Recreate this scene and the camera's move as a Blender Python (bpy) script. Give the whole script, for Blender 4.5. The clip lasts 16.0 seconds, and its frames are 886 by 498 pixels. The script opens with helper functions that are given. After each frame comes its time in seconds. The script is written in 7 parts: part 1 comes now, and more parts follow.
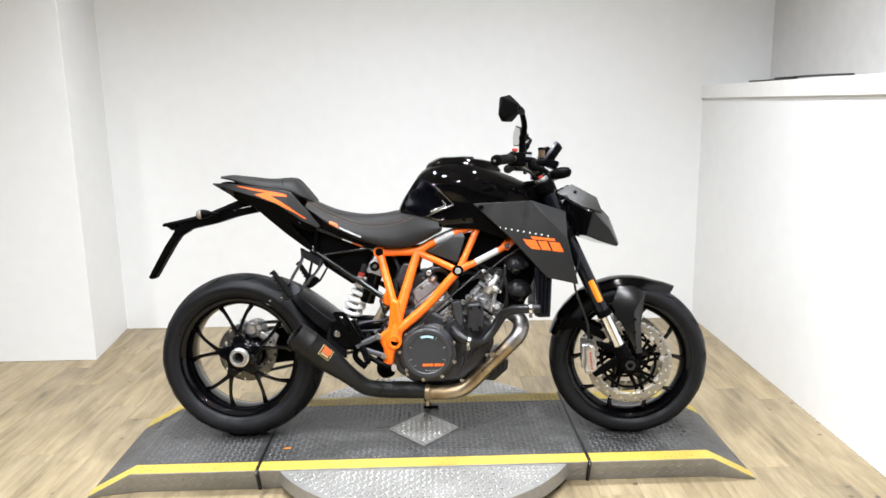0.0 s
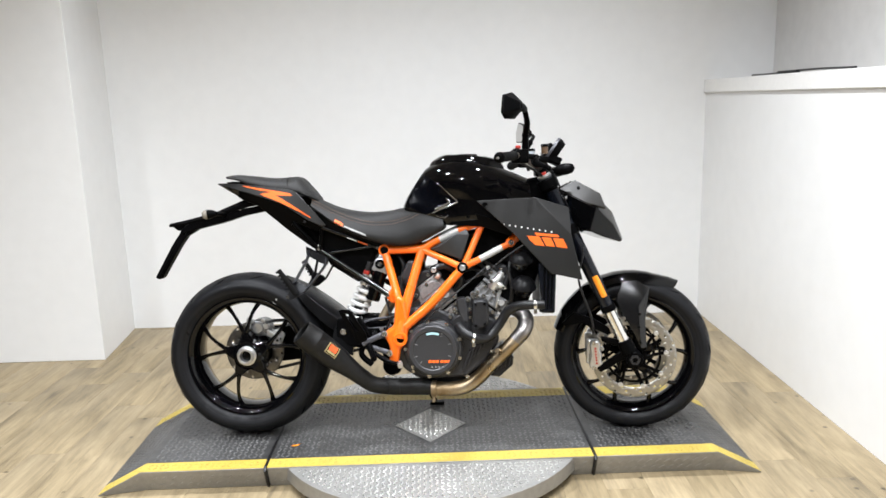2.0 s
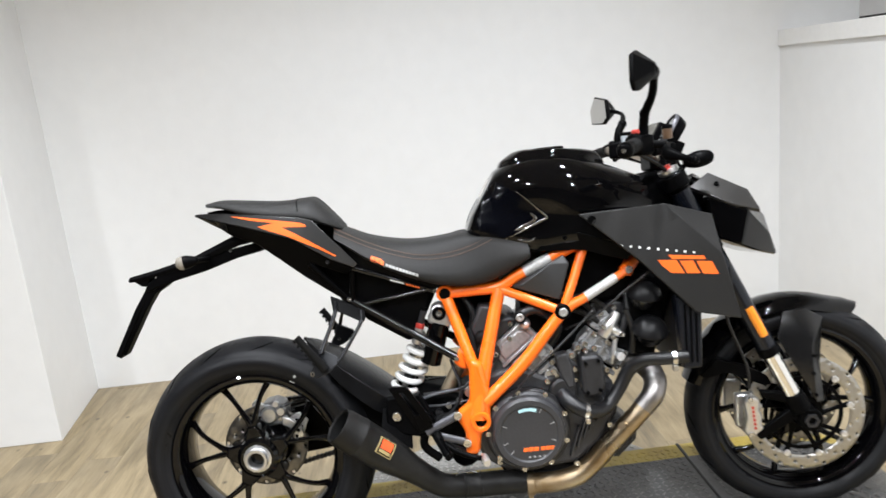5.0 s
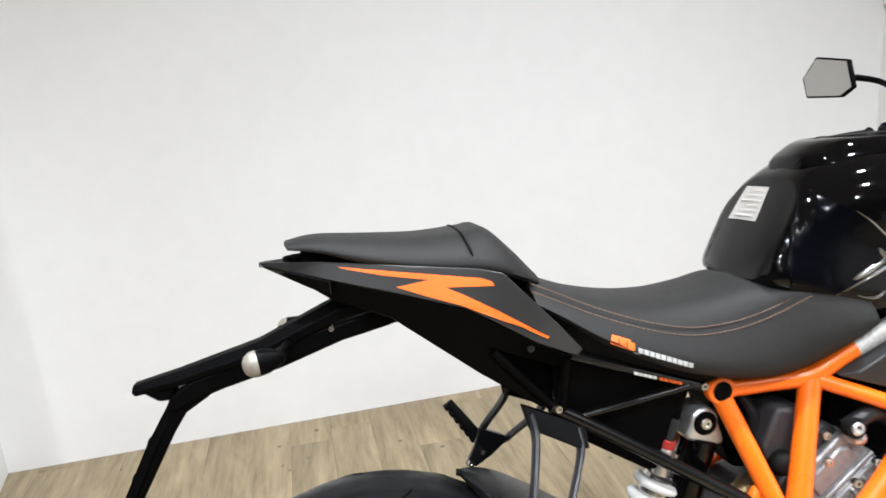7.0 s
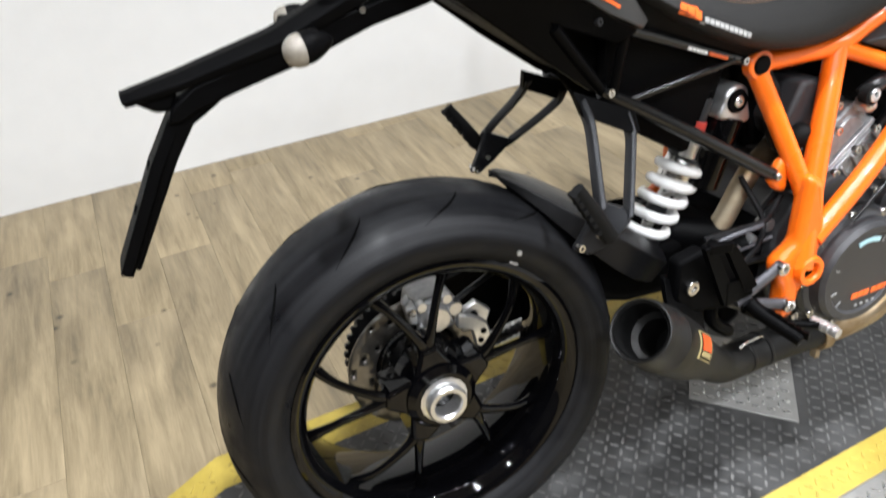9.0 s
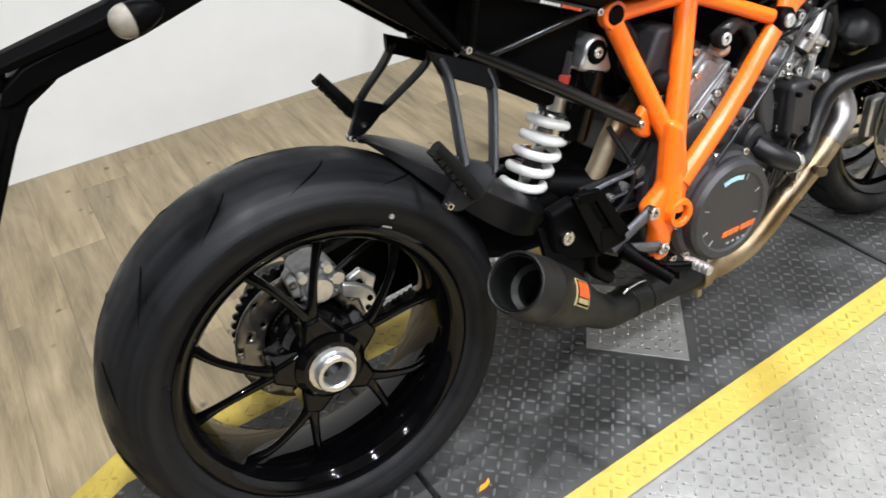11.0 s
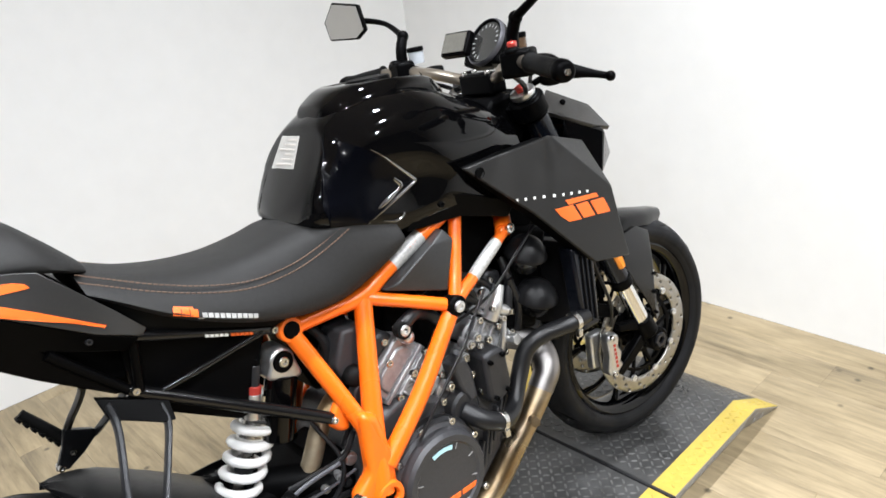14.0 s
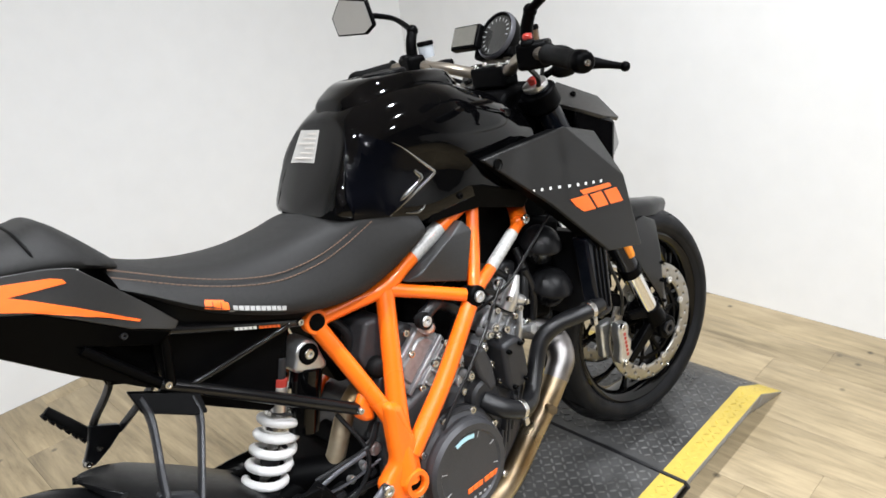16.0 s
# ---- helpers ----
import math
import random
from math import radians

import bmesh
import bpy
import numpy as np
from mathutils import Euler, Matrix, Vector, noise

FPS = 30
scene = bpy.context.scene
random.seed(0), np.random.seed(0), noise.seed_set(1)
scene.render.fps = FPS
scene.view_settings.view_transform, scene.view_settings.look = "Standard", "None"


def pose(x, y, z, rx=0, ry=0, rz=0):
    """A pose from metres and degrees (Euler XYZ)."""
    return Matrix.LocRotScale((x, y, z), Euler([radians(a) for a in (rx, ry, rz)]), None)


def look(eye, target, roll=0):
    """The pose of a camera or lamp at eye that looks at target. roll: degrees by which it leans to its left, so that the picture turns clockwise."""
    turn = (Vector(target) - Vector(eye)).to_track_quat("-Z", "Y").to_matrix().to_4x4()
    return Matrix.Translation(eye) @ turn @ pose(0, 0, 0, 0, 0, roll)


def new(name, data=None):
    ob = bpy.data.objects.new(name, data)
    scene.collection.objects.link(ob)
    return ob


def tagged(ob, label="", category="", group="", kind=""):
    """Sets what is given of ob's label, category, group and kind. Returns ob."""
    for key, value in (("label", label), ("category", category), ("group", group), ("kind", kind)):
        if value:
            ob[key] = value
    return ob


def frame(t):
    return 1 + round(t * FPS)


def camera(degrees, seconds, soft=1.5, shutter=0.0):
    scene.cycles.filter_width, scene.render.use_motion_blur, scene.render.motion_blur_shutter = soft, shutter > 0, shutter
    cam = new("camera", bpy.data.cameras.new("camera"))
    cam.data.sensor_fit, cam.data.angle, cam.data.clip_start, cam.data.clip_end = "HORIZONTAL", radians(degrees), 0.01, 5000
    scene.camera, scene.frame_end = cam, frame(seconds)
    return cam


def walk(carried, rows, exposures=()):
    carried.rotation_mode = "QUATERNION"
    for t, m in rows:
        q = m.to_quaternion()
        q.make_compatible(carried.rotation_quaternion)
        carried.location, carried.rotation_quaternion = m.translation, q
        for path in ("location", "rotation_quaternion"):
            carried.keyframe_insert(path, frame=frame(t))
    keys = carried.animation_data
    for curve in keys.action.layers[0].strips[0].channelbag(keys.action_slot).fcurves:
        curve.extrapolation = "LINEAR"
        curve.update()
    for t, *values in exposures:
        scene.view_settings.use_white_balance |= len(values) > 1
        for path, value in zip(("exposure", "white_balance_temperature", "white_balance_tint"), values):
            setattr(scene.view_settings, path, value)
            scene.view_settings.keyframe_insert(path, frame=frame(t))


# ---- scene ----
cam = camera(62.4, 16.0, 1.6, 0.25)
PATH = [
    (0, (0.901, -2.745, 1.37), (0.824, -0.785, 0.98), -1.0),
    (0.5, (0.907, -2.749, 1.386), (0.823, -0.792, 0.982), -1.3),
    (1, (0.905, -2.755, 1.378), (0.818, -0.798, 0.974), -1.8),
    (1.5, (0.898, -2.763, 1.37), (0.81, -0.803, 0.98), -1.6),
    (2, (0.904, -2.76, 1.376), (0.813, -0.803, 0.977), -1.7),
    (2.5, (0.902, -2.751, 1.381), (0.829, -0.794, 0.972), -1.5),
    (3, (0.9, -2.721, 1.376), (0.826, -0.766, 0.964), -1.5),
    (3.2, (0.899, -2.693, 1.375), (0.819, -0.74, 0.954), -2.3),
    (5.3, (0.492, -1.711, 1.371), (0.473, 0.238, 0.924), -6.1),
    (5.5, (0.441, -1.585, 1.39), (0.382, 0.371, 0.973), -5.6),
    (6, (0.282, -1.379, 1.381), (0.248, 0.576, 0.961), -6.2),
    (6.5, (0.091, -1.208, 1.389), (0.34, 0.7, 0.845), -5.7),
    (7, (0.009, -0.972, 1.356), (0.283, 0.939, 0.831), -5.1),
    (7.5, (-0.058, -0.827, 1.378), (0.276, 1.042, 0.748), -4.6),
    (8, (-0.156, -0.798, 1.358), (0.309, 0.987, 0.585), -6.3),
    (8.5, (-0.228, -0.803, 1.302), (0.329, 0.86, 0.339), -4.7),
    (9, (-0.273, -0.798, 1.249), (0.327, 0.713, 0.085), -3.4),
    (9.2, (-0.29, -0.793, 1.228), (0.315, 0.645, -0.023), -2.2),
    (11.3, (-0.154, -0.875, 1.23), (0.634, 0.512, 0.024), -6.2),
    (11.5, (-0.095, -0.895, 1.244), (0.719, 0.497, 0.062), -7.5),
    (12, (-0.013, -0.946, 1.3), (0.835, 0.502, 0.212), -6.5),
    (12.5, (0.04, -1.001, 1.361), (1.047, 0.458, 0.434), -5.6),
    (13, (0.063, -1.021, 1.374), (1.142, 0.404, 0.478), -6.4),
    (13.5, (0.071, -1.031, 1.383), (1.184, 0.393, 0.527), -5.5),
    (14, (0.083, -1.036, 1.401), (1.236, 0.392, 0.607), -6.2),
    (14.5, (0.077, -1.045, 1.4), (1.248, 0.385, 0.636), -7.1),
    (15, (0.059, -1.045, 1.394), (1.223, 0.378, 0.604), -5.1),
    (15.5, (0.042, -1.03, 1.399), (1.211, 0.387, 0.61), -4.6),
    (16, (0.025, -1.008, 1.403), (1.204, 0.393, 0.598), -6.7),
]
walk(cam, [(t, look(eye, target, roll)) for t, eye, target, roll in PATH], ((0.0, 0.2), (1.0, 0.17), (1.5, 0.15), (2.0, 0.06), (3.2, 0.0), (5.5, 0.03), (9.0, 0.0), (11.5, -0.15), (12.5, 0.0), (14.5, 0.0), (16.0, -0.12)))

from mathutils.bvhtree import BVHTree

# ---- world and light ----
world = bpy.data.worlds.new("world")
scene.world = world
world.use_nodes = True
world.node_tree.nodes["Background"].inputs[0].default_value = (0.9, 0.92, 1.0, 1)
world.node_tree.nodes["Background"].inputs[1].default_value = 0.02

ROOM = Matrix.Translation((0.705, -0.01, 0)) @ Matrix.Rotation(radians(2.8), 4, "Z")
CEILING = 3.1
LAMP_WATTS = 44.0
for lu in (-2.4, -0.85, 0.7):
    for lv in (-3.1, -1.6, -0.1):
        if lu < -2 and lv > -1:
            continue
        lamp = bpy.data.lights.new("downlight_lamp", "AREA")
        lamp.shape, lamp.size, lamp.energy, lamp.color, lamp.spread = "DISK", 0.11, LAMP_WATTS, (0.92, 0.955, 1.005), radians(140)
        new("downlight_lamp", lamp).matrix_world = ROOM @ pose(lu, lv, CEILING - 0.03)

# ---- materials ----


def nodes_of(m):
    m.use_nodes = True
    return m.node_tree.nodes, m.node_tree.links, m.node_tree.nodes["Principled BSDF"]


def mat(name, color, rough=0.5, metal=0.0, vary=0.12, scale=40.0, bump=0.0, bump_scale=200.0, coat=0.0, rough_vary=0.12, big=4.0, ior=1.5, spec=0.5):
    """A surface with variation at two scales: broad mottling and fine grain."""
    m = bpy.data.materials.new(name)
    nodes, links, bsdf = nodes_of(m)
    coord = nodes.new("ShaderNodeTexCoord")
    fine, broad = nodes.new("ShaderNodeTexNoise"), nodes.new("ShaderNodeTexNoise")
    fine.inputs["Scale"].default_value, fine.inputs["Detail"].default_value = scale, 6
    broad.inputs["Scale"].default_value, broad.inputs["Detail"].default_value = big, 3
    for n in (fine, broad):
        links.new(coord.outputs["Object"], n.inputs["Vector"])
    add = nodes.new("ShaderNodeMath")
    add.operation = "ADD"
    links.new(fine.outputs[0], add.inputs[0])
    links.new(broad.outputs[0], add.inputs[1])
    ramp = nodes.new("ShaderNodeMapRange")
    ramp.inputs["From Min"].default_value, ramp.inputs["From Max"].default_value = 0.65, 1.35
    ramp.inputs["To Min"].default_value, ramp.inputs["To Max"].default_value = 1 - vary, 1 + vary
    links.new(add.outputs[0], ramp.inputs["Value"])
    mul = nodes.new("ShaderNodeVectorMath")
    mul.operation = "SCALE"
    mul.inputs[0].default_value = color[:3]
    links.new(ramp.outputs[0], mul.inputs["Scale"])
    links.new(mul.outputs[0], bsdf.inputs["Base Color"])
    rr = nodes.new("ShaderNodeMapRange")
    rr.inputs["From Min"].default_value, rr.inputs["From Max"].default_value = 0.3, 0.7
    rr.inputs["To Min"].default_value, rr.inputs["To Max"].default_value = max(0.02, rough * (1 - rough_vary)), min(1, rough * (1 + rough_vary))
    links.new(broad.outputs[0], rr.inputs["Value"])
    links.new(rr.outputs[0], bsdf.inputs["Roughness"])
    bsdf.inputs["Metallic"].default_value, bsdf.inputs["Coat Weight"].default_value, bsdf.inputs["IOR"].default_value = metal, coat, ior
    bsdf.inputs["Coat Roughness"].default_value, bsdf.inputs["Specular IOR Level"].default_value = 0.04, spec
    if bump:
        grain, b = nodes.new("ShaderNodeTexNoise"), nodes.new("ShaderNodeBump")
        grain.inputs["Scale"].default_value, grain.inputs["Detail"].default_value = bump_scale, 4
        links.new(coord.outputs["Object"], grain.inputs["Vector"])
        links.new(grain.outputs[0], b.inputs["Height"])
        b.inputs["Strength"].default_value, b.inputs["Distance"].default_value = bump, 0.001
        links.new(b.outputs[0], bsdf.inputs["Normal"])
    return m


DIMMEDWALL = mat("dimmed_painted_wall", (0.66, 0.65, 0.635), 0.6, vary=0.06, scale=12, bump=0.25, bump_scale=90, big=1.2)
WALL = mat("painted_wall", (0.812, 0.815, 0.812), 0.55, vary=0.025, scale=12, bump=0.25, bump_scale=90, big=1.2)
HANGER = mat("black_cast_hanger", (0.014, 0.0145, 0.0165), 0.36, 0.25, vary=0.15, scale=120, bump=0.2, bump_scale=900, spec=0.3)
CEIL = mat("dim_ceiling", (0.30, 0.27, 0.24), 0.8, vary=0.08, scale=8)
HALLDARK = mat("darkened_hall_wall", (0.06, 0.055, 0.05), 0.8, vary=0.15, scale=6)
GLOSS = mat("gloss_black_paint", (0.0012, 0.0012, 0.0014), 0.04, vary=0.2, scale=300, coat=0.04, spec=0.26)
# IOR raised above real paint so the tank's beads show stronger highlights
GLINT = mat("glint_boosted_black", (0.004, 0.004, 0.005), 0.13, vary=0.2, scale=80, spec=1.0, coat=0.6)
GLINT.node_tree.nodes["Principled BSDF"].inputs["IOR"].default_value = 2.0
KNEE = mat("satin_black_tank_panel", (0.0012, 0.0014, 0.0024), 0.16, vary=0.4, scale=30, rough_vary=0.5, bump=0.06, bump_scale=60, spec=0.13)
RIMBLACK = mat("gloss_black_wheel", (0.0012, 0.0012, 0.0015), 0.04, vary=0.3, scale=60, spec=0.27)
PLASTIC = mat("black_plastic", (0.0015, 0.0015, 0.0017), 0.38, vary=0.25, scale=120, bump=0.15, bump_scale=900, spec=0.04)
MATTE = mat("matte_black_plastic", (0.0016, 0.0016, 0.0018), 0.52, vary=0.25, scale=90, bump=0.25, bump_scale=1100, spec=0.035)
SHROUD = mat("charcoal_satin_plastic", (0.0175, 0.0173, 0.0171), 0.42, vary=0.15, scale=260, bump=0.2, bump_scale=1500, spec=0.22)
TAILSKIN = mat("charcoal_tail_plastic", (0.018, 0.0178, 0.0178), 0.36, vary=0.15, scale=260, bump=0.15, bump_scale=1500, spec=0.55)
SMOKED = mat("smoked_lamp_lens", (0.006, 0.006, 0.006), 0.10, vary=0.2, scale=200, spec=0.3, coat=0.1)
PANEL = mat("charcoal_airbox_plastic", (0.03, 0.03, 0.0305), 0.40, vary=0.15, scale=200, bump=0.2, bump_scale=1400, spec=0.3)
SEAT = mat("charcoal_seat_vinyl", (0.0145, 0.0142, 0.014), 0.57, vary=0.22, scale=160, bump=0.5, bump_scale=1400, spec=0.26)
SEATSIDE = mat("black_seat_vinyl", (0.0022, 0.0022, 0.0022), 0.62, vary=0.22, scale=160, bump=0.4, bump_scale=1400, spec=0.1)
ORANGE = mat("orange_powder_coat", (0.9, 0.152, 0.007), 0.30, vary=0.06, scale=90, bump=0.06, bump_scale=500, coat=0.2)
ORANGEDECAL = mat("orange_decal", (0.90, 0.15, 0.02), 0.38, vary=0.05)
WHITEDECAL = mat("white_decal", (0.72, 0.72, 0.71), 0.40, vary=0.06)
FOIL = mat("worn_silver_foil", (0.46, 0.46, 0.45), 0.42, 0.25, vary=0.35, scale=160, bump=0.5, bump_scale=700)
GREYDECAL = mat("grey_print", (0.30, 0.30, 0.30), 0.5)
ARM = mat("grey_anodised_arm", (0.075, 0.075, 0.085), 0.36, 0.3, vary=0.2, scale=120, bump=0.2, bump_scale=900)
GRIP = mat("grip_rubber", (0.004, 0.004, 0.004), 0.75, vary=0.2, bump=0.4, bump_scale=600, spec=0.15)
CAST = mat("cast_aluminium", (0.3, 0.303, 0.308), 0.36, 0.45, vary=0.3, scale=90, bump=0.4, bump_scale=600)
CASTDARK = mat("dark_grey_engine_paint", (0.024, 0.024, 0.026), 0.40, 0.3, vary=0.25, scale=70, bump=0.35, bump_scale=500, spec=0.4)
CLUTCH = mat("charcoal_clutch_cover", (0.04, 0.04, 0.043), 0.40, 0.2, vary=0.15, scale=160, bump=0.3, bump_scale=900, spec=0.4)
STEEL = mat("bright_steel", (0.62, 0.61, 0.59), 0.22, 1.0, vary=0.12, scale=80)
CHROME = mat("polished_fork_tube", (0.80, 0.79, 0.77), 0.10, 1.0, vary=0.05)
ALU = mat("brushed_aluminium", (0.68, 0.68, 0.68), 0.33, 0.9, vary=0.14, scale=120, bump=0.15, bump_scale=800)
DISC = mat("brake_disc_steel", (0.38, 0.365, 0.335), 0.36, 0.95, vary=0.14, scale=120, bump=0.15, bump_scale=900)
SHADEDISC = mat("shaded_rear_disc", (0.2, 0.19, 0.175), 0.32, 0.9, vary=0.3, scale=60)
HUGGER = mat("satin_black_hugger", (0.0055, 0.0055, 0.006), 0.3, vary=0.2, scale=120, bump=0.2, bump_scale=1200, spec=0.16)
STAY = mat("semi_gloss_black_stay", (0.004, 0.004, 0.0043), 0.22, vary=0.2, scale=120, bump=0.1, bump_scale=900, spec=0.5)
SPRING = mat("white_spring_paint", (0.86, 0.855, 0.84), 0.35, vary=0.06)
EXHAUST = mat("matte_black_exhaust_coating", (0.012, 0.0117, 0.0113), 0.46, 0.2, vary=0.30, scale=60, bump=0.25, bump_scale=700, spec=0.2)
BEND = mat("bright_stainless_bend", (0.27, 0.255, 0.25), 0.42, 1.0, vary=0.3, scale=22, rough_vary=0.4, big=9)
TUBEBLACK = mat("gloss_black_tube_paint", (0.0035, 0.0035, 0.0038), 0.20, vary=0.2, scale=90, bump=0.08, bump_scale=600, spec=0.45)
BROW = mat("grey_brow_plastic", (0.018, 0.017, 0.016), 0.34, vary=0.12, scale=200, bump=0.15, bump_scale=1400)
BOREBLACK = mat("exhaust_bore_black", (0.003, 0.003, 0.003), 0.9, spec=0.1)
FORKBLUE = mat("dark_fork_tube", (0.006, 0.0075, 0.012), 0.25, 0.4, vary=0.2)
AMBER = mat("amber_reflector", (0.95, 0.30, 0.02), 0.18, vary=0.12, scale=300, bump=0.4, bump_scale=1600)
LENS = mat("smoked_clear_lens", (0.22, 0.2, 0.17), 0.15, vary=0.2, scale=200, bump=0.4, bump_scale=900)
RED = mat("red_anodised", (0.55, 0.06, 0.045), 0.3, 0.4)
YELLOW = mat("yellow_floor_paint", (0.45, 0.335, 0.06), 0.45, vary=0.12, scale=60, bump=0.25, bump_scale=300)
YELLOWLUG = mat("worn_yellow_lug", (0.43, 0.32, 0.062), 0.42, vary=0.4, scale=45, big=9)
DECK = mat("black_worn_deck_paint", (0.044, 0.0435, 0.043), 0.36, vary=0.5, scale=22, bump=0.3, bump_scale=300, big=5, rough_vary=0.3)
LUG = mat("worn_deck_lug", (0.125, 0.123, 0.12), 0.38, 0.3, vary=0.6, scale=35, big=7)
PLATE = mat("aluminium_tread_plate", (0.29, 0.285, 0.272), 0.36, 0.4, vary=0.16, scale=50, bump=0.25, bump_scale=400)
PLATELUG = mat("aluminium_tread_lug", (0.66, 0.66, 0.64), 0.26, 0.85, vary=0.12)
HOLE = mat("dark_gap", (0.0015, 0.0015, 0.0015), 0.9, spec=0.05)
LEDGE = mat("gloss_white_trim", (0.83, 0.825, 0.81), 0.35, vary=0.03)
HOSE = mat("black_rubber_hose", (0.0075, 0.0075, 0.0083), 0.36, vary=0.2, bump=0.15, spec=0.35)
MIRROR = mat("mirror_glass", (0.50, 0.49, 0.47), 0.015, 1.0, vary=0.01)
RESERVOIR = mat("clouded_fluid_reservoir", (0.42, 0.45, 0.48), 0.25, vary=0.1)
AMBERFLUID = mat("brown_fluid_reservoir", (0.10, 0.06, 0.035), 0.25, vary=0.15)
BARMETAL = mat("satin_titanium_bar", (0.42, 0.37, 0.31), 0.32, 0.9, vary=0.1)
DISPLAY = mat("grey_display_glass", (0.13, 0.125, 0.11), 0.18, vary=0.1, scale=120)
SCREEN = mat("instrument_glass", (0.025, 0.025, 0.024), 0.07, vary=0.1, coat=0.4)
PAPER = mat("white_warning_label", (0.38, 0.37, 0.35), 0.5, vary=0.05)
CHALK = mat("faded_chalk_mark", (0.22, 0.215, 0.20), 0.6, vary=0.3)
PRINT = mat("grey_label_print", (0.45, 0.42, 0.385), 0.6)
CYAN = mat("pale_blue_print", (0.45, 0.72, 0.80), 0.4)
RADFIN = mat("radiator_black_fins", (0.004, 0.004, 0.0046), 0.5, vary=0.3, scale=300, spec=0.15)
THREADO = mat("orange_stitching", (0.12, 0.07, 0.045), 0.7)
GLOW = bpy.data.materials.new("downlight_diffuser")
gb = nodes_of(GLOW)[2]
gb.inputs["Emission Color"].default_value, gb.inputs["Emission Strength"].default_value = (1.0, 0.93, 0.84, 1), 6.0


def heat_tinted():
    """Stainless header pipe: straw and brown heat tint that comes and goes along it."""
    m = mat("heat_tinted_stainless", (0.5, 0.4, 0.3), 0.5, 1.0, rough_vary=0.5, bump=0.2)
    nodes, links, bsdf = nodes_of(m)
    coord, n, ramp = nodes.new("ShaderNodeTexCoord"), nodes.new("ShaderNodeTexNoise"), nodes.new("ShaderNodeValToRGB")
    n.inputs["Scale"].default_value, n.inputs["Detail"].default_value = 14, 5
    links.new(coord.outputs["Object"], n.inputs["Vector"])
    links.new(n.outputs[0], ramp.inputs[0])
    e = ramp.color_ramp.elements
    e[0].position, e[0].color = 0.38, (0.25, 0.175, 0.095, 1)
    e[1].position, e[1].color = 0.66, (0.44, 0.37, 0.27, 1)
    links.new(ramp.outputs[0], bsdf.inputs["Base Color"])
    return m


def plank_wood():
    """Limed oak print: long streaks, pale and grey-brown bands, dark knots; each plank shifts."""
    m = bpy.data.materials.new("limed_oak_plank")
    nodes, links, bsdf = nodes_of(m)
    coord, info = nodes.new("ShaderNodeTexCoord"), nodes.new("ShaderNodeObjectInfo")
    shift = nodes.new("ShaderNodeVectorMath")
    shift.operation = "MULTIPLY_ADD"
    links.new(info.outputs["Random"], shift.inputs[0])
    shift.inputs[1].default_value = (31, 57, 13)
    links.new(coord.outputs["Object"], shift.inputs[2])

    def streaks(sx, sy, detail, rough=0.55, dist=0.0):
        mp, n = nodes.new("ShaderNodeMapping"), nodes.new("ShaderNodeTexNoise")
        mp.inputs["Scale"].default_value = (sx, sy, 1)
        links.new(shift.outputs[0], mp.inputs["Vector"])
        links.new(mp.outputs[0], n.inputs["Vector"])
        n.inputs["Scale"].default_value, n.inputs["Detail"].default_value, n.inputs["Roughness"].default_value, n.inputs["Distortion"].default_value = 1, detail, rough, dist
        return n.outputs[0]

    broad, mid, fine = streaks(11, 2.2, 5, 0.65, 0.7), streaks(42, 3.4, 6, 0.7, 0.5), streaks(150, 9, 3)
    ramp = nodes.new("ShaderNodeValToRGB")
    e = ramp.color_ramp.elements
    e[0].position, e[0].color = 0.27, (0.086, 0.067, 0.043, 1)
    e[1].position, e[1].color = 0.62, (0.368, 0.290, 0.176, 1)
    k = ramp.color_ramp.elements.new(0.43)
    k.color = (0.226, 0.176, 0.103, 1)
    s1, s2 = nodes.new("ShaderNodeMath"), nodes.new("ShaderNodeMath")
    s1.operation = s2.operation = "MULTIPLY_ADD"
    links.new(mid, s1.inputs[0])
    s1.inputs[1].default_value = 0.45
    half = nodes.new("ShaderNodeMath")
    half.operation = "MULTIPLY"
    links.new(broad, half.inputs[0])
    half.inputs[1].default_value = 0.55
    links.new(half.outputs[0], s1.inputs[2])
    tone = nodes.new("ShaderNodeMath")
    tone.operation = "MULTIPLY_ADD"
    links.new(info.outputs["Random"], tone.inputs[0])
    tone.inputs[1].default_value, tone.inputs[2].default_value = 0.06, -0.03
    links.new(s1.outputs[0], s2.inputs[0])
    s2.inputs[1].default_value = 1.0
    links.new(tone.outputs[0], s2.inputs[2])
    links.new(s2.outputs[0], ramp.inputs[0])
    knot, kr = nodes.new("ShaderNodeTexVoronoi"), nodes.new("ShaderNodeMapRange")
    knot.inputs["Scale"].default_value = 8
    links.new(shift.outputs[0], knot.inputs["Vector"])
    kr.inputs["From Min"].default_value, kr.inputs["From Max"].default_value, kr.inputs["To Min"].default_value, kr.inputs["To Max"].default_value = 0.035, 0.10, 0.30, 1
    links.new(knot.outputs["Distance"], kr.inputs["Value"])
    grain = nodes.new("ShaderNodeMapRange")
    grain.inputs["To Min"].default_value, grain.inputs["To Max"].default_value = 0.86, 1.14
    links.new(fine, grain.inputs["Value"])
    both = nodes.new("ShaderNodeMath")
    both.operation = "MULTIPLY"
    links.new(kr.outputs[0], both.inputs[0])
    links.new(grain.outputs[0], both.inputs[1])
    sc = nodes.new("ShaderNodeVectorMath")
    sc.operation = "SCALE"
    links.new(ramp.outputs[0], sc.inputs[0])
    links.new(both.outputs[0], sc.inputs["Scale"])
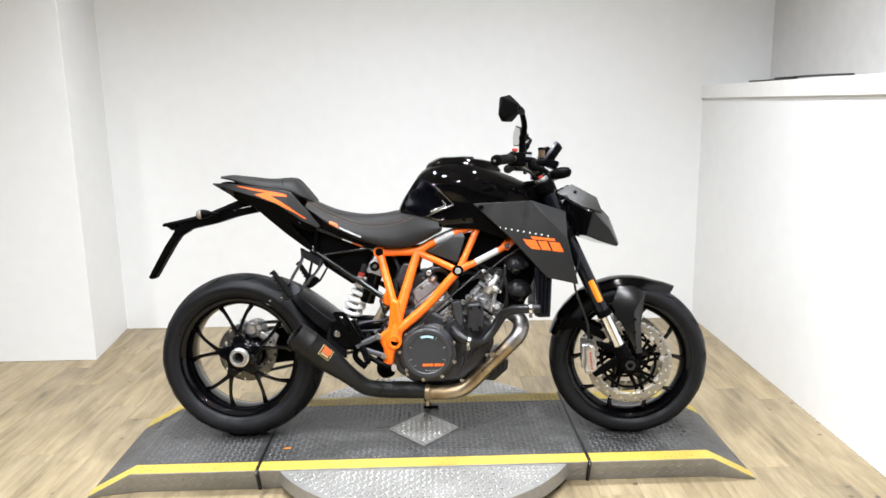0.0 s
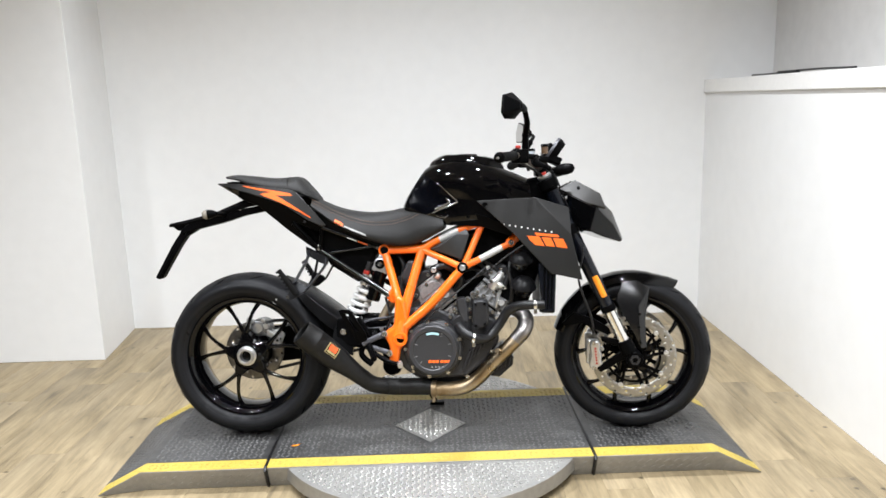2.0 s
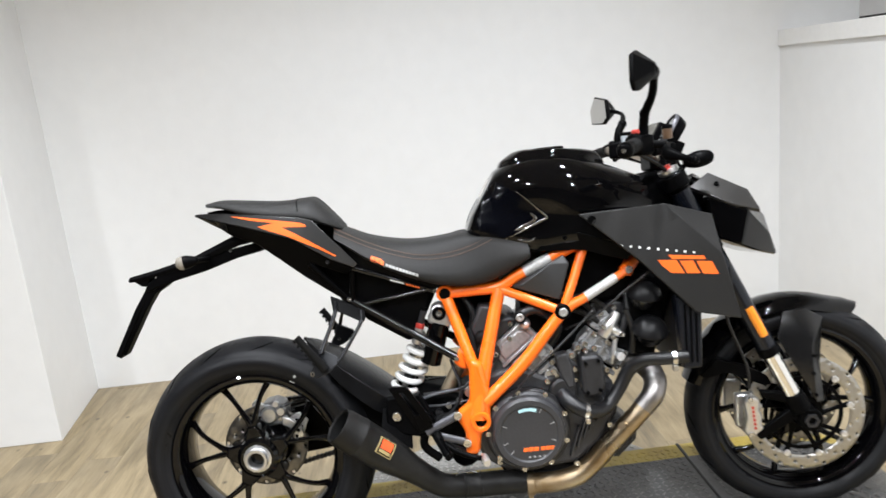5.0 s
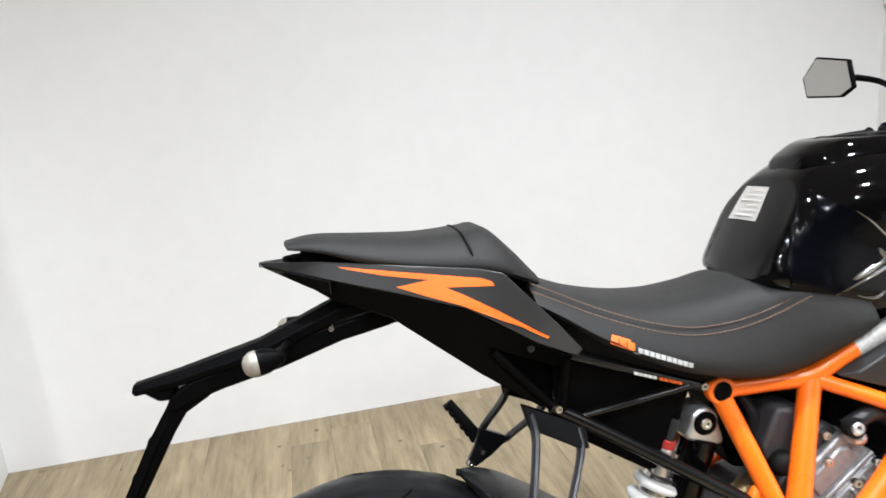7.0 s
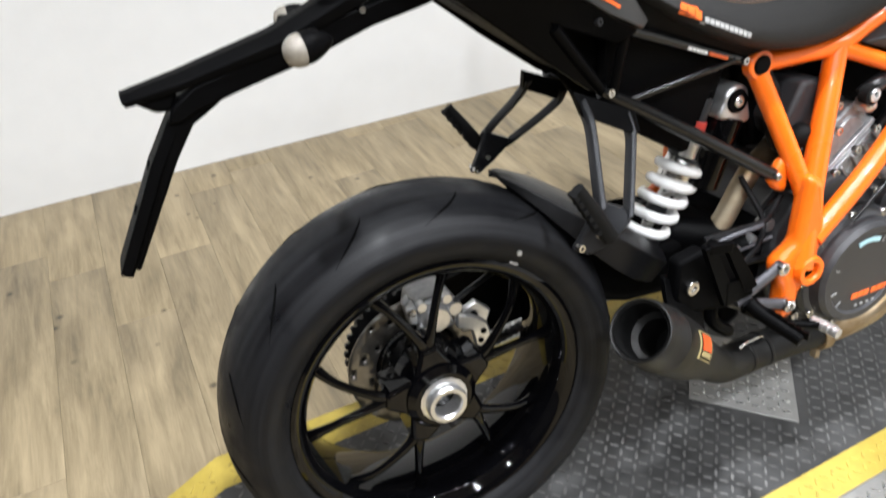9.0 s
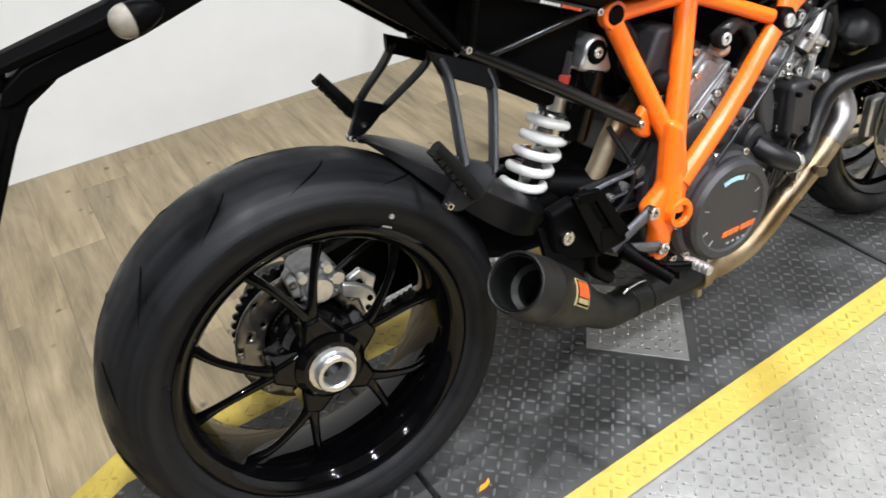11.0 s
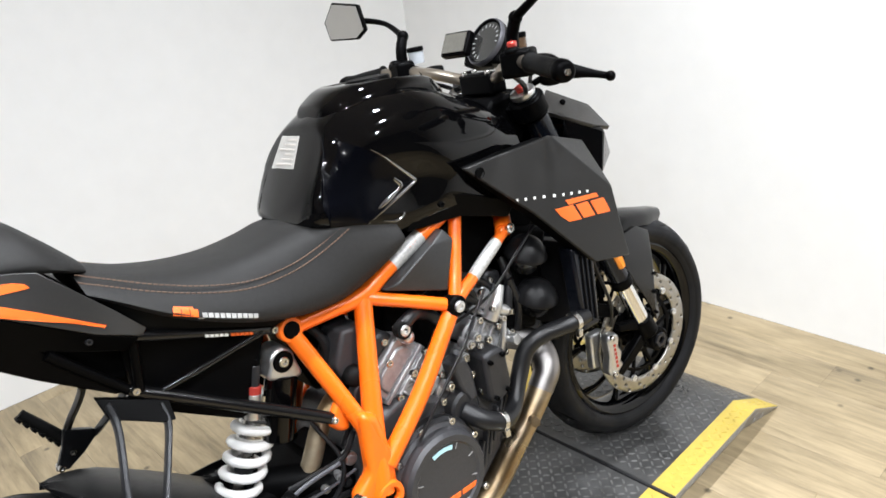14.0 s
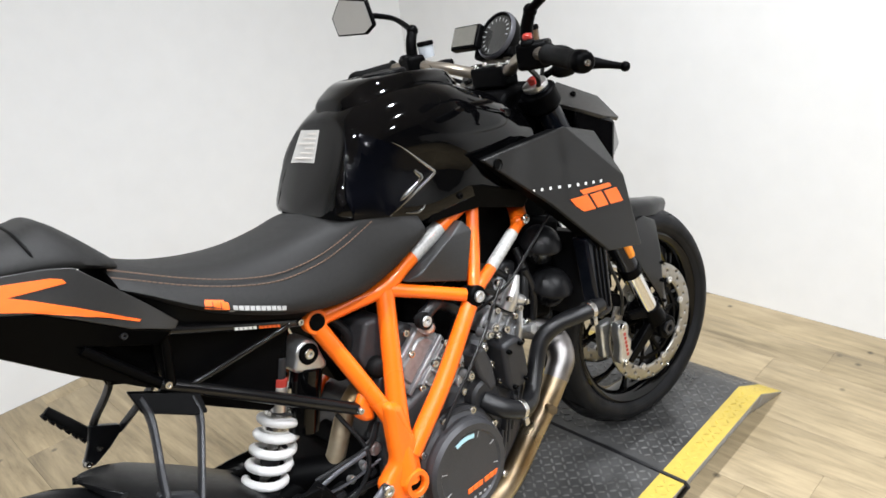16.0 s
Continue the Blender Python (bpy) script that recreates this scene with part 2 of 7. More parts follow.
    links.new(sc.outputs[0], bsdf.inputs["Base Color"])
    bsdf.inputs["Roughness"].default_value = 0.48
    b = nodes.new("ShaderNodeBump")
    b.inputs["Strength"].default_value, b.inputs["Distance"].default_value = 0.25, 0.0008
    links.new(fine, b.inputs["Height"])
    links.new(b.outputs[0], bsdf.inputs["Normal"])
    return m


def tyre_rubber(c):
    """Rubber with fine scuffs that run round the wheel about its axle at c, faintly blue where polished."""
    m = mat("tyre_rubber", (0.006, 0.006, 0.0065), 0.50, vary=0.4, scale=55, bump=0.4, bump_scale=420, big=14, rough_vary=0.5, spec=0.14)
    nodes, links, bsdf = nodes_of(m)
    coord, off, flat, dist = nodes.new("ShaderNodeTexCoord"), nodes.new("ShaderNodeVectorMath"), nodes.new("ShaderNodeVectorMath"), nodes.new("ShaderNodeVectorMath")
    off.operation, flat.operation, dist.operation = "SUBTRACT", "MULTIPLY", "LENGTH"
    off.inputs[1].default_value, flat.inputs[1].default_value = (c[0], 0, c[2]), (1, 0, 1)
    links.new(coord.outputs["Object"], off.inputs[0])
    links.new(off.outputs[0], flat.inputs[0])
    links.new(flat.outputs[0], dist.inputs[0])
    split, join, stretch = nodes.new("ShaderNodeSeparateXYZ"), nodes.new("ShaderNodeCombineXYZ"), nodes.new("ShaderNodeVectorMath")
    links.new(off.outputs[0], split.inputs[0])
    links.new(dist.outputs["Value"], join.inputs[0])
    links.new(split.outputs[1], join.inputs[1])
    stretch.operation = "MULTIPLY_ADD"
    stretch.inputs[1].default_value = (260, 260, 0)
    links.new(join.outputs[0], stretch.inputs[0])
    slow = nodes.new("ShaderNodeVectorMath")
    slow.operation = "SCALE"
    slow.inputs["Scale"].default_value = 5.0
    links.new(flat.outputs[0], slow.inputs[0])
    links.new(slow.outputs[0], stretch.inputs[2])
    n, ramp = nodes.new("ShaderNodeTexNoise"), nodes.new("ShaderNodeValToRGB")
    n.inputs["Scale"].default_value, n.inputs["Detail"].default_value, n.inputs["Roughness"].default_value = 0.35, 5, 0.7
    links.new(stretch.outputs[0], n.inputs["Vector"])
    links.new(n.outputs[0], ramp.inputs[0])
    e = ramp.color_ramp.elements
    e[0].position, e[0].color = 0.32, (0.0036, 0.0036, 0.0042, 1)
    e[1].position, e[1].color = 0.70, (0.0125, 0.0128, 0.0142, 1)
    links.new(ramp.outputs[0], bsdf.inputs["Base Color"])
    return m


HEADER = heat_tinted()
PLANK = plank_wood()

# ---- mesh helpers ----


def finish(bm, material, sharp=32):
    me = bpy.data.meshes.new("mesh")
    bmesh.ops.recalc_face_normals(bm, faces=bm.faces)
    bm.to_mesh(me)
    bm.free()
    for m in material if isinstance(material, (list, tuple)) else [material]:
        me.materials.append(m)
    me.shade_smooth()
    me.set_sharp_from_angle(angle=radians(sharp))
    return me


def part(name, bm, material, parent, label="", bevel=0.0, subsurf=0, sharp=32, segments=2):
    """One mesh object under a thing or under a part."""
    ob = new(name, finish(bm, material, 180 if subsurf else sharp))
    ob.parent = parent
    if subsurf:
        s = ob.modifiers.new("subsurf", "SUBSURF")
        s.levels = s.render_levels = subsurf
    if bevel:
        b = ob.modifiers.new("bevel", "BEVEL")
        b.width, b.segments, b.limit_method, b.angle_limit = bevel, segments, "ANGLE", radians(28)
        b.harden_normals = False
    if label:
        ob["label"] = label
    return ob


def thing(name, label, category, kind="", group="", m=None):
    ob = new(name)
    if m is not None:
        ob.matrix_world = m
    return tagged(ob, label, category, group, kind)


def spline(pts, res=6):
    """Catmull-Rom through the points."""
    p = [Vector(q) for q in pts]
    if len(p) < 3 or res < 2:
        return p
    p = [p[0] * 2 - p[1], *p, p[-1] * 2 - p[-2]]
    out = []
    for i in range(1, len(p) - 2):
        a, b, c, d = p[i - 1:i + 3]
        for k in range(res):
            t = k / res
            out.append(0.5 * (2 * b + (c - a) * t + (2 * a - 5 * b + 4 * c - d) * t * t + (3 * b - a - 3 * c + d) * t ** 3))
    return out + [p[-2]]


def ring_faces(bm, rings, caps=True, closed=False):
    n = len(rings[0])
    pairs = list(zip(rings, rings[1:])) + ([(rings[-1], rings[0])] if closed else [])
    for a, b in pairs:
        for i in range(n):
            bm.faces.new((a[i], a[(i + 1) % n], b[(i + 1) % n], b[i]))
    if caps and not closed:
        bm.faces.new(rings[0])
        bm.faces.new(rings[-1])


def tube(bm, pts, r, n=12, res=6, flat=1.0, caps=True):
    """A round bar along the points; r is one radius, or one for each point."""
    path = spline(pts, res)
    if isinstance(r, (list, tuple)):
        radii = [q.x for q in spline([(v, 0, 0) for v in r], res)]
    else:
        radii = [r] * len(path)
    t0 = (path[1] - path[0]).normalized()
    u = t0.orthogonal().normalized() if abs(t0.y) > 0.95 else t0.cross(Vector((0, 1, 0))).normalized()
    rings = []
    for i, p in enumerate(path):
        t = (path[min(i + 1, len(path) - 1)] - path[max(i - 1, 0)]).normalized()
        u = (u - t * u.dot(t)).normalized()
        v = t.cross(u)
        rings.append([bm.verts.new(p + radii[i] * (math.cos(a) * u + flat * math.sin(a) * v)) for a in (2 * math.pi * k / n for k in range(n))])
    ring_faces(bm, rings, caps)
    return bm


def cyl(bm, a, b, r, r2=None, n=20):
    return tube(bm, [a, b], [r, r if r2 is None else r2], n, 1)


def box(bm, c, s, rot=(0, 0, 0)):
    m = pose(*c, *rot) @ Matrix.Diagonal((*s, 1))
    bmesh.ops.create_cube(bm, size=1, matrix=m)
    return bm


def lathe(bm, profile, c=(0, 0, 0), n=64, closed=True):
    """Turn (radius, y) points about an axis along y through c."""
    rings = []
    for r, y in profile:
        rings.append([bm.verts.new((c[0] + r * math.cos(a), c[1] + y, c[2] + r * math.sin(a))) for a in (2 * math.pi * k / n for k in range(n))])
    ring_faces(bm, rings, not closed, closed)
    return bm


def prism(bm, outline, y0, y1):
    """An outline in x and z, made solid between y0 and y1; either may be a function of x and z."""
    f0 = y0 if callable(y0) else lambda x, z: y0
    f1 = y1 if callable(y1) else lambda x, z: y1
    a = [bm.verts.new((x, f0(x, z), z)) for x, z in outline]
    b = [bm.verts.new((x, f1(x, z), z)) for x, z in outline]
    ring_faces(bm, [a, b])
    return bm


def slab(bm, corners, faces, thick):
    """A faceted panel: corners and faces in space, thickened by the vector thick."""
    t = Vector(thick)
    a = [bm.verts.new(c) for c in corners]
    b = [bm.verts.new(Vector(c) + t) for c in corners]
    edges = {}
    for f in faces:
        bm.faces.new([a[i] for i in f])
        bm.faces.new([b[i] for i in reversed(f)])
        for i, j in zip(f, (*f[1:], f[0])):
            edges[frozenset((i, j))] = edges.get(frozenset((i, j)), []) + [(i, j)]
    for e in edges.values():
        if len(e) == 1:
            i, j = e[0]
            bm.faces.new((a[j], a[i], b[i], b[j]))
    bmesh.ops.triangulate(bm, faces=bm.faces)
    return bm


def loft(bm, sections):
    """Rings of equal length, closed at both ends."""
    ring_faces(bm, [[bm.verts.new(p) for p in s] for s in sections])
    return bm


def mirrored(half):
    """A ring from a half outline on the bike's right (y < 0), which runs from the top centre to the bottom centre."""
    return list(half) + [(x, -y, z) for x, y, z in reversed(half[1:-1])]


BOLTS = {}


def bolt(parent, p, r=0.008, axis=(0, -1, 0), material=None, depth=0.006, name="bolt"):
    """A round-headed hex-socket bolt, whose head stands out along axis."""
    key = (r, depth, material)
    if key not in BOLTS:
        bm = bmesh.new()
        prof = [(0.0001, -depth * 0.35), (r * 0.45, -depth * 0.35), (r * 0.5, -depth), (r * 0.85, -depth), (r, -depth * 0.75), (r, 0.003)]
        lathe(bm, prof, n=10, closed=False)
        BOLTS[key] = finish(bm, material or STEEL)
    ob = new(name, BOLTS[key])
    ob.parent = parent
    ob.matrix_basis = Matrix.Translation(p) @ Vector((0, -1, 0)).rotation_difference(Vector(axis)).to_matrix().to_4x4()
    return ob


def surface_of(ob):
    """A tree to lay prints and patches on a part's surface."""
    return BVHTree.FromPolygons([v.co for v in ob.data.vertices], [p.vertices for p in ob.data.polygons])


def laid(name, outline, target, material, parent, lift=0.0012, way=(0, 1, 0), label="", cuts=3, plane="xz"):
    """A thin print or panel laid on a surface. The outline is in x and z (or y and z); it is cast along way onto the target."""
    way = Vector(way).normalized()
    bm = bmesh.new()
    start = [Vector((p, 0, q)) if plane == "xz" else Vector((0, p, q)) for p, q in outline]
    bm.faces.new([bm.verts.new(p) for p in start])
    bmesh.ops.triangulate(bm, faces=bm.faces, ngon_method="EAR_CLIP")
    if cuts:
        bmesh.ops.subdivide_edges(bm, edges=bm.edges, cuts=cuts, use_grid_fill=True)
    bmesh.ops.triangulate(bm, faces=bm.faces)
    lost = []
    for v in bm.verts:
        hit, normal, _, _ = target.ray_cast(v.co - way * 2, way)
        if hit is None:
            lost.append(v)
        else:
            v.co = hit - way * lift
    bmesh.ops.delete(bm, geom=lost, context="VERTS")
    top = list(bm.faces)
    made = bmesh.ops.extrude_face_region(bm, geom=top)
    bmesh.ops.translate(bm, verts=[g for g in made["geom"] if isinstance(g, bmesh.types.BMVert)], vec=way * (lift + 0.001))
    return part(name, bm, material, parent, label)

# ---- the room ----


def structure(name, bm, material, label, category, bevel=0.0):
    ob = part(name, bm, material, None, label, bevel)
    ob.matrix_world = ROOM
    return tagged(ob, label, category, kind="structure")


BACK, RIGHT, LEFT, FRONT, JOG_U, JOG_V = 1.75, 1.692, -3.6, -5.2, -1.84, 1.165
bm = bmesh.new()
box(bm, ((LEFT + RIGHT) / 2, (FRONT + BACK) / 2, -0.056), (RIGHT - LEFT + 0.6, BACK - FRONT + 0.4, 0.1))
floor = structure("floor", bm, HOLE, "limed oak vinyl plank floor with grey-brown streaks", "floor")
bm = bmesh.new()
box(bm, ((-1.91 + RIGHT + 0.5) / 2, BACK + 0.06, CEILING / 2), (RIGHT + 0.5 + 1.91, 0.12, CEILING))
structure("wall_back", bm, WALL, "white painted plaster wall behind the turntable", "wall")
bm = bmesh.new()
a = [(-1.91, BACK), (JOG_U, JOG_V), (LEFT - 0.1, JOG_V), (LEFT - 0.1, BACK + 0.12), (-1.91, BACK + 0.12)]
lo, hi = [bm.verts.new((x, y, 0)) for x, y in a], [bm.verts.new((x, y, CEILING)) for x, y in a]
ring_faces(bm, [lo, hi])
structure("wall_bay", bm, WALL, "white painted wall that steps forward in a bay", "wall", 0.003)
bm = bmesh.new()
box(bm, (RIGHT + 0.2, (FRONT + BACK) / 2, 0.687), (0.4, BACK - FRONT, 1.374))
structure("wall_right", bm, WALL, "white painted half-height wall under a ledge", "wall")
bm = bmesh.new()
box(bm, (RIGHT + 0.194, (FRONT + BACK) / 2, 1.412), (0.412, BACK - FRONT - 0.002, 0.076))
structure("ledge", bm, LEDGE, "white painted boxed ledge along the half wall", "ledge", 0.003)
# wall colour greyed to stand in for dimmer light above the ledge
bm = bmesh.new()
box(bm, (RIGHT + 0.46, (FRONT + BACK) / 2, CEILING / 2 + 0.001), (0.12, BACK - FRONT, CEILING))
structure("wall_right_upper", bm, DIMMEDWALL, "upper wall set back behind the ledge, greyed for dim light", "wall")
# unseen hall walls; their dark colour stands in for a dimly lit hall
bm = bmesh.new()
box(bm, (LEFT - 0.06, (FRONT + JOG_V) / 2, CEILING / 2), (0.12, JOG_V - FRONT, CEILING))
structure("wall_left", bm, HALLDARK, "unseen grey-brown hall wall beside the bay, darkened for dim light", "wall")
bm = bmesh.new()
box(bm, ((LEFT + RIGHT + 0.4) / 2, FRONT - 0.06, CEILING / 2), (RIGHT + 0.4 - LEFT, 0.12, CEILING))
structure("wall_front", bm, HALLDARK, "unseen grey-brown hall wall behind, darkened for dim light", "wall")
bm = bmesh.new()
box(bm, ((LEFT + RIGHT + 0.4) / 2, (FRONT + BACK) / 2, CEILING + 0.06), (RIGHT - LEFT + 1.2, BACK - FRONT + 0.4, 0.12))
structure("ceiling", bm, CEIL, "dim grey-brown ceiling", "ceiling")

# the black cable left lying on the ledge
bm = bmesh.new()
tube(bm, [(RIGHT + 0.02, 1.15, 1.455), (RIGHT + 0.05, 0.95, 1.456), (RIGHT + 0.04, 0.80, 1.461), (RIGHT + 0.06, 0.55, 1.463), (RIGHT + 0.03, 0.2, 1.456)], 0.005, 8)
box(bm, (RIGHT + 0.035, 0.78, 1.459), (0.02, 0.16, 0.014), (0, 0, 6))
cable = part("cable", bm, HOSE, None, bevel=0.002)
cable.matrix_world = ROOM
tagged(cable, "thin black cable lying loose on the white ledge", "cable")

# ---- the turntable ----
TURN = Matrix.Translation((0.705, -0.01, 0)) @ Matrix.Rotation(radians(3.4), 4, "Z")
turntable = thing("turntable", "black tread-plate motorcycle turntable with yellow borders and silver disc", "turntable", m=TURN)
TOP, HALF, BACK_EDGE, BORDER, FLAT, END, SEAM, DISC_R, DISC_Z = 0.09, 0.310, 0.338, 0.066, 1.05, 1.212, 0.60, 0.602, 0.085


def deck_height(u):
    """The ends of the deck run down to the floor."""
    return TOP if abs(u) < FLAT else TOP - (abs(u) - FLAT) / (END - FLAT) * (TOP - 0.006)


TUCK = 0.036


def deck_piece(u0, u1, v0, v1, lift=0.0, deep=0.2, tuck=0.0):
    """A stretch of deck between u0 and u1, v0 and v1, with sloping ends and sides that run in towards the floor."""
    cuts = sorted({u0, u1, *[u for u in (-FLAT, FLAT) if u0 < u < u1]})
    bm = bmesh.new()
    rows = []
    for u in cuts:
        h = deck_height(u)
        inn, foot = tuck * h / TOP, max(h - deep, 0.0)
        rows.append([bm.verts.new((u, v, z)) for v, z in ((v0 + inn, foot), (v1 - inn, foot), (v1, h + lift), (v0, h + lift))])
    ring_faces(bm, rows)
    return bm


GAP = 0.005
for u0, u1 in ((-END, -SEAM - GAP), (-SEAM + GAP, SEAM - GAP), (SEAM + GAP, END)):
    deck = part("deck_section", deck_piece(u0, u1, -HALF, BACK_EDGE, tuck=TUCK), PLATE, turntable, "silver tread-plate deck section", 0.0025)
    part("deck_paint", deck_piece(u0 + 0.001, u1 - 0.001, -HALF + BORDER, BACK_EDGE - 0.084, 0.0012, 0.003), DECK, deck, "worn black painted deck")
    for v0, v1 in ((-HALF + 0.002, -HALF + BORDER), (BACK_EDGE - 0.084, BACK_EDGE - 0.002)):
        part("border_stripe", deck_piece(u0 + 0.001, u1 - 0.001, v0, v1, 0.0014, 0.003), YELLOW, deck, "yellow painted border stripe")

bm = bmesh.new()
lathe(bm, [(DISC_R, 0), (DISC_R, 1)], n=96, closed=False)
bmesh.ops.transform(bm, verts=bm.verts, matrix=Matrix(((1, 0, 0, 0), (0, 0, 1, 0), (0, DISC_Z - 0.03, 0, 0.03), (0, 0, 0, 1))))
part("base_disc", bm, PLATE, turntable, "silver aluminium tread-plate disc", 0.002)
bm = bmesh.new()
lathe(bm, [(0.50, 0), (0.50, 1)], n=64, closed=False)
bmesh.ops.transform(bm, verts=bm.verts, matrix=Matrix(((1, 0, 0, 0), (0, 0, 1, 0), (0, 0.03, 0, 0), (0, 0, 0, 1))))
part("base_plinth", bm, HOLE, turntable)
bm = bmesh.new()
d = [bm.verts.new((u, v, TOP + 0.001)) for u, v in ((-0.142, 0), (0, -0.155), (0.142, 0), (0, 0.155))]
e = [bm.verts.new((q.co.x, q.co.y, TOP + 0.0045)) for q in d]
ring_faces(bm, [d, e])
part("diamond_plate", bm, PLATE, turntable, "silver tread-plate diamond set in the deck", 0.001)


def lugs(inside, height, step=0.0205, long=0.0099, wide=0.0029, rise=0.0017):
    """Raised tread lugs, alternately turned, wherever inside(u, v) is true; height gives the plate under them."""
    bm = bmesh.new()
    nu, nv = int(1.25 / step), int(0.62 / step)
    for i in range(-nu, nu + 1):
        for j in range(-nv, nv + 1):
            u, v = i * step, j * step
            if not inside(u, v):
                continue
            a = radians(45 if (i + j) % 2 else -45)
            ca, sa = math.cos(a), math.sin(a)
            ends = ((-long, 0), (-long * 0.6, -wide), (long * 0.6, -wide), (long, 0), (long * 0.6, wide), (-long * 0.6, wide))
            low, top = [], []
            for p, q in ends:
                x, y = u + p * ca - q * sa, v + p * sa + q * ca
                low.append(bm.verts.new((x, y, height(x) - 0.0005)))
                x, y = u + 0.7 * (p * ca - q * sa), v + 0.7 * (p * sa + q * ca)
                top.append(bm.verts.new((x, y, height(x) + rise)))
            for k in range(6):
                bm.faces.new((low[k], low[(k + 1) % 6], top[(k + 1) % 6], top[k]))
            bm.faces.new(top)
    return bm


def off_seams(u):
    return abs(u) < END - 0.02 and abs(abs(u) - SEAM) > 0.016 and abs(abs(u) - FLAT) > 0.016


def in_diamond(u, v, grow=0.0):
    return abs(u) / (0.142 + grow) + abs(v) / (0.155 + grow) < 1


tread = part("deck_tread", lugs(lambda u, v: off_seams(u) and -HALF + BORDER + 0.006 < v < BACK_EDGE - 0.090 and not in_diamond(u, v, 0.016), lambda u: deck_height(u) + 0.0012), LUG, turntable)
tagged(tread, kind="stuff")
tread = part("border_tread", lugs(lambda u, v: off_seams(u) and (-HALF + 0.012 < v < -HALF + BORDER - 0.004 or BACK_EDGE - 0.078 < v < BACK_EDGE - 0.012), lambda u: deck_height(u) + 0.0014, rise=0.0014), YELLOWLUG, turntable)
tagged(tread, kind="stuff")
tread = part("disc_tread", lugs(lambda u, v: u * u + v * v < (DISC_R - 0.016) ** 2 and not -HALF - 0.012 < v < BACK_EDGE + 0.012, lambda u: DISC_Z), PLATELUG, turntable)
tagged(tread, kind="stuff")
tread = part("diamond_tread", lugs(lambda u, v: in_diamond(u, v, -0.016), lambda u: TOP + 0.0045), PLATELUG, turntable)
tagged(tread, kind="stuff")


def side_lugs(v, sign):
    """Lugs on the upright silver edge of the deck."""
    bm = bmesh.new()
    n = int(END / 0.034)
    for i in range(-n, n + 1):
        for z in (0.026, 0.058):
            u = i * 0.034 + (0.017 if z > 0.04 else 0)
            if not off_seams(u) or z > deck_height(u) - 0.02 or (abs(u) < math.sqrt(DISC_R ** 2 - HALF ** 2) + 0.02 and z < DISC_Z + 0.01):
                continue
            low = [(-0.011, -0.007), (-0.004, -0.008), (0.011, 0.007), (0.004, 0.008)]
            h = deck_height(u)
            a = [bm.verts.new((u + p, v - sign * TUCK * (h - z - q) / TOP, z + q)) for p, q in low]
            b = [bm.verts.new((u + 0.75 * p, v + sign * (0.0016 - TUCK * (h - z - 0.75 * q) / TOP), z + 0.75 * q)) for p, q in low]
            ring_faces(bm, [a, b])
    return bm


for u in (-SEAM, SEAM):
    bm = bmesh.new()
    tube(bm, [(u, -HALF - 0.006 + TUCK, 0.004), (u, -HALF - 0.006, TOP - 0.006), (u, -HALF + 0.002, TOP + 0.001), (u, 0, TOP + 0.001), (u, BACK_EDGE - 0.002, TOP + 0.001), (u, BACK_EDGE + 0.006, TOP - 0.006), (u, BACK_EDGE + 0.006 - TUCK, 0.004)], 0.0058, 8, 1)
    part("seam_strip", bm, HOSE, turntable, "black rubber strip in the deck seam")
for sign in (-1, 1):
    tagged(part("edge_tread", side_lugs(-HALF if sign < 0 else BACK_EDGE, sign), PLATE, turntable), kind="stuff")

# a flake of orange-yellow paint that lies on the deck
bm = bmesh.new()
prism(bm, [(-0.016, -0.004), (-0.006, 0.004), (0.004, 0.002), (0.017, 0.006), (0.012, -0.003), (0.001, -0.006)], 0.0, 0.0012)
bmesh.ops.transform(bm, verts=bm.verts, matrix=pose(0.195, -0.1835, TOP + 0.0042, -90, 0, 12))
flake = part("paint_flake", bm, AMBER, None)
tagged(flake, "small torn flake of orange-yellow paint on the deck", "flake")

# ---- the motorcycle ----
# x runs forward from the rear axle, z up from the tyres' contact, y to the bike's left; it leans on its side stand
bike = thing("motorcycle", "black naked sport motorcycle with orange trellis frame leaning on its stand", "motorcycle")
bike.matrix_world = Matrix.Translation((0, -0.03, 0.09)) @ Matrix.Rotation(radians(-7.5), 4, "X")
# the bars are turned a little to the right, about the steering head
STEER = Matrix.Translation((1.19, 0, 0.98)) @ Matrix.Rotation(radians(-6), 4, Vector((-0.40, 0, 0.92))) @ Matrix.Translation((-1.19, 0, -0.98))
REAR, FRONT_AXLE = Vector((0, 0, 0.322)), Vector((1.504, 0, 0.299))


def arc_profile(r_rim, r_out, half, bead=0.072, n=9):
    """A tyre's section: bead, rounded sidewall and crown, as (radius, y)."""
    pts = [(r_rim - 0.006, -bead + 0.012), (r_rim + 0.004, -bead)]
    pts += [(r_rim + (r_out - r_rim) * 0.22, -half * 0.93), (r_rim + (r_out - r_rim) * 0.42, -half)]
    for k in range(n):
        a = -1 + 2 * k / (n - 1)
        y = half * 0.985 * a
        r = r_out - (r_out - r_rim) * 0.42 * (abs(a) ** 2.2)
        pts.append((r, y))
    pts += [(r_rim + (r_out - r_rim) * 0.42, half), (r_rim + (r_out - r_rim) * 0.22, half * 0.93), (r_rim + 0.004, bead), (r_rim - 0.006, bead - 0.012)]
    return pts


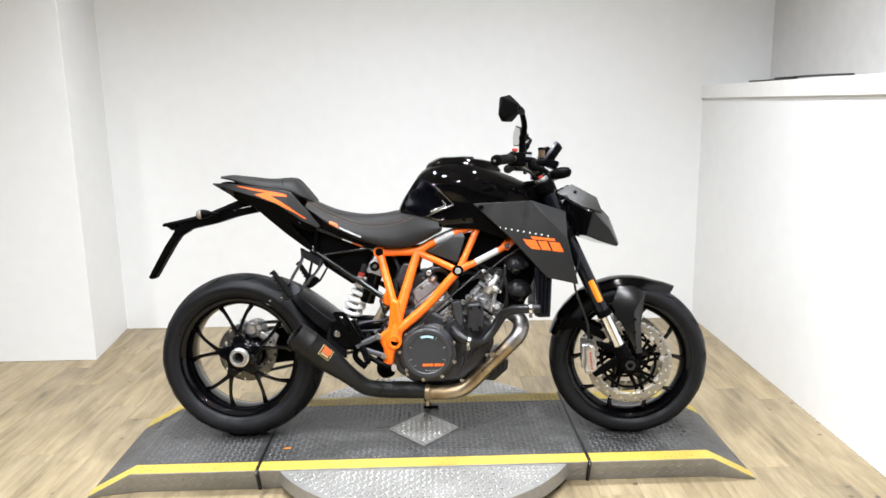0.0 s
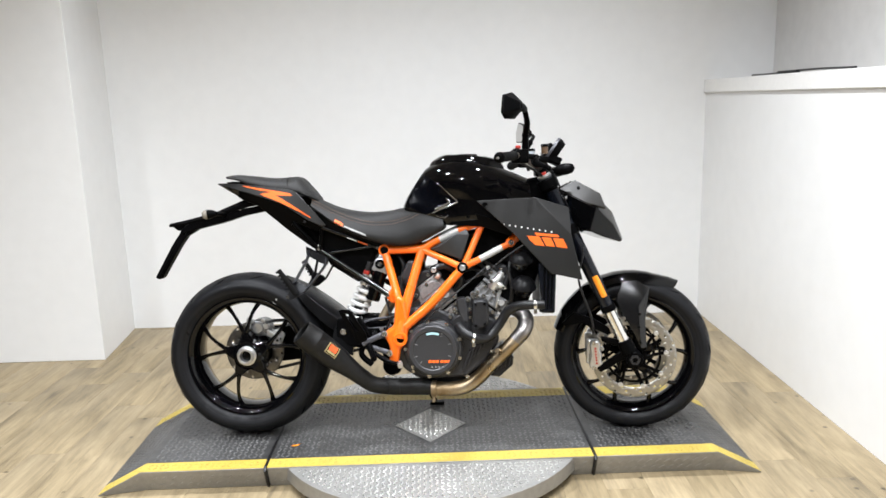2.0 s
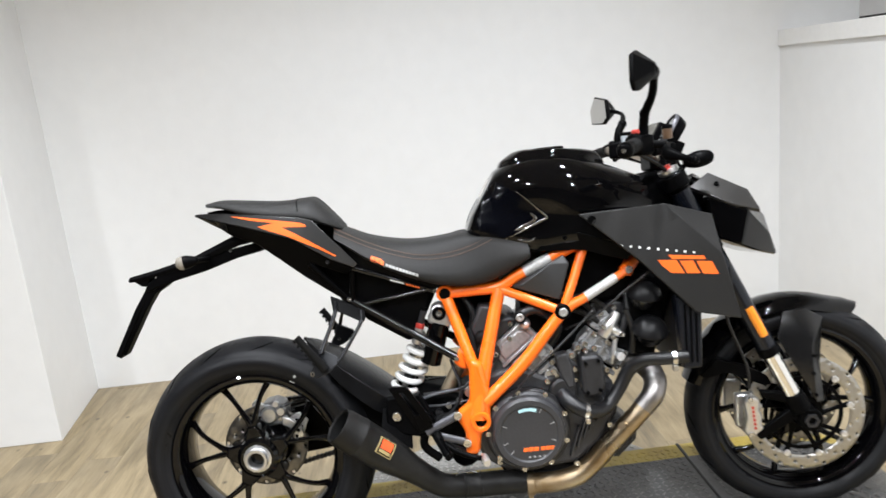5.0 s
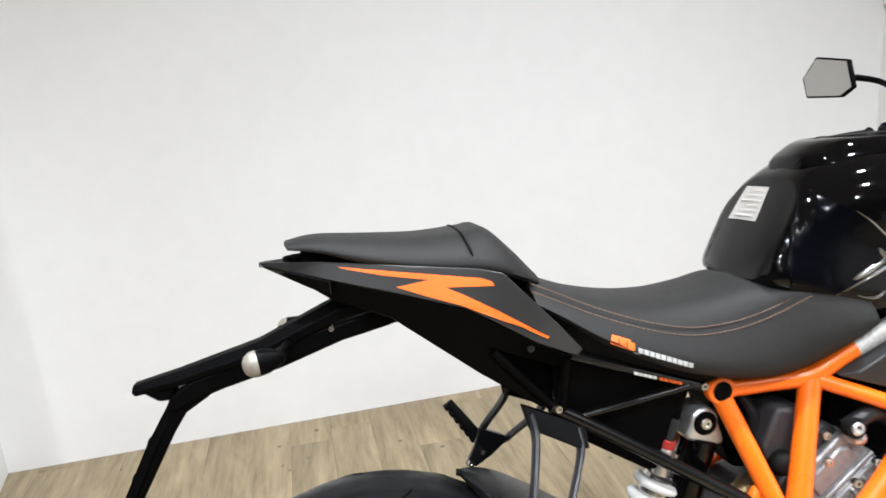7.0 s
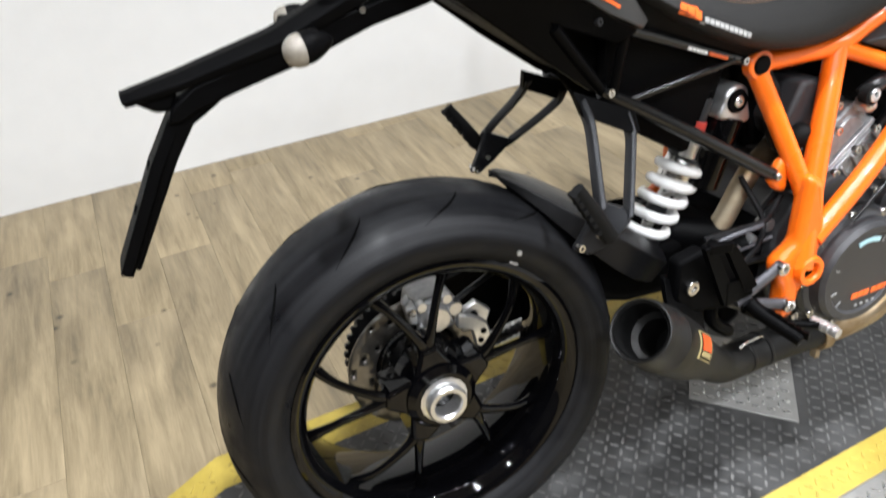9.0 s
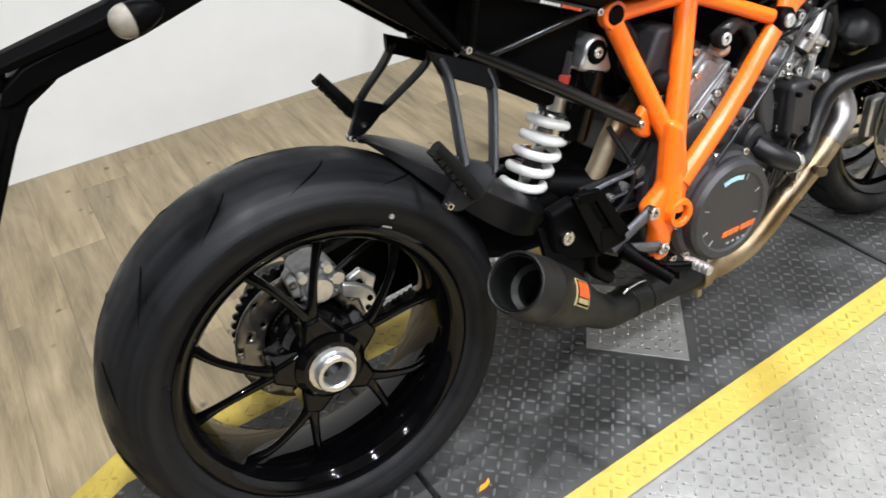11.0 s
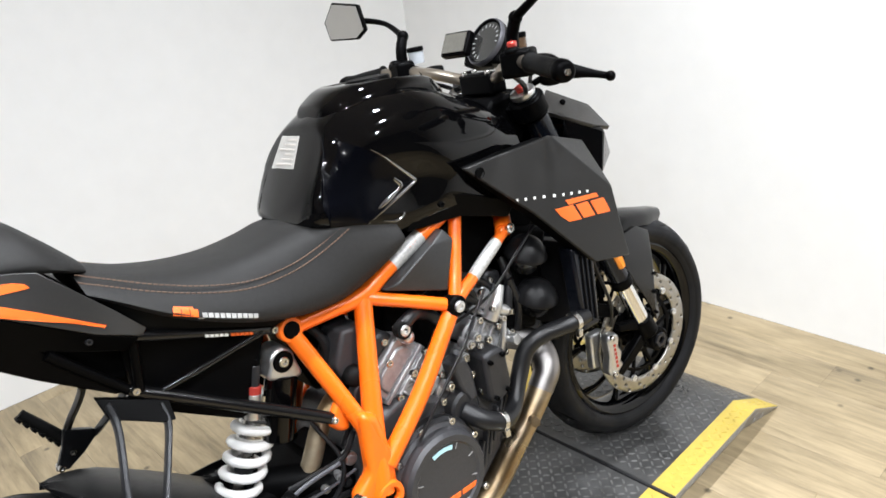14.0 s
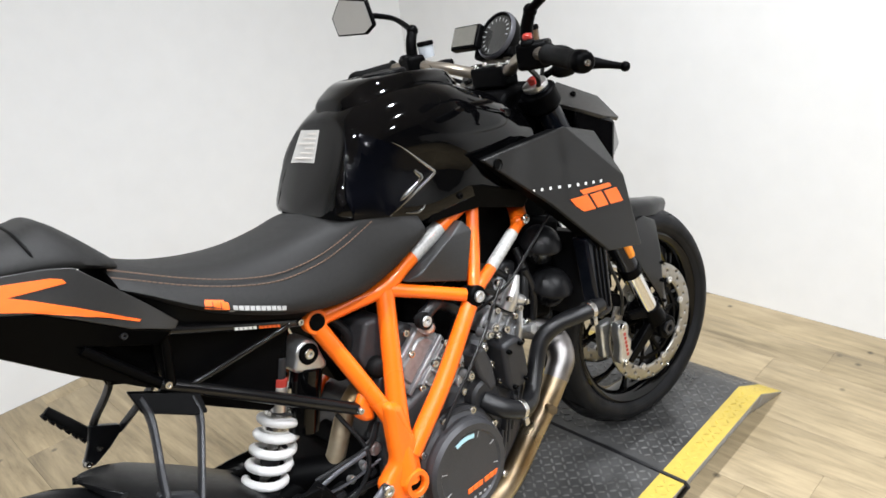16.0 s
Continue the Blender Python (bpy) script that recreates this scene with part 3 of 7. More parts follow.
def tread_grooves(tyre, c, r_out, r_rim, half, count):
    """Slanted sickle grooves: narrow dark slots that lie in the crown."""
    for k in range(count):
        for side in (-1, 1):
            a0 = 2 * math.pi * (k + (0.5 if side > 0 else 0)) / count
            pts = []
            for q in range(6):
                f = q / 5
                y = side * half * (0.30 + 0.50 * f)
                r = r_out - (r_out - r_rim) * 0.42 * (abs(y / (half * 0.985)) ** 2.2) - 0.0012
                a = a0 + 0.16 * f * f + 0.05 * f
                pts.append((c[0] + r * math.cos(a), y, c[2] + r * math.sin(a)))
            bm = bmesh.new()
            tube(bm, pts, [0.0006, 0.0019, 0.0024, 0.0023, 0.0017, 0.0006], 6, 2)
            part("tread_groove", bm, HOLE, tyre)


def wheel(name, c, r_rim, r_out, half, rim_half, spokes, label, hub_r, turn, split=0.314, dish=0.0):
    w = new(name)
    w.parent = bike
    w["label"] = label
    bm = bmesh.new()
    lathe(bm, arc_profile(r_rim, r_out, half, rim_half - 0.004), c, 96)
    tyre = part("tyre", bm, tyre_rubber(c), w, "black sport tyre with worn sickle tread", sharp=50)
    tread_grooves(tyre, c, r_out, r_rim, half, 14)
    bm = bmesh.new()
    lathe(bm, [(r_rim + 0.005, -rim_half + 0.001), (r_rim + 0.006, -rim_half + 0.006), (r_rim - 0.008, -rim_half + 0.010), (r_rim - 0.014, -rim_half + 0.026), (r_rim - 0.020, 0),
               (r_rim - 0.014, rim_half - 0.026), (r_rim - 0.008, rim_half - 0.010), (r_rim + 0.006, rim_half - 0.006), (r_rim + 0.006, rim_half),
               (r_rim - 0.012, rim_half), (r_rim - 0.020, rim_half - 0.014), (r_rim - 0.028, 0.012), (r_rim - 0.028, -0.012), (r_rim - 0.021, -rim_half + 0.016), (r_rim - 0.012, -rim_half + 0.005), (r_rim - 0.006, -rim_half + 0.001), (r_rim, -rim_half - 0.001)], c, 96)
    part("rim", bm, RIMBLACK, w, "gloss black wheel rim", sharp=40)
    for k in range(spokes):
        a0 = turn + 2 * math.pi * k / spokes
        for side in (-1, 1):
            def at(r, a, y):
                return (c[0] + r * math.cos(a), y, c[2] + r * math.sin(a))
            bm = bmesh.new()
            tube(bm, [at(hub_r * 0.86, a0 + side * 0.03, -0.030 - dish), at(hub_r * 1.15, a0 + side * 0.10, -0.034 - dish), at(r_rim * 0.72, a0 + side * 0.225, -0.030 - dish * 0.8), at(r_rim - 0.022, a0 + side * split, -0.018 - dish * 0.6)],
                 [0.012, 0.0085, 0.0070, 0.0105], 8, 4, 0.9)
            part("spoke", bm, RIMBLACK, w, sharp=60)
    bm = bmesh.new()
    star = []
    for k in range(spokes):
        for off, r in ((-0.16, 0.97), (0.16, 0.97), (0.62, 0.60)):
            star.append((c[0] + hub_r * r * math.cos(turn + 2 * math.pi * k / spokes + off), c[2] + hub_r * r * math.sin(turn + 2 * math.pi * k / spokes + off)))
    prism(bm, star, -0.046 - dish, 0.0)
    part("hub_star", bm, RIMBLACK, w, "gloss black star-shaped hub", 0.006)
    return w


# rear wheel, on a single-sided swingarm
rear = wheel("rear_wheel", tuple(REAR), 0.229, 0.321, 0.097, 0.079, 5, "gloss black cast rear wheel with paired spokes", 0.092, radians(24), dish=0.018)
rear.matrix_basis = Matrix.Translation((0, -0.016, -0.002))
bm = bmesh.new()
lathe(bm, [(0.066, 0.05), (0.066, -0.03), (0.056, -0.068), (0.046, -0.076), (0.03, -0.076), (0.03, 0.05)], REAR, 40)
part("hub", bm, RIMBLACK, rear)
bm = bmesh.new()
lathe(bm, [(0.0215, -0.02), (0.0215, -0.090), (0.0235, -0.094), (0.0300, -0.094), (0.032, -0.090), (0.032, -0.078), (0.0385, -0.076), (0.0385, -0.064), (0.0215, -0.060)], REAR, 16)
part("axle_nut", bm, ALU, rear, "silver aluminium axle nut", sharp=25)
bm = bmesh.new()
lathe(bm, [(0.0001, -0.03), (0.024, -0.03), (0.024, -0.028)], REAR, 24, False)
part("axle_bore", bm, HOLE, rear)


def brake_disc(name, c, y, r0, r1, parent, n=30, label="drilled steel brake disc", material=DISC):
    """A ring of cells, each with one drilled hole in a staggered row."""
    bm = bmesh.new()
    rows = 3
    for k in range(n):
        for row in range(rows):
            a0, a1 = 2 * math.pi * k / n, 2 * math.pi * (k + 1) / n
            q0, q1 = r0 + (r1 - r0) * row / rows, r0 + (r1 - r0) * (row + 1) / rows
            am, qm = (a0 + a1) / 2, (q0 + q1) / 2
            edge = [(q0, a0), (q0, am), (q0, a1), (qm, a1), (q1, a1), (q1, am), (q1, a0), (qm, a0)]
            if (k + row * 2) % 3 == 0:
                outer = [bm.verts.new((c[0] + q * math.cos(a), y, c[2] + q * math.sin(a))) for q, a in edge]
                h = min(0.0052, (q1 - q0) * 0.36)
                base = math.atan2(math.sin(a0 - am) * q0, q0 * math.cos(a0 - am) - qm)
                inner = []
                for q, a in edge:
                    dx, dy = q * math.cos(a - am) - qm, q * math.sin(a - am)
                    ln = math.hypot(dx, dy)
                    px, py = qm + h * dx / ln, h * dy / ln
                    inner.append(bm.verts.new((c[0] + px * math.cos(am) - py * math.sin(am), y, c[2] + px * math.sin(am) + py * math.cos(am))))
                for i in range(8):
                    bm.faces.new((outer[i], outer[(i + 1) % 8], inner[(i + 1) % 8], inner[i]))
            else:
                bm.faces.new([bm.verts.new((c[0] + q * math.cos(a), y, c[2] + q * math.sin(a))) for q, a in edge])
    bmesh.ops.remove_doubles(bm, verts=bm.verts, dist=0.0002)
    ob = part(name, bm, material, parent, label, sharp=20)
    s = ob.modifiers.new("solidify", "SOLIDIFY")
    s.thickness, s.offset = 0.005, 0
    return ob


# disc steel darkened here to stand in for shade inside the wheel
brake_disc("brake_disc", REAR, 0.035, 0.072, 0.118, rear, 24, "drilled rear brake disc, steel darkened for shade", SHADEDISC)
bm = bmesh.new()
for k in range(40):
    a = 2 * math.pi * k / 40
    cyl(bm, (0.104 * math.cos(a), 0.085, 0.322 + 0.104 * math.sin(a)), (0.104 * math.cos(a), 0.091, 0.322 + 0.104 * math.sin(a)), 0.006, n=6)
lathe(bm, [(0.07, 0.085), (0.103, 0.085), (0.103, 0.091), (0.07, 0.091)], REAR, 48)
part("sprocket", bm, CASTDARK, rear, "dark toothed rear sprocket")
bm = bmesh.new()
prism(bm, [(0.002, 0.392), (0.020, 0.380), (0.060, 0.384), (0.074, 0.402), (0.066, 0.440), (0.040, 0.452), (0.006, 0.446), (-0.004, 0.420)], -0.012, 0.062)
cal = part("rear_caliper", bm, CAST, bike, "cast grey rear brake caliper", 0.008, segments=3)
for x, z, r, y in ((0.028, 0.417, 0.0235, -0.030), (0.060, 0.424, 0.013, -0.024)):
    bm = bmesh.new()
    lathe(bm, [(0.0001, y), (r * 0.80, y), (r * 0.95, y + 0.004), (r, y + 0.010), (r, -0.008)], (x, 0, z), 28, False)
    boss = part("piston_boss", bm, ALU, cal, "bright round piston cover")
for x, z in ((0.006, 0.444), (0.048, 0.446), (0.004, 0.400)):
    bm = bmesh.new()
    cyl(bm, (x, -0.012, z), (x, -0.024, z), 0.0085, 0.0075, 12)
    part("caliper_bolt_boss", bm, ALU, cal)
bm = bmesh.new()
prism(bm, [(-0.020, 0.452), (-0.008, 0.462), (0.000, 0.440), (-0.002, 0.412), (-0.014, 0.416)], -0.018, 0.004)
lever = part("caliper_lug", bm, CAST, cal, "bright cast lug", 0.003)
bolt(lever, (-0.010, -0.018, 0.440), 0.007)
bm = bmesh.new()
prism(bm, [(0.060, 0.385), (0.085, 0.372), (0.090, 0.340), (0.108, 0.334), (0.118, 0.352), (0.112, 0.380), (0.090, 0.398), (0.064, 0.410)], -0.022, -0.010)
tab = part("caliper_bracket", bm, ALU, bike, "silver two-hole caliper bracket", 0.003)
for x, z in ((0.098, 0.350), (0.104, 0.366)):
    bolt(tab, (x, -0.022, z), 0.0052, material=HOLE, depth=0.002)
bm = bmesh.new()
tube(bm, [(0.06, -0.02, 0.436), (0.10, -0.01, 0.446), (0.15, 0.02, 0.440), (0.22, 0.06, 0.42)], 0.0045, 8)
part("brake_line", bm, HOSE, cal, "black brake line")
bm = bmesh.new()
cyl(bm, (0.131, -0.092, 0.544), (0.131, -0.0970, 0.5445), 0.0038, n=14)
part("tyre_mark", bm, CHALK, rear, "small pale mark on the tyre wall")
bm = bmesh.new()
box(bm, (0.122, -0.0935, 0.530), (0.014, 0.003, 0.002), (0, 30, 0))
part("tyre_mark", bm, CHALK, rear)
bolt(cal, (0.03, -0.008, 0.405), 0.007)
bolt(cal, (0.055, -0.008, 0.4), 0.006)
bm = bmesh.new()
prism(bm, [(0.075, 0.36), (0.115, 0.35), (0.13, 0.385), (0.105, 0.41), (0.08, 0.40)], 0.0, 0.012)
tab = part("caliper_bracket", bm, ALU, bike, "silver two-hole caliper bracket", 0.003)
bolt(tab, (0.098, 0.0, 0.388), 0.006, material=HOLE)
bolt(tab, (0.108, 0.0, 0.368), 0.006, material=HOLE)
bm = bmesh.new()
tube(bm, [(0.60, 0.06, 0.39), (0.42, 0.12, 0.40), (0.2, 0.14, 0.37), (0.0, 0.13, 0.322)], [0.055, 0.05, 0.05, 0.07], 16, 6, 0.55)
lathe(bm, [(0.075, 0.05), (0.085, 0.10), (0.07, 0.15), (0.02, 0.15), (0.02, 0.05)], REAR, 32)
tube(bm, [(0.56, -0.09, 0.40), (0.50, -0.05, 0.43), (0.40, 0.02, 0.44), (0.28, 0.10, 0.42)], [0.04, 0.036, 0.034, 0.04], 14, 6, 0.7)
prism(bm, [(-0.045, 0.345), (-0.030, 0.275), (0.060, 0.252), (0.280, 0.275), (0.500, 0.340), (0.520, 0.425), (0.260, 0.425), (0.050, 0.392)], 0.104, 0.150)
part("swingarm", bm, PLASTIC, bike, "black single-sided swingarm")
bm = bmesh.new()
prism(bm, [(0.18, 0.475), (0.30, 0.490), (0.42, 0.440), (0.56, 0.450), (0.60, 0.38), (0.52, 0.33), (0.36, 0.345), (0.20, 0.40)], -0.055, 0.11)
part("swingarm_beam", bm, MATTE, bike, "black swingarm beam behind the shock", 0.02, segments=3)
bm = bmesh.new()
for k in range(46):
    f = k / 45
    for z0, z1 in ((0.426, 0.445), (0.218, 0.335)):
        x = 0.02 + 0.55 * f
        cyl(bm, (x - 0.004, 0.082, z0 + (z1 - z0) * f), (x - 0.004, 0.096, z0 + (z1 - z0) * f), 0.0072, n=6)
tagged(part("chain", bm, CASTDARK, bike, "dark drive chain"), kind="stuff")

# front wheel
front = wheel("front_wheel", tuple(FRONT_AXLE), 0.230, 0.300, 0.060, 0.048, 5, "gloss black cast front wheel with paired spokes", 0.085, radians(18))
front.matrix_basis = STEER
bm = bmesh.new()
lathe(bm, [(0.040, 0.06), (0.040, -0.06), (0.022, -0.066), (0.022, 0.066)], FRONT_AXLE, 32)
part("hub", bm, RIMBLACK, front)
for sign in (-1, 1):
    brake_disc("brake_disc", FRONT_AXLE, sign * 0.078, 0.122, 0.160, front, 48)
    for k in range(9):
        a = 2 * math.pi * k / 9
        bm = bmesh.new()
        pts = [(1.504 + r * math.cos(a + t), sign * 0.074, 0.300 + r * math.sin(a + t)) for r, t in ((0.044, -0.16), (0.070, 0.02), (0.098, 0.10), (0.124, 0.12))]
        tube(bm, pts, [0.0095, 0.0062, 0.0066, 0.0090], 8, 4, 0.6)
        part("carrier_arm", bm, PLASTIC, front)
    bm = bmesh.new()
    lathe(bm, [(0.036, sign * 0.068), (0.05, sign * 0.068), (0.05, sign * 0.08), (0.036, sign * 0.08)], FRONT_AXLE, 32)
    part("disc_carrier", bm, PLASTIC, front, "black brake disc carrier")
    bm = bmesh.new()
    lathe(bm, [(0.095, sign * 0.071), (0.104, sign * 0.071), (0.104, sign * 0.078), (0.095, sign * 0.078)], FRONT_AXLE, 48)
    part("carrier_ring", bm, PLASTIC, front)
    for k in range(9):
        a = 2 * math.pi * k / 9 + 0.12
        bolt(front, (1.504 + 0.122 * math.cos(a), sign * 0.082, 0.300 + 0.122 * math.sin(a)), 0.009, (0, sign, 0), ALU, 0.003, "disc_button")

# forks
FORK_A, FORK_B = Vector((1.480, 0, 0.335)), Vector((1.180, 0, 0.985))
AHEAD = Vector((0.018, 0, 0))
for sign in (-1, 1):
    y = Vector((0, sign * 0.108, 0))
    fork = new("fork_leg")
    fork.parent = bike
    fork["label"] = "dark upside-down fork leg with bright stanchion"
    fork.matrix_basis = STEER

    def along(f):
        return FORK_A + (FORK_B - FORK_A) * f + y
    bm = bmesh.new()
    cyl(bm, along(0.24), along(1.0), 0.0258, 0.026, 28)
    part("outer_tube", bm, FORKBLUE, fork, "blue-black anodised outer tube", 0.002)
    for f0, f1 in ((0.225, 0.262), (0.93, 0.955)):
        bm = bmesh.new()
        cyl(bm, along(f0), along(f1), 0.0285, n=28)
        part("seal_ring", bm, PLASTIC, fork, bevel=0.002)
    bm = bmesh.new()
    cyl(bm, along(0.0), along(0.23), 0.0225, n=28)
    part("stanchion", bm, CHROME, fork, "polished chrome stanchion")
    bm = bmesh.new()
    cyl(bm, along(1.0), along(1.015), 0.024, n=24)
    part("fork_cap", bm, ALU, fork, bevel=0.003)
    bm = bmesh.new()
    cyl(bm, along(-0.02) - AHEAD, along(0.055) - AHEAD, 0.031, 0.027, 20)
    cyl(bm, FRONT_AXLE + y * 0.8 - AHEAD, FRONT_AXLE + y * 1.24 - AHEAD, 0.031, n=24)
    prism(bm, [(1.44, 0.37), (1.475, 0.36), (1.505, 0.31), (1.50, 0.28), (1.465, 0.275), (1.44, 0.31)], sign * 0.09, sign * 0.125)
    prism(bm, [(1.445, 0.335), (1.455, 0.30), (1.36, 0.245), (1.345, 0.262)], sign * 0.10, sign * 0.120)
    prism(bm, [(1.45, 0.37), (1.46, 0.335), (1.365, 0.365), (1.36, 0.385)], sign * 0.10, sign * 0.120)
    part("fork_foot", bm, PLASTIC, fork, "black axle clamp with caliper lugs", 0.004).location = AHEAD
    bm = bmesh.new()
    lathe(bm, [(0.011, 0), (0.011, -0.006), (0.020, -0.006), (0.020, 0)], FRONT_AXLE + y * 1.24, 6)
    part("axle_end", bm, CASTDARK, fork)
    # caliper, pale grey with red print
    bm = bmesh.new()
    prism(bm, [(1.325, 0.256), (1.366, 0.254), (1.374, 0.272), (1.362, 0.288), (1.368, 0.312), (1.357, 0.331), (1.362, 0.350), (1.355, 0.366), (1.326, 0.368), (1.320, 0.352), (1.326, 0.31), (1.317, 0.272)], sign * 0.088, sign * 0.117)
    prism(bm, [(1.31, 0.265), (1.36, 0.265), (1.36, 0.36), (1.31, 0.36)], sign * 0.045, sign * 0.070)
    caliper = part("caliper", bm, ALU, fork, "pale cast monobloc brake caliper", 0.006)
    caliper.location = AHEAD
    for k in range(6):
        bm = bmesh.new()
        box(bm, (1.346 - 0.001 * k, sign * 0.1175, 0.280 + 0.0115 * k), (0.0065, 0.0016, 0.0075))
        part("caliper_print", bm, RED, caliper, "red printed marks")
    for z in (0.262, 0.360):
        bolt(caliper, (1.335, sign * 0.117, z), 0.008, (0, sign, 0))
    bm = bmesh.new()
    c0, c1 = along(0.315) + Vector((0.006, sign * 0.021, 0)), along(0.435) + Vector((0.006, sign * 0.021, 0))
    tube(bm, [c0, c0 * 0.75 + c1 * 0.25, c0 * 0.25 + c1 * 0.75, c1], [0.0115, 0.0125, 0.0125, 0.0115], 10, 3)
    part("reflector", bm, AMBER, fork, "amber side reflector")

# front mudguard
bm = bmesh.new()
sections = []
for k in range(15):
    a = radians(162 - 104 * k / 14)
    f = k / 14
    hw = 0.066 - 0.018 * max(0, f - 0.6) / 0.4 - 0.012 * max(0, 0.2 - f) / 0.2
    rr = 0.312 + 0.006 * math.sin(f * math.pi) + 0.10 * max(0, f - 0.86)
    hw *= 1 - 3.6 * max(0, f - 0.84)
    drop = 0.034
    ring = []
    for w, d in ((-1, drop), (-0.92, 0.010), (-0.55, 0.0), (0, -0.005), (0.55, 0.0), (0.92, 0.010), (1, drop), (0.94, drop), (0.86, 0.013), (0.5, 0.004), (0, 0.0), (-0.5, 0.004), (-0.86, 0.013), (-0.94, drop)):
        q = rr - d
        ring.append((1.504 + q * math.cos(a), w * hw, 0.300 + q * math.sin(a)))
    sections.append(ring)
loft(bm, sections)
guard = part("front_mudguard", bm, GLOSS, bike, "gloss black front mudguard", sharp=60)
guard.matrix_basis = STEER
for sign in (-1, 1):
    bm = bmesh.new()
    slab(bm, [(1.437, sign * 0.098, 0.518), (1.462, sign * 0.074, 0.585), (1.518, sign * 0.070, 0.590), (1.566, sign * 0.066, 0.562), (1.546, sign * 0.090, 0.44), (1.552, sign * 0.098, 0.338), (1.530, sign * 0.106, 0.336), (1.508, sign * 0.108, 0.385), (1.520, sign * 0.114, 0.500)],
         [(0, 1, 2, 8), (0, 8, 6, 7), (2, 3, 4, 8), (4, 5, 6, 8)], (0, -sign * 0.008, 0))
    stay = part("guard_side", bm, STAY, guard, "satin black mudguard stay", 0.002)
    for x, y, z in ((1.523, 0.112, 0.470), (1.522, 0.110, 0.420), (1.527, 0.107, 0.360)):
        bolt(stay, (x, sign * y, z), 0.005, (0, sign, 0), PLASTIC)
    bm = bmesh.new()
    prism(bm, [(1.215, 0.425), (1.262, 0.470), (1.33, 0.448), (1.395, 0.412), (1.404, 0.388), (1.385, 0.384), (1.29, 0.428), (1.235, 0.415)], sign * 0.066, sign * 0.082)
    part("guard_bracket", bm, MATTE, guard, bevel=0.003).location = AHEAD

# trellis frame
frame_ob = new("frame")
frame_ob.parent = bike
frame_ob["label"] = "orange powder-coated steel trellis frame"
TRELLIS = [("top_rail", [(0.552, 0.082, 0.722), (0.63, 0.090, 0.724), (0.700, 0.099, 0.728), (0.76, 0.106, 0.759), (0.908, 0.114, 0.822)], 0.0155),
           ("rear_strut", [(0.553, 0.083, 0.718), (0.580, 0.115, 0.630), (0.606, 0.146, 0.542), (0.618, 0.160, 0.49)], 0.0155),
           ("main_strut", [(0.697, 0.099, 0.722), (0.657, 0.128, 0.592), (0.622, 0.153, 0.472), (0.606, 0.166, 0.396)], [0.017, 0.018, 0.021, 0.024]),
           ("long_diagonal", [(1.028, 0.132, 0.742), (0.914, 0.146, 0.685), (0.850, 0.153, 0.652), (0.74, 0.158, 0.532), (0.632, 0.163, 0.439)], [0.0112, 0.0122, 0.0155, 0.0170, 0.0175]),
           ("cross_strut", [(0.704, 0.104, 0.720), (0.775, 0.130, 0.690), (0.853, 0.156, 0.655)], 0.0125),
           ("front_strut", [(0.853, 0.156, 0.655), (0.890, 0.136, 0.735), (0.927, 0.115, 0.815)], 0.0125)]
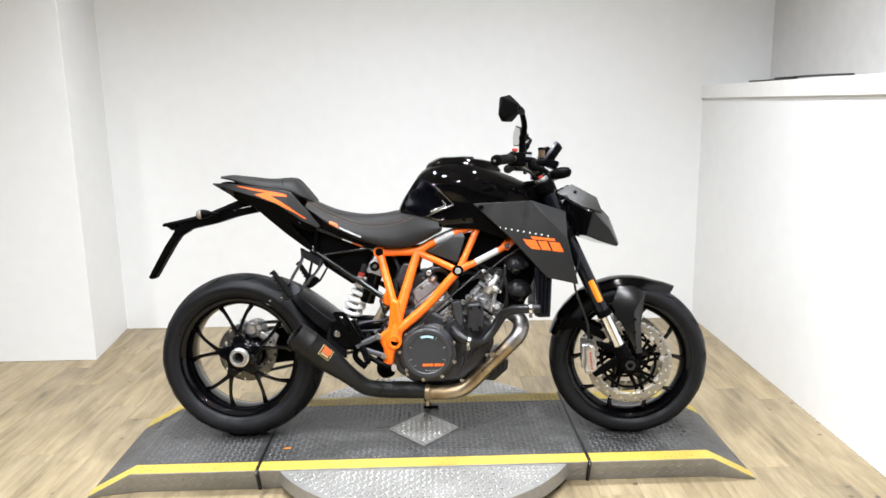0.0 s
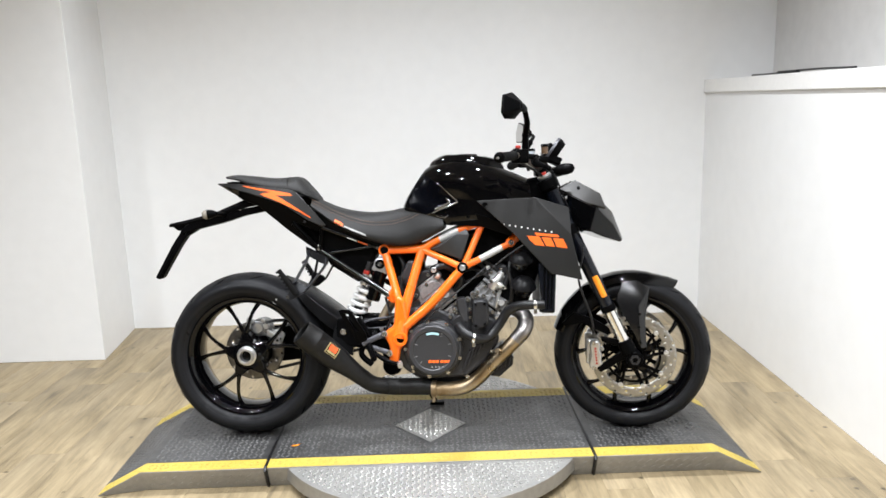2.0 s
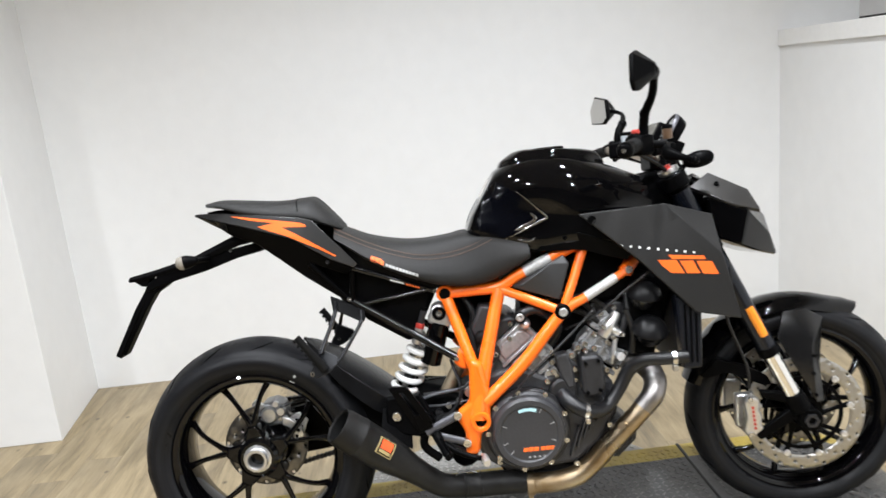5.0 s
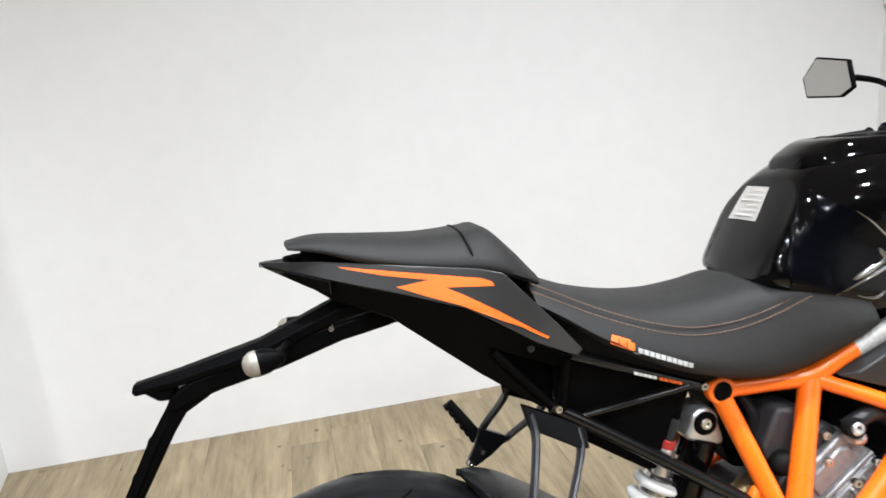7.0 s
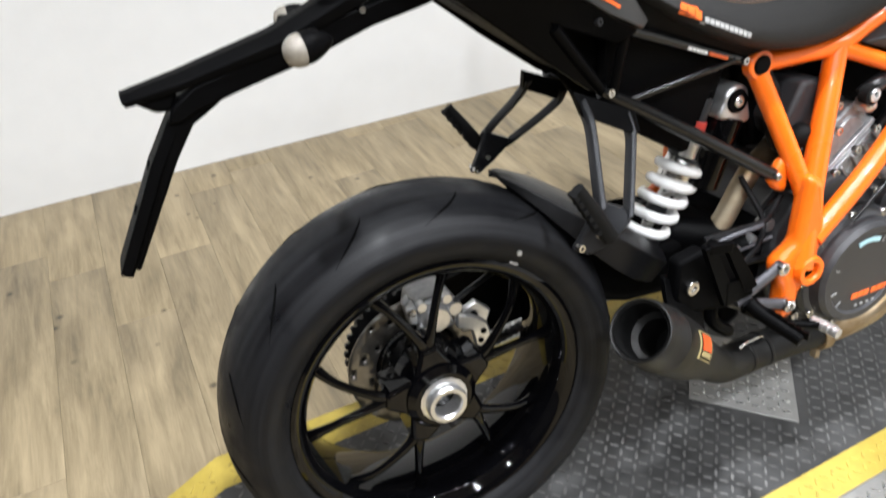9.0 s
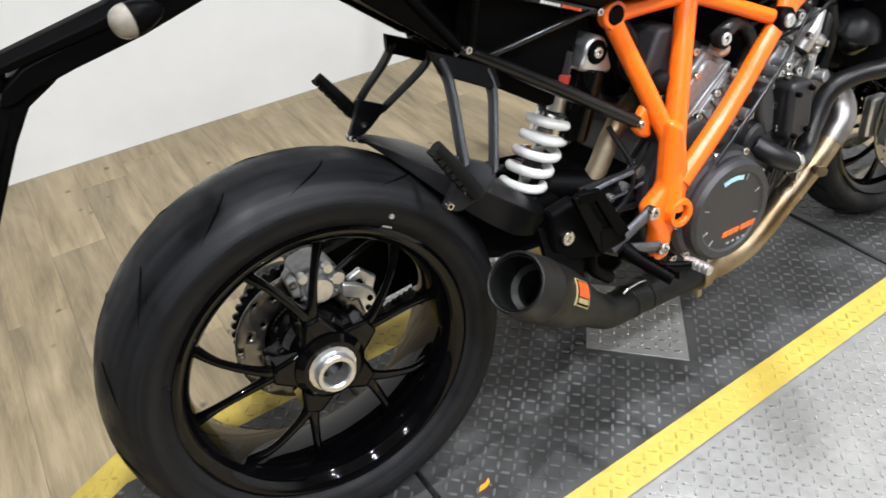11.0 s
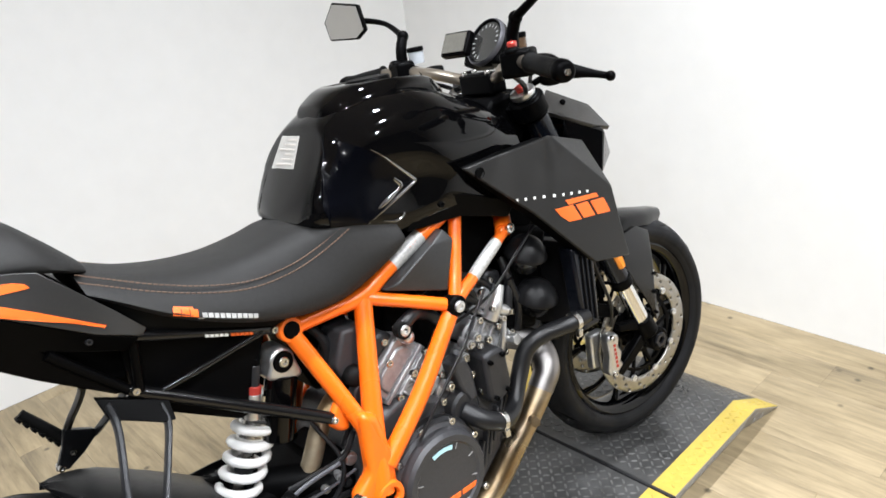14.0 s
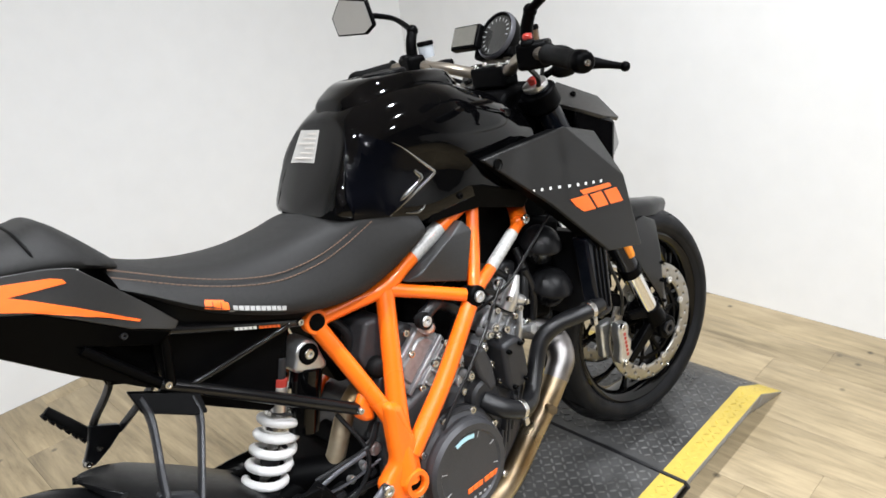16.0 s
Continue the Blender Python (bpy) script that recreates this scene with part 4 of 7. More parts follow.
for sign in (-1, 1):
    for name, pts, r in TRELLIS:
        bm = bmesh.new()
        tube(bm, [(x, sign * y, z) for x, y, z in pts], r, 16, 5)
        part(name, bm, ORANGE, frame_ob, sharp=60)
    bm = bmesh.new()
    prism(bm, [(0.598, 0.560), (0.632, 0.545), (0.645, 0.455), (0.640, 0.395), (0.612, 0.350), (0.605, 0.305), (0.568, 0.303), (0.572, 0.365), (0.556, 0.395), (0.552, 0.418), (0.590, 0.445)], sign * 0.142, sign * 0.176)
    part("pivot_plate", bm, ORANGE, frame_ob, bevel=0.013, segments=4)
    bm = bmesh.new()
    lathe(bm, [(0.0145, -sign * 0.02), (0.0145, sign * 0.016), (0.0165, sign * 0.019), (0.0245, sign * 0.019), (0.026, sign * 0.015), (0.026, -sign * 0.02)], (0.614, sign * 0.170, 0.394), 32)
    part("pivot_boss", bm, ORANGE, frame_ob)
    bm = bmesh.new()
    cyl(bm, (0.614, sign * 0.140, 0.394), (0.614, sign * 0.179, 0.394), 0.0143, n=24)
    part("pivot_bore", bm, HOLE, frame_ob)
    bm = bmesh.new()
    prism(bm, [(0.556, 0.548), (0.582, 0.584), (0.596, 0.565), (0.596, 0.520), (0.574, 0.525)], sign * 0.116, sign * 0.136)
    part("gusset", bm, ORANGE, frame_ob, bevel=0.009, segments=3)
    bm = bmesh.new()
    prism(bm, [(1.010, 0.724), (1.042, 0.740), (1.036, 0.760), (1.012, 0.750)], sign * 0.118, sign * 0.140)
    part("head_gusset", bm, ORANGE, frame_ob, bevel=0.006)
    bm = bmesh.new()
    lathe(bm, [(0.0225, 0.0), (0.0225, sign * 0.014), (0.0205, sign * 0.0165), (0.0001, sign * 0.0165), (0.0001, 0)], (0.552, sign * 0.082, 0.723), 28)
    part("plug_boss", bm, ORANGE, frame_ob)
    bm = bmesh.new()
    lathe(bm, [(0.0150, 0.0), (0.0150, sign * 0.018), (0.0125, sign * 0.020), (0.0001, sign * 0.020), (0.0001, 0)], (0.552, sign * 0.082, 0.723), 28)
    part("frame_plug", bm, PLASTIC, frame_ob, "black round frame plug")
    bm = bmesh.new()
    lathe(bm, [(0.0205, 0), (0.0205, sign * 0.018), (0.017, sign * 0.021), (0.0001, sign * 0.021), (0.0001, 0)], (0.851, sign * 0.150, 0.657), 28)
    boss = part("frame_boss", bm, PLASTIC, frame_ob)
    bolt(boss, (0.851, sign * 0.171, 0.657), 0.0115, (0, sign, 0), ALU)
    for a, b, r in (((0.766, 0.1064, 0.762), (0.838, 0.1102, 0.7925), 0.0159), ((0.916, 0.1458, 0.686), (1.000, 0.1355, 0.728), 0.0126)):
        bm = bmesh.new()
        cyl(bm, (a[0], sign * a[1], a[2]), (b[0], sign * b[1], b[2]), r, n=20)
        part("frame_decal", bm, FOIL, frame_ob, "worn silver-white wrap on the frame tube")
    for p in ((0.555, 0.174, 0.416), (0.573, 0.180, 0.343), (1.034, 0.142, 0.746)):
        bolt(frame_ob, (p[0], sign * p[1], p[2]), 0.0105, (0, sign, 0))
bm = bmesh.new()
tube(bm, [(1.12, 0, 0.86), (1.185, 0, 0.965)], 0.036, 20, 1)
for sign in (-1, 1):
    tube(bm, [(1.028, sign * 0.132, 0.742), (1.09, sign * 0.06, 0.80), (1.13, 0, 0.87)], 0.018, 12)
    tube(bm, [(0.9, sign * 0.112, 0.818), (1.02, sign * 0.08, 0.86), (1.14, 0, 0.90)], 0.018, 12)
part("head_tube", bm, ORANGE, frame_ob, "orange steering head")


def smooth_loft(halves, along=5, around=4):
    """A symmetrical body through half outlines (right side, top centre to bottom centre), smoothed both ways."""
    dense = [spline(h, around) for h in halves]
    cols = [spline([d[i] for d in dense], along) for i in range(len(dense[0]))]
    bm = bmesh.new()
    loft(bm, [mirrored([(c[k].x, c[k].y, c[k].z) for c in cols]) for k in range(len(cols[0]))])
    return bm


# fuel tank
TANK = [
    [(0.706, 0, 1.020), (0.705, -0.045, 1.016), (0.694, -0.068, 0.998), (0.672, -0.078, 0.965), (0.646, -0.080, 0.925), (0.628, -0.078, 0.885), (0.628, 0, 0.880)],
    [(0.722, 0, 1.038), (0.720, -0.055, 1.032), (0.708, -0.090, 1.010), (0.684, -0.104, 0.972), (0.658, -0.106, 0.925), (0.642, -0.104, 0.875), (0.642, 0, 0.870)],
    [(0.775, 0, 1.062), (0.775, -0.064, 1.056), (0.762, -0.112, 1.026), (0.742, -0.128, 0.980), (0.720, -0.122, 0.925), (0.705, -0.118, 0.850), (0.705, 0, 0.845)],
    [(0.850, 0, 1.070), (0.850, -0.070, 1.064), (0.847, -0.128, 1.030), (0.838, -0.146, 0.965), (0.826, -0.132, 0.905), (0.805, -0.126, 0.820), (0.805, 0, 0.815)],
    [(0.925, 0, 1.058), (0.925, -0.070, 1.053), (0.925, -0.132, 1.018), (0.922, -0.156, 0.950), (0.915, -0.152, 0.890), (0.905, -0.132, 0.822), (0.905, 0, 0.815)],
    [(1.020, 0, 1.022), (1.020, -0.060, 1.018), (1.020, -0.122, 0.985), (1.020, -0.152, 0.930), (1.015, -0.150, 0.870), (1.010, -0.135, 0.790), (1.010, 0, 0.790)],
    [(1.105, 0, 0.985), (1.105, -0.050, 0.982), (1.110, -0.095, 0.955), (1.110, -0.128, 0.912), (1.105, -0.135, 0.865), (1.100, -0.110, 0.800), (1.100, 0, 0.800)],
]
tank = part("fuel_tank", smooth_loft(TANK), GLOSS, bike, "gloss black fuel tank with raised cap surround", sharp=40)
tank_skin = surface_of(tank)
for sign in (-1, 1):
    way = (0, -sign, 0)
    laid("knee_panel", [(0.704, 1.012), (0.760, 0.972), (0.832, 0.903), (0.775, 0.879), (0.722, 0.857), (0.660, 0.868), (0.655, 0.905), (0.676, 0.965)], tank_skin, KNEE, tank, 0.003, way, "scuffed satin black knee panel", 4)
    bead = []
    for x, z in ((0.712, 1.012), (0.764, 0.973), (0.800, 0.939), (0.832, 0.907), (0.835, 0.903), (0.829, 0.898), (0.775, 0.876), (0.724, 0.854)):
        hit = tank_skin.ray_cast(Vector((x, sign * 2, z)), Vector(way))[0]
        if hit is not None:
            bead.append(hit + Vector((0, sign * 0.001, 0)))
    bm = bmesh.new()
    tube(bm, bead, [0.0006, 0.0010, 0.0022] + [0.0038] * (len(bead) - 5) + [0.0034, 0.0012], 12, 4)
    part("tank_crease", bm, GLINT, tank, "sharp gloss crease with strengthened highlight", sharp=80)
    # beads added where reflections brighten the tank side, below and inside the crease
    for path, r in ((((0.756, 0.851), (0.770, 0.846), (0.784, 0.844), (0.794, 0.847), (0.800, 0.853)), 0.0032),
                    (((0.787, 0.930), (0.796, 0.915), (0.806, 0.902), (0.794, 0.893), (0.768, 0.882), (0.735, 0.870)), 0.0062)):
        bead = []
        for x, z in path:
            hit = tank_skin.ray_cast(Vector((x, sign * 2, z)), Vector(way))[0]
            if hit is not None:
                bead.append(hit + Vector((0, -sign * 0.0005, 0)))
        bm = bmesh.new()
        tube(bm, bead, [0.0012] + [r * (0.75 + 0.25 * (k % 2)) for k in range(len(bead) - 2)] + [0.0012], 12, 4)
        part("highlight_bead", bm, GLINT, tank, "gloss bead added along the reflected highlights of the tank side", sharp=80)
    bm = bmesh.new()
    slab(bm, [(0.848, sign * 0.138, 0.872), (0.93, sign * 0.156, 0.850), (1.05, sign * 0.158, 0.800), (1.03, sign * 0.150, 0.772), (0.92, sign * 0.140, 0.808), (0.80, sign * 0.130, 0.815)],
         [(0, 1, 4, 5), (1, 2, 3, 4)], (0, -sign * 0.03, 0))
    edge_panel = part("tank_edge", bm, PLASTIC, tank, "", 0.003)
    bolt(edge_panel, (0.875, sign * 0.143, 0.845), 0.006, (0, sign, 0), PLASTIC)
bm = bmesh.new()
cover = [(0.726, 0.042), (0.757, 0.084), (0.86, 0.100), (0.965, 0.086), (1.02, 0.040)]
ring = [(x, -y) for x, y in cover] + [(x, y) for x, y in reversed(cover)]
lo = [bm.verts.new((x, y, 1.035 - 0.30 * max(0, x - 0.88) - 0.25 * max(0, 0.80 - x))) for x, y in ring]
hi = [bm.verts.new((0.87 + (x - 0.87) * (0.86 if x > 0.87 else 0.66), y * 0.78, 1.086 - 0.16 * max(0, x - 0.87) - 0.03 * max(0, 0.87 - x))) for x, y in ring]
mid = [bm.verts.new((0.87 + (q.co.x - 0.87) * 0.975, q.co.y * 0.96, q.co.z * 0.45 + p.co.z * 0.55)) for p, q in zip(hi, lo)]
ring_faces(bm, [lo, mid, hi])
cover = part("tank_cover", bm, GLOSS, tank, "raised gloss black filler surround", 0.014, segments=4, sharp=60)
bm = bmesh.new()
lathe(bm, [(0.0001, 0), (0.040, 0), (0.043, -0.003), (0.043, -0.010), (0.0001, -0.010)], n=32, closed=False)
cap = part("fuel_cap", bm, PLASTIC, cover, "black round fuel cap", 0.001)
cap.matrix_basis = pose(0.872, 0, 1.084, 90, 0, 0)
# warning label on the rear face of the tank
label = laid("warning_label", [(-0.008, 0.962), (0.066, 0.962), (0.060, 1.014), (-0.004, 1.014)], tank_skin, PAPER, tank, 0.0012, (1, 0, 0), "white warning label with grey print", 2, "yz")
for k in range(6):
    z = 0.968 + 0.0078 * k
    laid("print_line", [(0.000, z), (0.056 - 0.012 * (k % 3), z), (0.056 - 0.012 * (k % 3), z + 0.0026), (0.000, z + 0.0026)], tank_skin, PRINT, label, 0.002, (1, 0, 0), "", 0, "yz")

# rider's seat
RIDER = [
    [(0.272, 0, 0.926), (0.272, -0.045, 0.924), (0.274, -0.078, 0.913), (0.276, -0.096, 0.893), (0.280, 0, 0.885)],
    [(0.300, 0, 0.918), (0.300, -0.055, 0.915), (0.302, -0.094, 0.900), (0.305, -0.112, 0.875), (0.305, 0, 0.868)],
    [(0.360, 0, 0.893), (0.360, -0.066, 0.889), (0.362, -0.108, 0.870), (0.365, -0.127, 0.832), (0.365, 0, 0.825)],
    [(0.430, 0, 0.876), (0.430, -0.075, 0.870), (0.430, -0.115, 0.842), (0.430, -0.131, 0.797), (0.430, 0, 0.790)],
    [(0.500, 0, 0.869), (0.500, -0.080, 0.862), (0.500, -0.116, 0.823), (0.500, -0.128, 0.767), (0.500, 0, 0.762)],
    [(0.570, 0, 0.873), (0.570, -0.084, 0.866), (0.570, -0.115, 0.822), (0.575, -0.125, 0.748), (0.575, 0, 0.745)],
    [(0.625, 0, 0.882), (0.625, -0.090, 0.873), (0.630, -0.115, 0.834), (0.645, -0.125, 0.746), (0.645, 0, 0.744)],
    [(0.690, 0, 0.868), (0.690, -0.104, 0.866), (0.690, -0.122, 0.858), (0.705, -0.130, 0.764), (0.705, 0, 0.762)],
    [(0.762, 0, 0.851), (0.762, -0.116, 0.850), (0.762, -0.130, 0.843), (0.762, -0.136, 0.790), (0.762, 0, 0.788)],
    [(0.778, 0, 0.846), (0.778, -0.116, 0.845), (0.781, -0.131, 0.836), (0.783, -0.135, 0.800), (0.783, 0, 0.796)],
]
seat = part("rider_seat", smooth_loft(RIDER), SEAT, bike, "charcoal vinyl rider seat with orange double stitching", sharp=60)
for sign in (-1, 1):
    for off in (0.0, 0.011):
        line = spline([(h[2][0], sign * (-h[2][1] + 0.0006 - off * 0.3), h[2][2] + off) for h in RIDER[:8]], 9)
        bm = bmesh.new()
        for a, b in list(zip(line, line[1:]))[::1]:
            tube(bm, [a * 0.86 + b * 0.14, a * 0.14 + b * 0.86], 0.0011, 5, 1)
        tagged(part("stitching", bm, THREADO, seat, "double row of orange stitching"), kind="stuff")


seat_skin = surface_of(seat)


def print_row(target, parent, x, z, count, step, w, h, material, name, slope=-0.27, lean=0.25):
    """A row of slanted blocks of print on the right flank."""
    for k in range(count):
        x0, z0 = x + step * k, z + slope * step * k
        laid(name, [(x0, z0), (x0 + w, z0 + slope * w), (x0 + w + lean * h, z0 + slope * w + h), (x0 + lean * h, z0 + h)], target, material, parent, 0.0012, cuts=1)


print_row(seat_skin, seat, 0.368, 0.8335, 3, 0.0115, 0.0100, 0.0105, ORANGEDECAL, "orange_print_mark", -0.44)
print_row(seat_skin, seat, 0.372, 0.8435, 1, 0.03, 0.0260, 0.0026, ORANGEDECAL, "orange_print_bar", -0.44)
print_row(seat_skin, seat, 0.4065, 0.8160, 10, 0.0083, 0.0066, 0.0066, FOIL, "white_print_mark", -0.44)
print_row(seat_skin, seat, 0.4005, 0.8155, 1, 0.01, 0.0075, 0.0018, FOIL, "white_print_mark", -0.44)
bm = bmesh.new()
for sign in (-1, 1):
    slab(bm, [(0.285, sign * 0.088, 0.888), (0.36, sign * 0.112, 0.836), (0.50, sign * 0.112, 0.772), (0.56, sign * 0.108, 0.752), (0.53, sign * 0.090, 0.738), (0.40, sign * 0.098, 0.792), (0.31, sign * 0.092, 0.828)], [(0, 1, 5, 6), (1, 2, 4, 5), (2, 3, 4)], (0, -sign * 0.02, 0))
part("seat_base", bm, SEATSIDE, seat, "black plastic seat base")

# pillion seat
PILLION = [
    [(-0.072, 0, 1.022), (-0.072, -0.022, 1.021), (-0.070, -0.038, 1.018), (-0.066, -0.040, 1.012), (-0.064, 0, 1.011)],
    [(-0.030, 0, 1.027), (-0.030, -0.036, 1.024), (-0.028, -0.056, 1.014), (-0.020, -0.054, 1.003), (-0.020, 0, 1.002)],
    [(0.040, 0, 1.020), (0.040, -0.047, 1.016), (0.040, -0.074, 1.002), (0.040, -0.074, 0.984), (0.040, 0, 0.980)],
    [(0.120, 0, 1.011), (0.120, -0.055, 1.008), (0.120, -0.090, 0.989), (0.120, -0.090, 0.966), (0.120, 0, 0.96)],
    [(0.185, 0, 1.011), (0.185, -0.060, 1.008), (0.190, -0.098, 0.984), (0.195, -0.099, 0.954), (0.195, 0, 0.95)],
    [(0.217, 0, 1.012), (0.220, -0.056, 1.008), (0.230, -0.094, 0.976), (0.236, -0.097, 0.944), (0.236, 0, 0.94)],
    [(0.250, 0, 0.982), (0.253, -0.046, 0.978), (0.263, -0.076, 0.955), (0.268, -0.082, 0.930), (0.268, 0, 0.925)],
    [(0.290, 0, 0.936), (0.291, -0.025, 0.934), (0.293, -0.048, 0.928), (0.294, -0.050, 0.916), (0.294, 0, 0.912)],
]
pillion = part("pillion_seat", smooth_loft(PILLION), SEAT, bike, "charcoal vinyl pillion seat with a raised front", sharp=60)
bm = bmesh.new()
tube(bm, [(p.x, p.y, p.z) for p in spline([(0.193, -0.0993, 0.957), (0.188, -0.0985, 0.985), (0.184, -0.082, 1.0005), (0.182, -0.058, 1.0088), (0.182, -0.03, 1.0108), (0.182, 0.03, 1.0108), (0.182, 0.058, 1.0088), (0.184, 0.082, 1.0005), (0.188, 0.0985, 0.985), (0.193, 0.0993, 0.957)], 4)], 0.0022, 6, 1)
part("seam", bm, SEATSIDE, pillion, "dark sewn seam across the seat")
# black filler block that stands in for shade in the gap under the seat
bm = bmesh.new()
prism(bm, [(-0.052, 1.001), (0.0, 0.999), (0.05, 0.985), (0.05, 0.955), (0.0, 0.965), (-0.045, 0.984)], -0.033, 0.033)
part("seat_base", bm, HOLE, pillion)

# tail
tail = new("tail_unit")
tail.parent = bike
tail["label"] = "pointed charcoal and black tail with orange decals"
TAIL_TOP = [(-0.113, 0.004, 0.996), (-0.02, 0.056, 0.992), (0.10, 0.099, 0.977), (0.195, 0.119, 0.963), (0.225, 0.124, 0.954), (0.263, 0.129, 0.911), (0.290, 0.127, 0.880), (0.332, 0.118, 0.828)]
TAIL_LOW = [(-0.110, 0.005, 0.991), (-0.02, 0.063, 0.968), (0.09, 0.104, 0.937), (0.17, 0.124, 0.911), (0.205, 0.129, 0.889), (0.265, 0.132, 0.849), (0.30, 0.127, 0.832), (0.323, 0.119, 0.819)]
for sign in (-1, 1):
    def side(pts):
        return [(x, sign * y, z) for x, y, z in pts]
    rim = [(x, max(0.002, y - (0.022 if k < 5 else 0.008)), z - 0.005) for k, (x, y, z) in enumerate(TAIL_TOP)]
    bm = bmesh.new()
    slab(bm, side(rim + TAIL_TOP + TAIL_LOW), [(k, k + 1, k + 9, k + 8) for k in range(7)] + [(k + 8, k + 9, k + 17, k + 16) for k in range(7)], (0, -sign * 0.010, -0.003))
    upper = part("tail_panel", bm, TAILSKIN, tail, "charcoal satin tail side panel", 0.0025)
    skin = surface_of(upper)
    under = [(-0.090, 0.014, 0.986), (-0.02, 0.060, 0.966), (0.09, 0.101, 0.935), (0.17, 0.120, 0.909), (0.205, 0.125, 0.887), (0.265, 0.128, 0.847), (0.32, 0.115, 0.817),
             (-0.045, 0.030, 0.955), (-0.008, 0.045, 0.929), (0.066, 0.075, 0.902), (0.186, 0.085, 0.803), (0.272, 0.078, 0.737), (0.290, 0.076, 0.732), (0.204, 0.098, 0.842), (0.30, 0.098, 0.800)]
    bm = bmesh.new()
    slab(bm, side(under), [(0, 1, 8, 7), (1, 2, 9, 8), (2, 3, 10, 9), (3, 4, 13, 10), (4, 5, 13), (5, 6, 14, 13), (13, 12, 11, 10)], (0, -sign * 0.012, 0.0))
    part("tail_under_panel", bm, PLASTIC, tail, "black lower tail panel", 0.003)
    laid("tail_decal", [(0.001, 0.983), (0.10, 0.967), (0.195, 0.950), (0.208, 0.944), (0.211, 0.938), (0.144, 0.9425), (0.168, 0.930), (0.211, 0.9035), (0.281, 0.856), (0.278, 0.854), (0.215, 0.8925), (0.16, 0.917), (0.115, 0.934), (0.078, 0.949), (0.124, 0.955), (0.06, 0.967), (0.012, 0.979)],
         skin, ORANGEDECAL, upper, 0.0012, (0, -sign, 0), "angular orange decal", 3)
    bm = bmesh.new()
    slab(bm, side([(-0.108, 0.010, 0.9885), (-0.060, 0.041, 0.9765), (-0.012, 0.069, 0.9640), (-0.012, 0.058, 0.9420), (-0.044, 0.036, 0.9540)]), [(0, 1, 4), (1, 2, 3, 4)], (0, -sign * 0.008, 0.002))
    part("lamp_lens", bm, SMOKED, tail, "glossy smoked tail lamp lens under the tip", 0.0015)
    bolt(tail, (0.255, sign * 0.118, 0.840), 0.005, (0, sign, 0), CASTDARK)
bm = bmesh.new()
slab(bm, [(-0.095, -0.006, 0.990), (-0.095, 0.006, 0.990), (-0.02, 0.040, 0.986), (0.22, 0.095, 0.946), (0.22, -0.095, 0.946), (-0.02, -0.040, 0.986)], [(0, 1, 2, 5), (2, 3, 4, 5)], (0, 0, -0.008))
bridge = part("tail_bridge", bm, SHROUD, tail)
# flat black oval drawn in place of the shaded opening
bm = bmesh.new()
ring = [(-0.034 + 0.044 * math.cos(a), 0.036 * math.sin(a) * (1.15 if math.cos(a) > 0 else 0.70)) for a in (2 * math.pi * k / 24 for k in range(24))]
ring_faces(bm, [[bm.verts.new((x, y, 0.982)) for x, y in ring], [bm.verts.new((x, y, 0.9990 - 0.05 * max(0, x + 0.02))) for x, y in ring]])
part("recess_disc", bm, HOLE, bridge, "black disc standing in for the shaded opening behind the pillion seat")
bm = bmesh.new()
prism(bm, [(-0.075, 0.982), (0.02, 0.965), (0.24, 0.90), (0.31, 0.81), (0.30, 0.74), (0.26, 0.755), (0.06, 0.905), (-0.005, 0.935)], -0.045, 0.045)
part("tail_core", bm, MATTE, tail, "", 0.004)
bm = bmesh.new()
box(bm, (-0.038, 0, 0.958), (0.016, 0.026, 0.010), (0, -30, 0))
part("tail_lamp", bm, RED, tail, "small red tail lamp", 0.003)

# subframe and side panel
sub = new("subframe")
sub.parent = bike
sub["label"] = "black tubular rear subframe"
for sign in (-1, 1):
    for name, pts, r in (("upper_rail", [(0.308, 0.097, 0.819), (0.41, 0.093, 0.779), (0.528, 0.082, 0.732)], 0.0090),
                            ("lower_rail", [(0.290, 0.073, 0.733), (0.36, 0.087, 0.690), (0.45, 0.107, 0.632), (0.568, 0.128, 0.555)], 0.0110),
                            ("tail_rail", [(0.204, 0.096, 0.838), (0.245, 0.086, 0.788), (0.292, 0.074, 0.733)], 0.0085),
                            ("upright", [(0.314, 0.095, 0.815), (0.304, 0.080, 0.728)], 0.0075),
                            ("brace", [(0.312, 0.080, 0.711), (0.40, 0.088, 0.724), (0.505, 0.090, 0.738)], 0.0055)):
        bm = bmesh.new()
        tube(bm, [(x, sign * y, z) for x, y, z in pts], r, 10, 4)
        part(name, bm, PLASTIC if name in ("tail_rail", "upright") else TUBEBLACK, sub, sharp=60)
    for p in ((0.297, 0.084, 0.732), (0.567, 0.137, 0.555), (0.526, 0.089, 0.733)):
        bolt(sub, (p[0], sign * p[1], p[2]), 0.0065, (0, sign, 0))
    bm = bmesh.new()
    slab(bm, [(0.298, sign * 0.076, 0.822), (0.42, sign * 0.078, 0.772), (0.512, sign * 0.070, 0.733), (0.498, sign * 0.066, 0.68), (0.466, sign * 0.064, 0.602), (0.440, sign * 0.064, 0.600), (0.335, sign * 0.060, 0.668), (0.300, sign * 0.062, 0.722), (0.41, sign * 0.074, 0.70)],
         [(0, 1, 8, 7), (1, 2, 3, 8), (3, 4, 5, 8), (5, 6, 7, 8)], (0, -sign * 0.02, 0))
    part("side_cover", bm, MATTE, sub, "matte black side cover", 0.004)
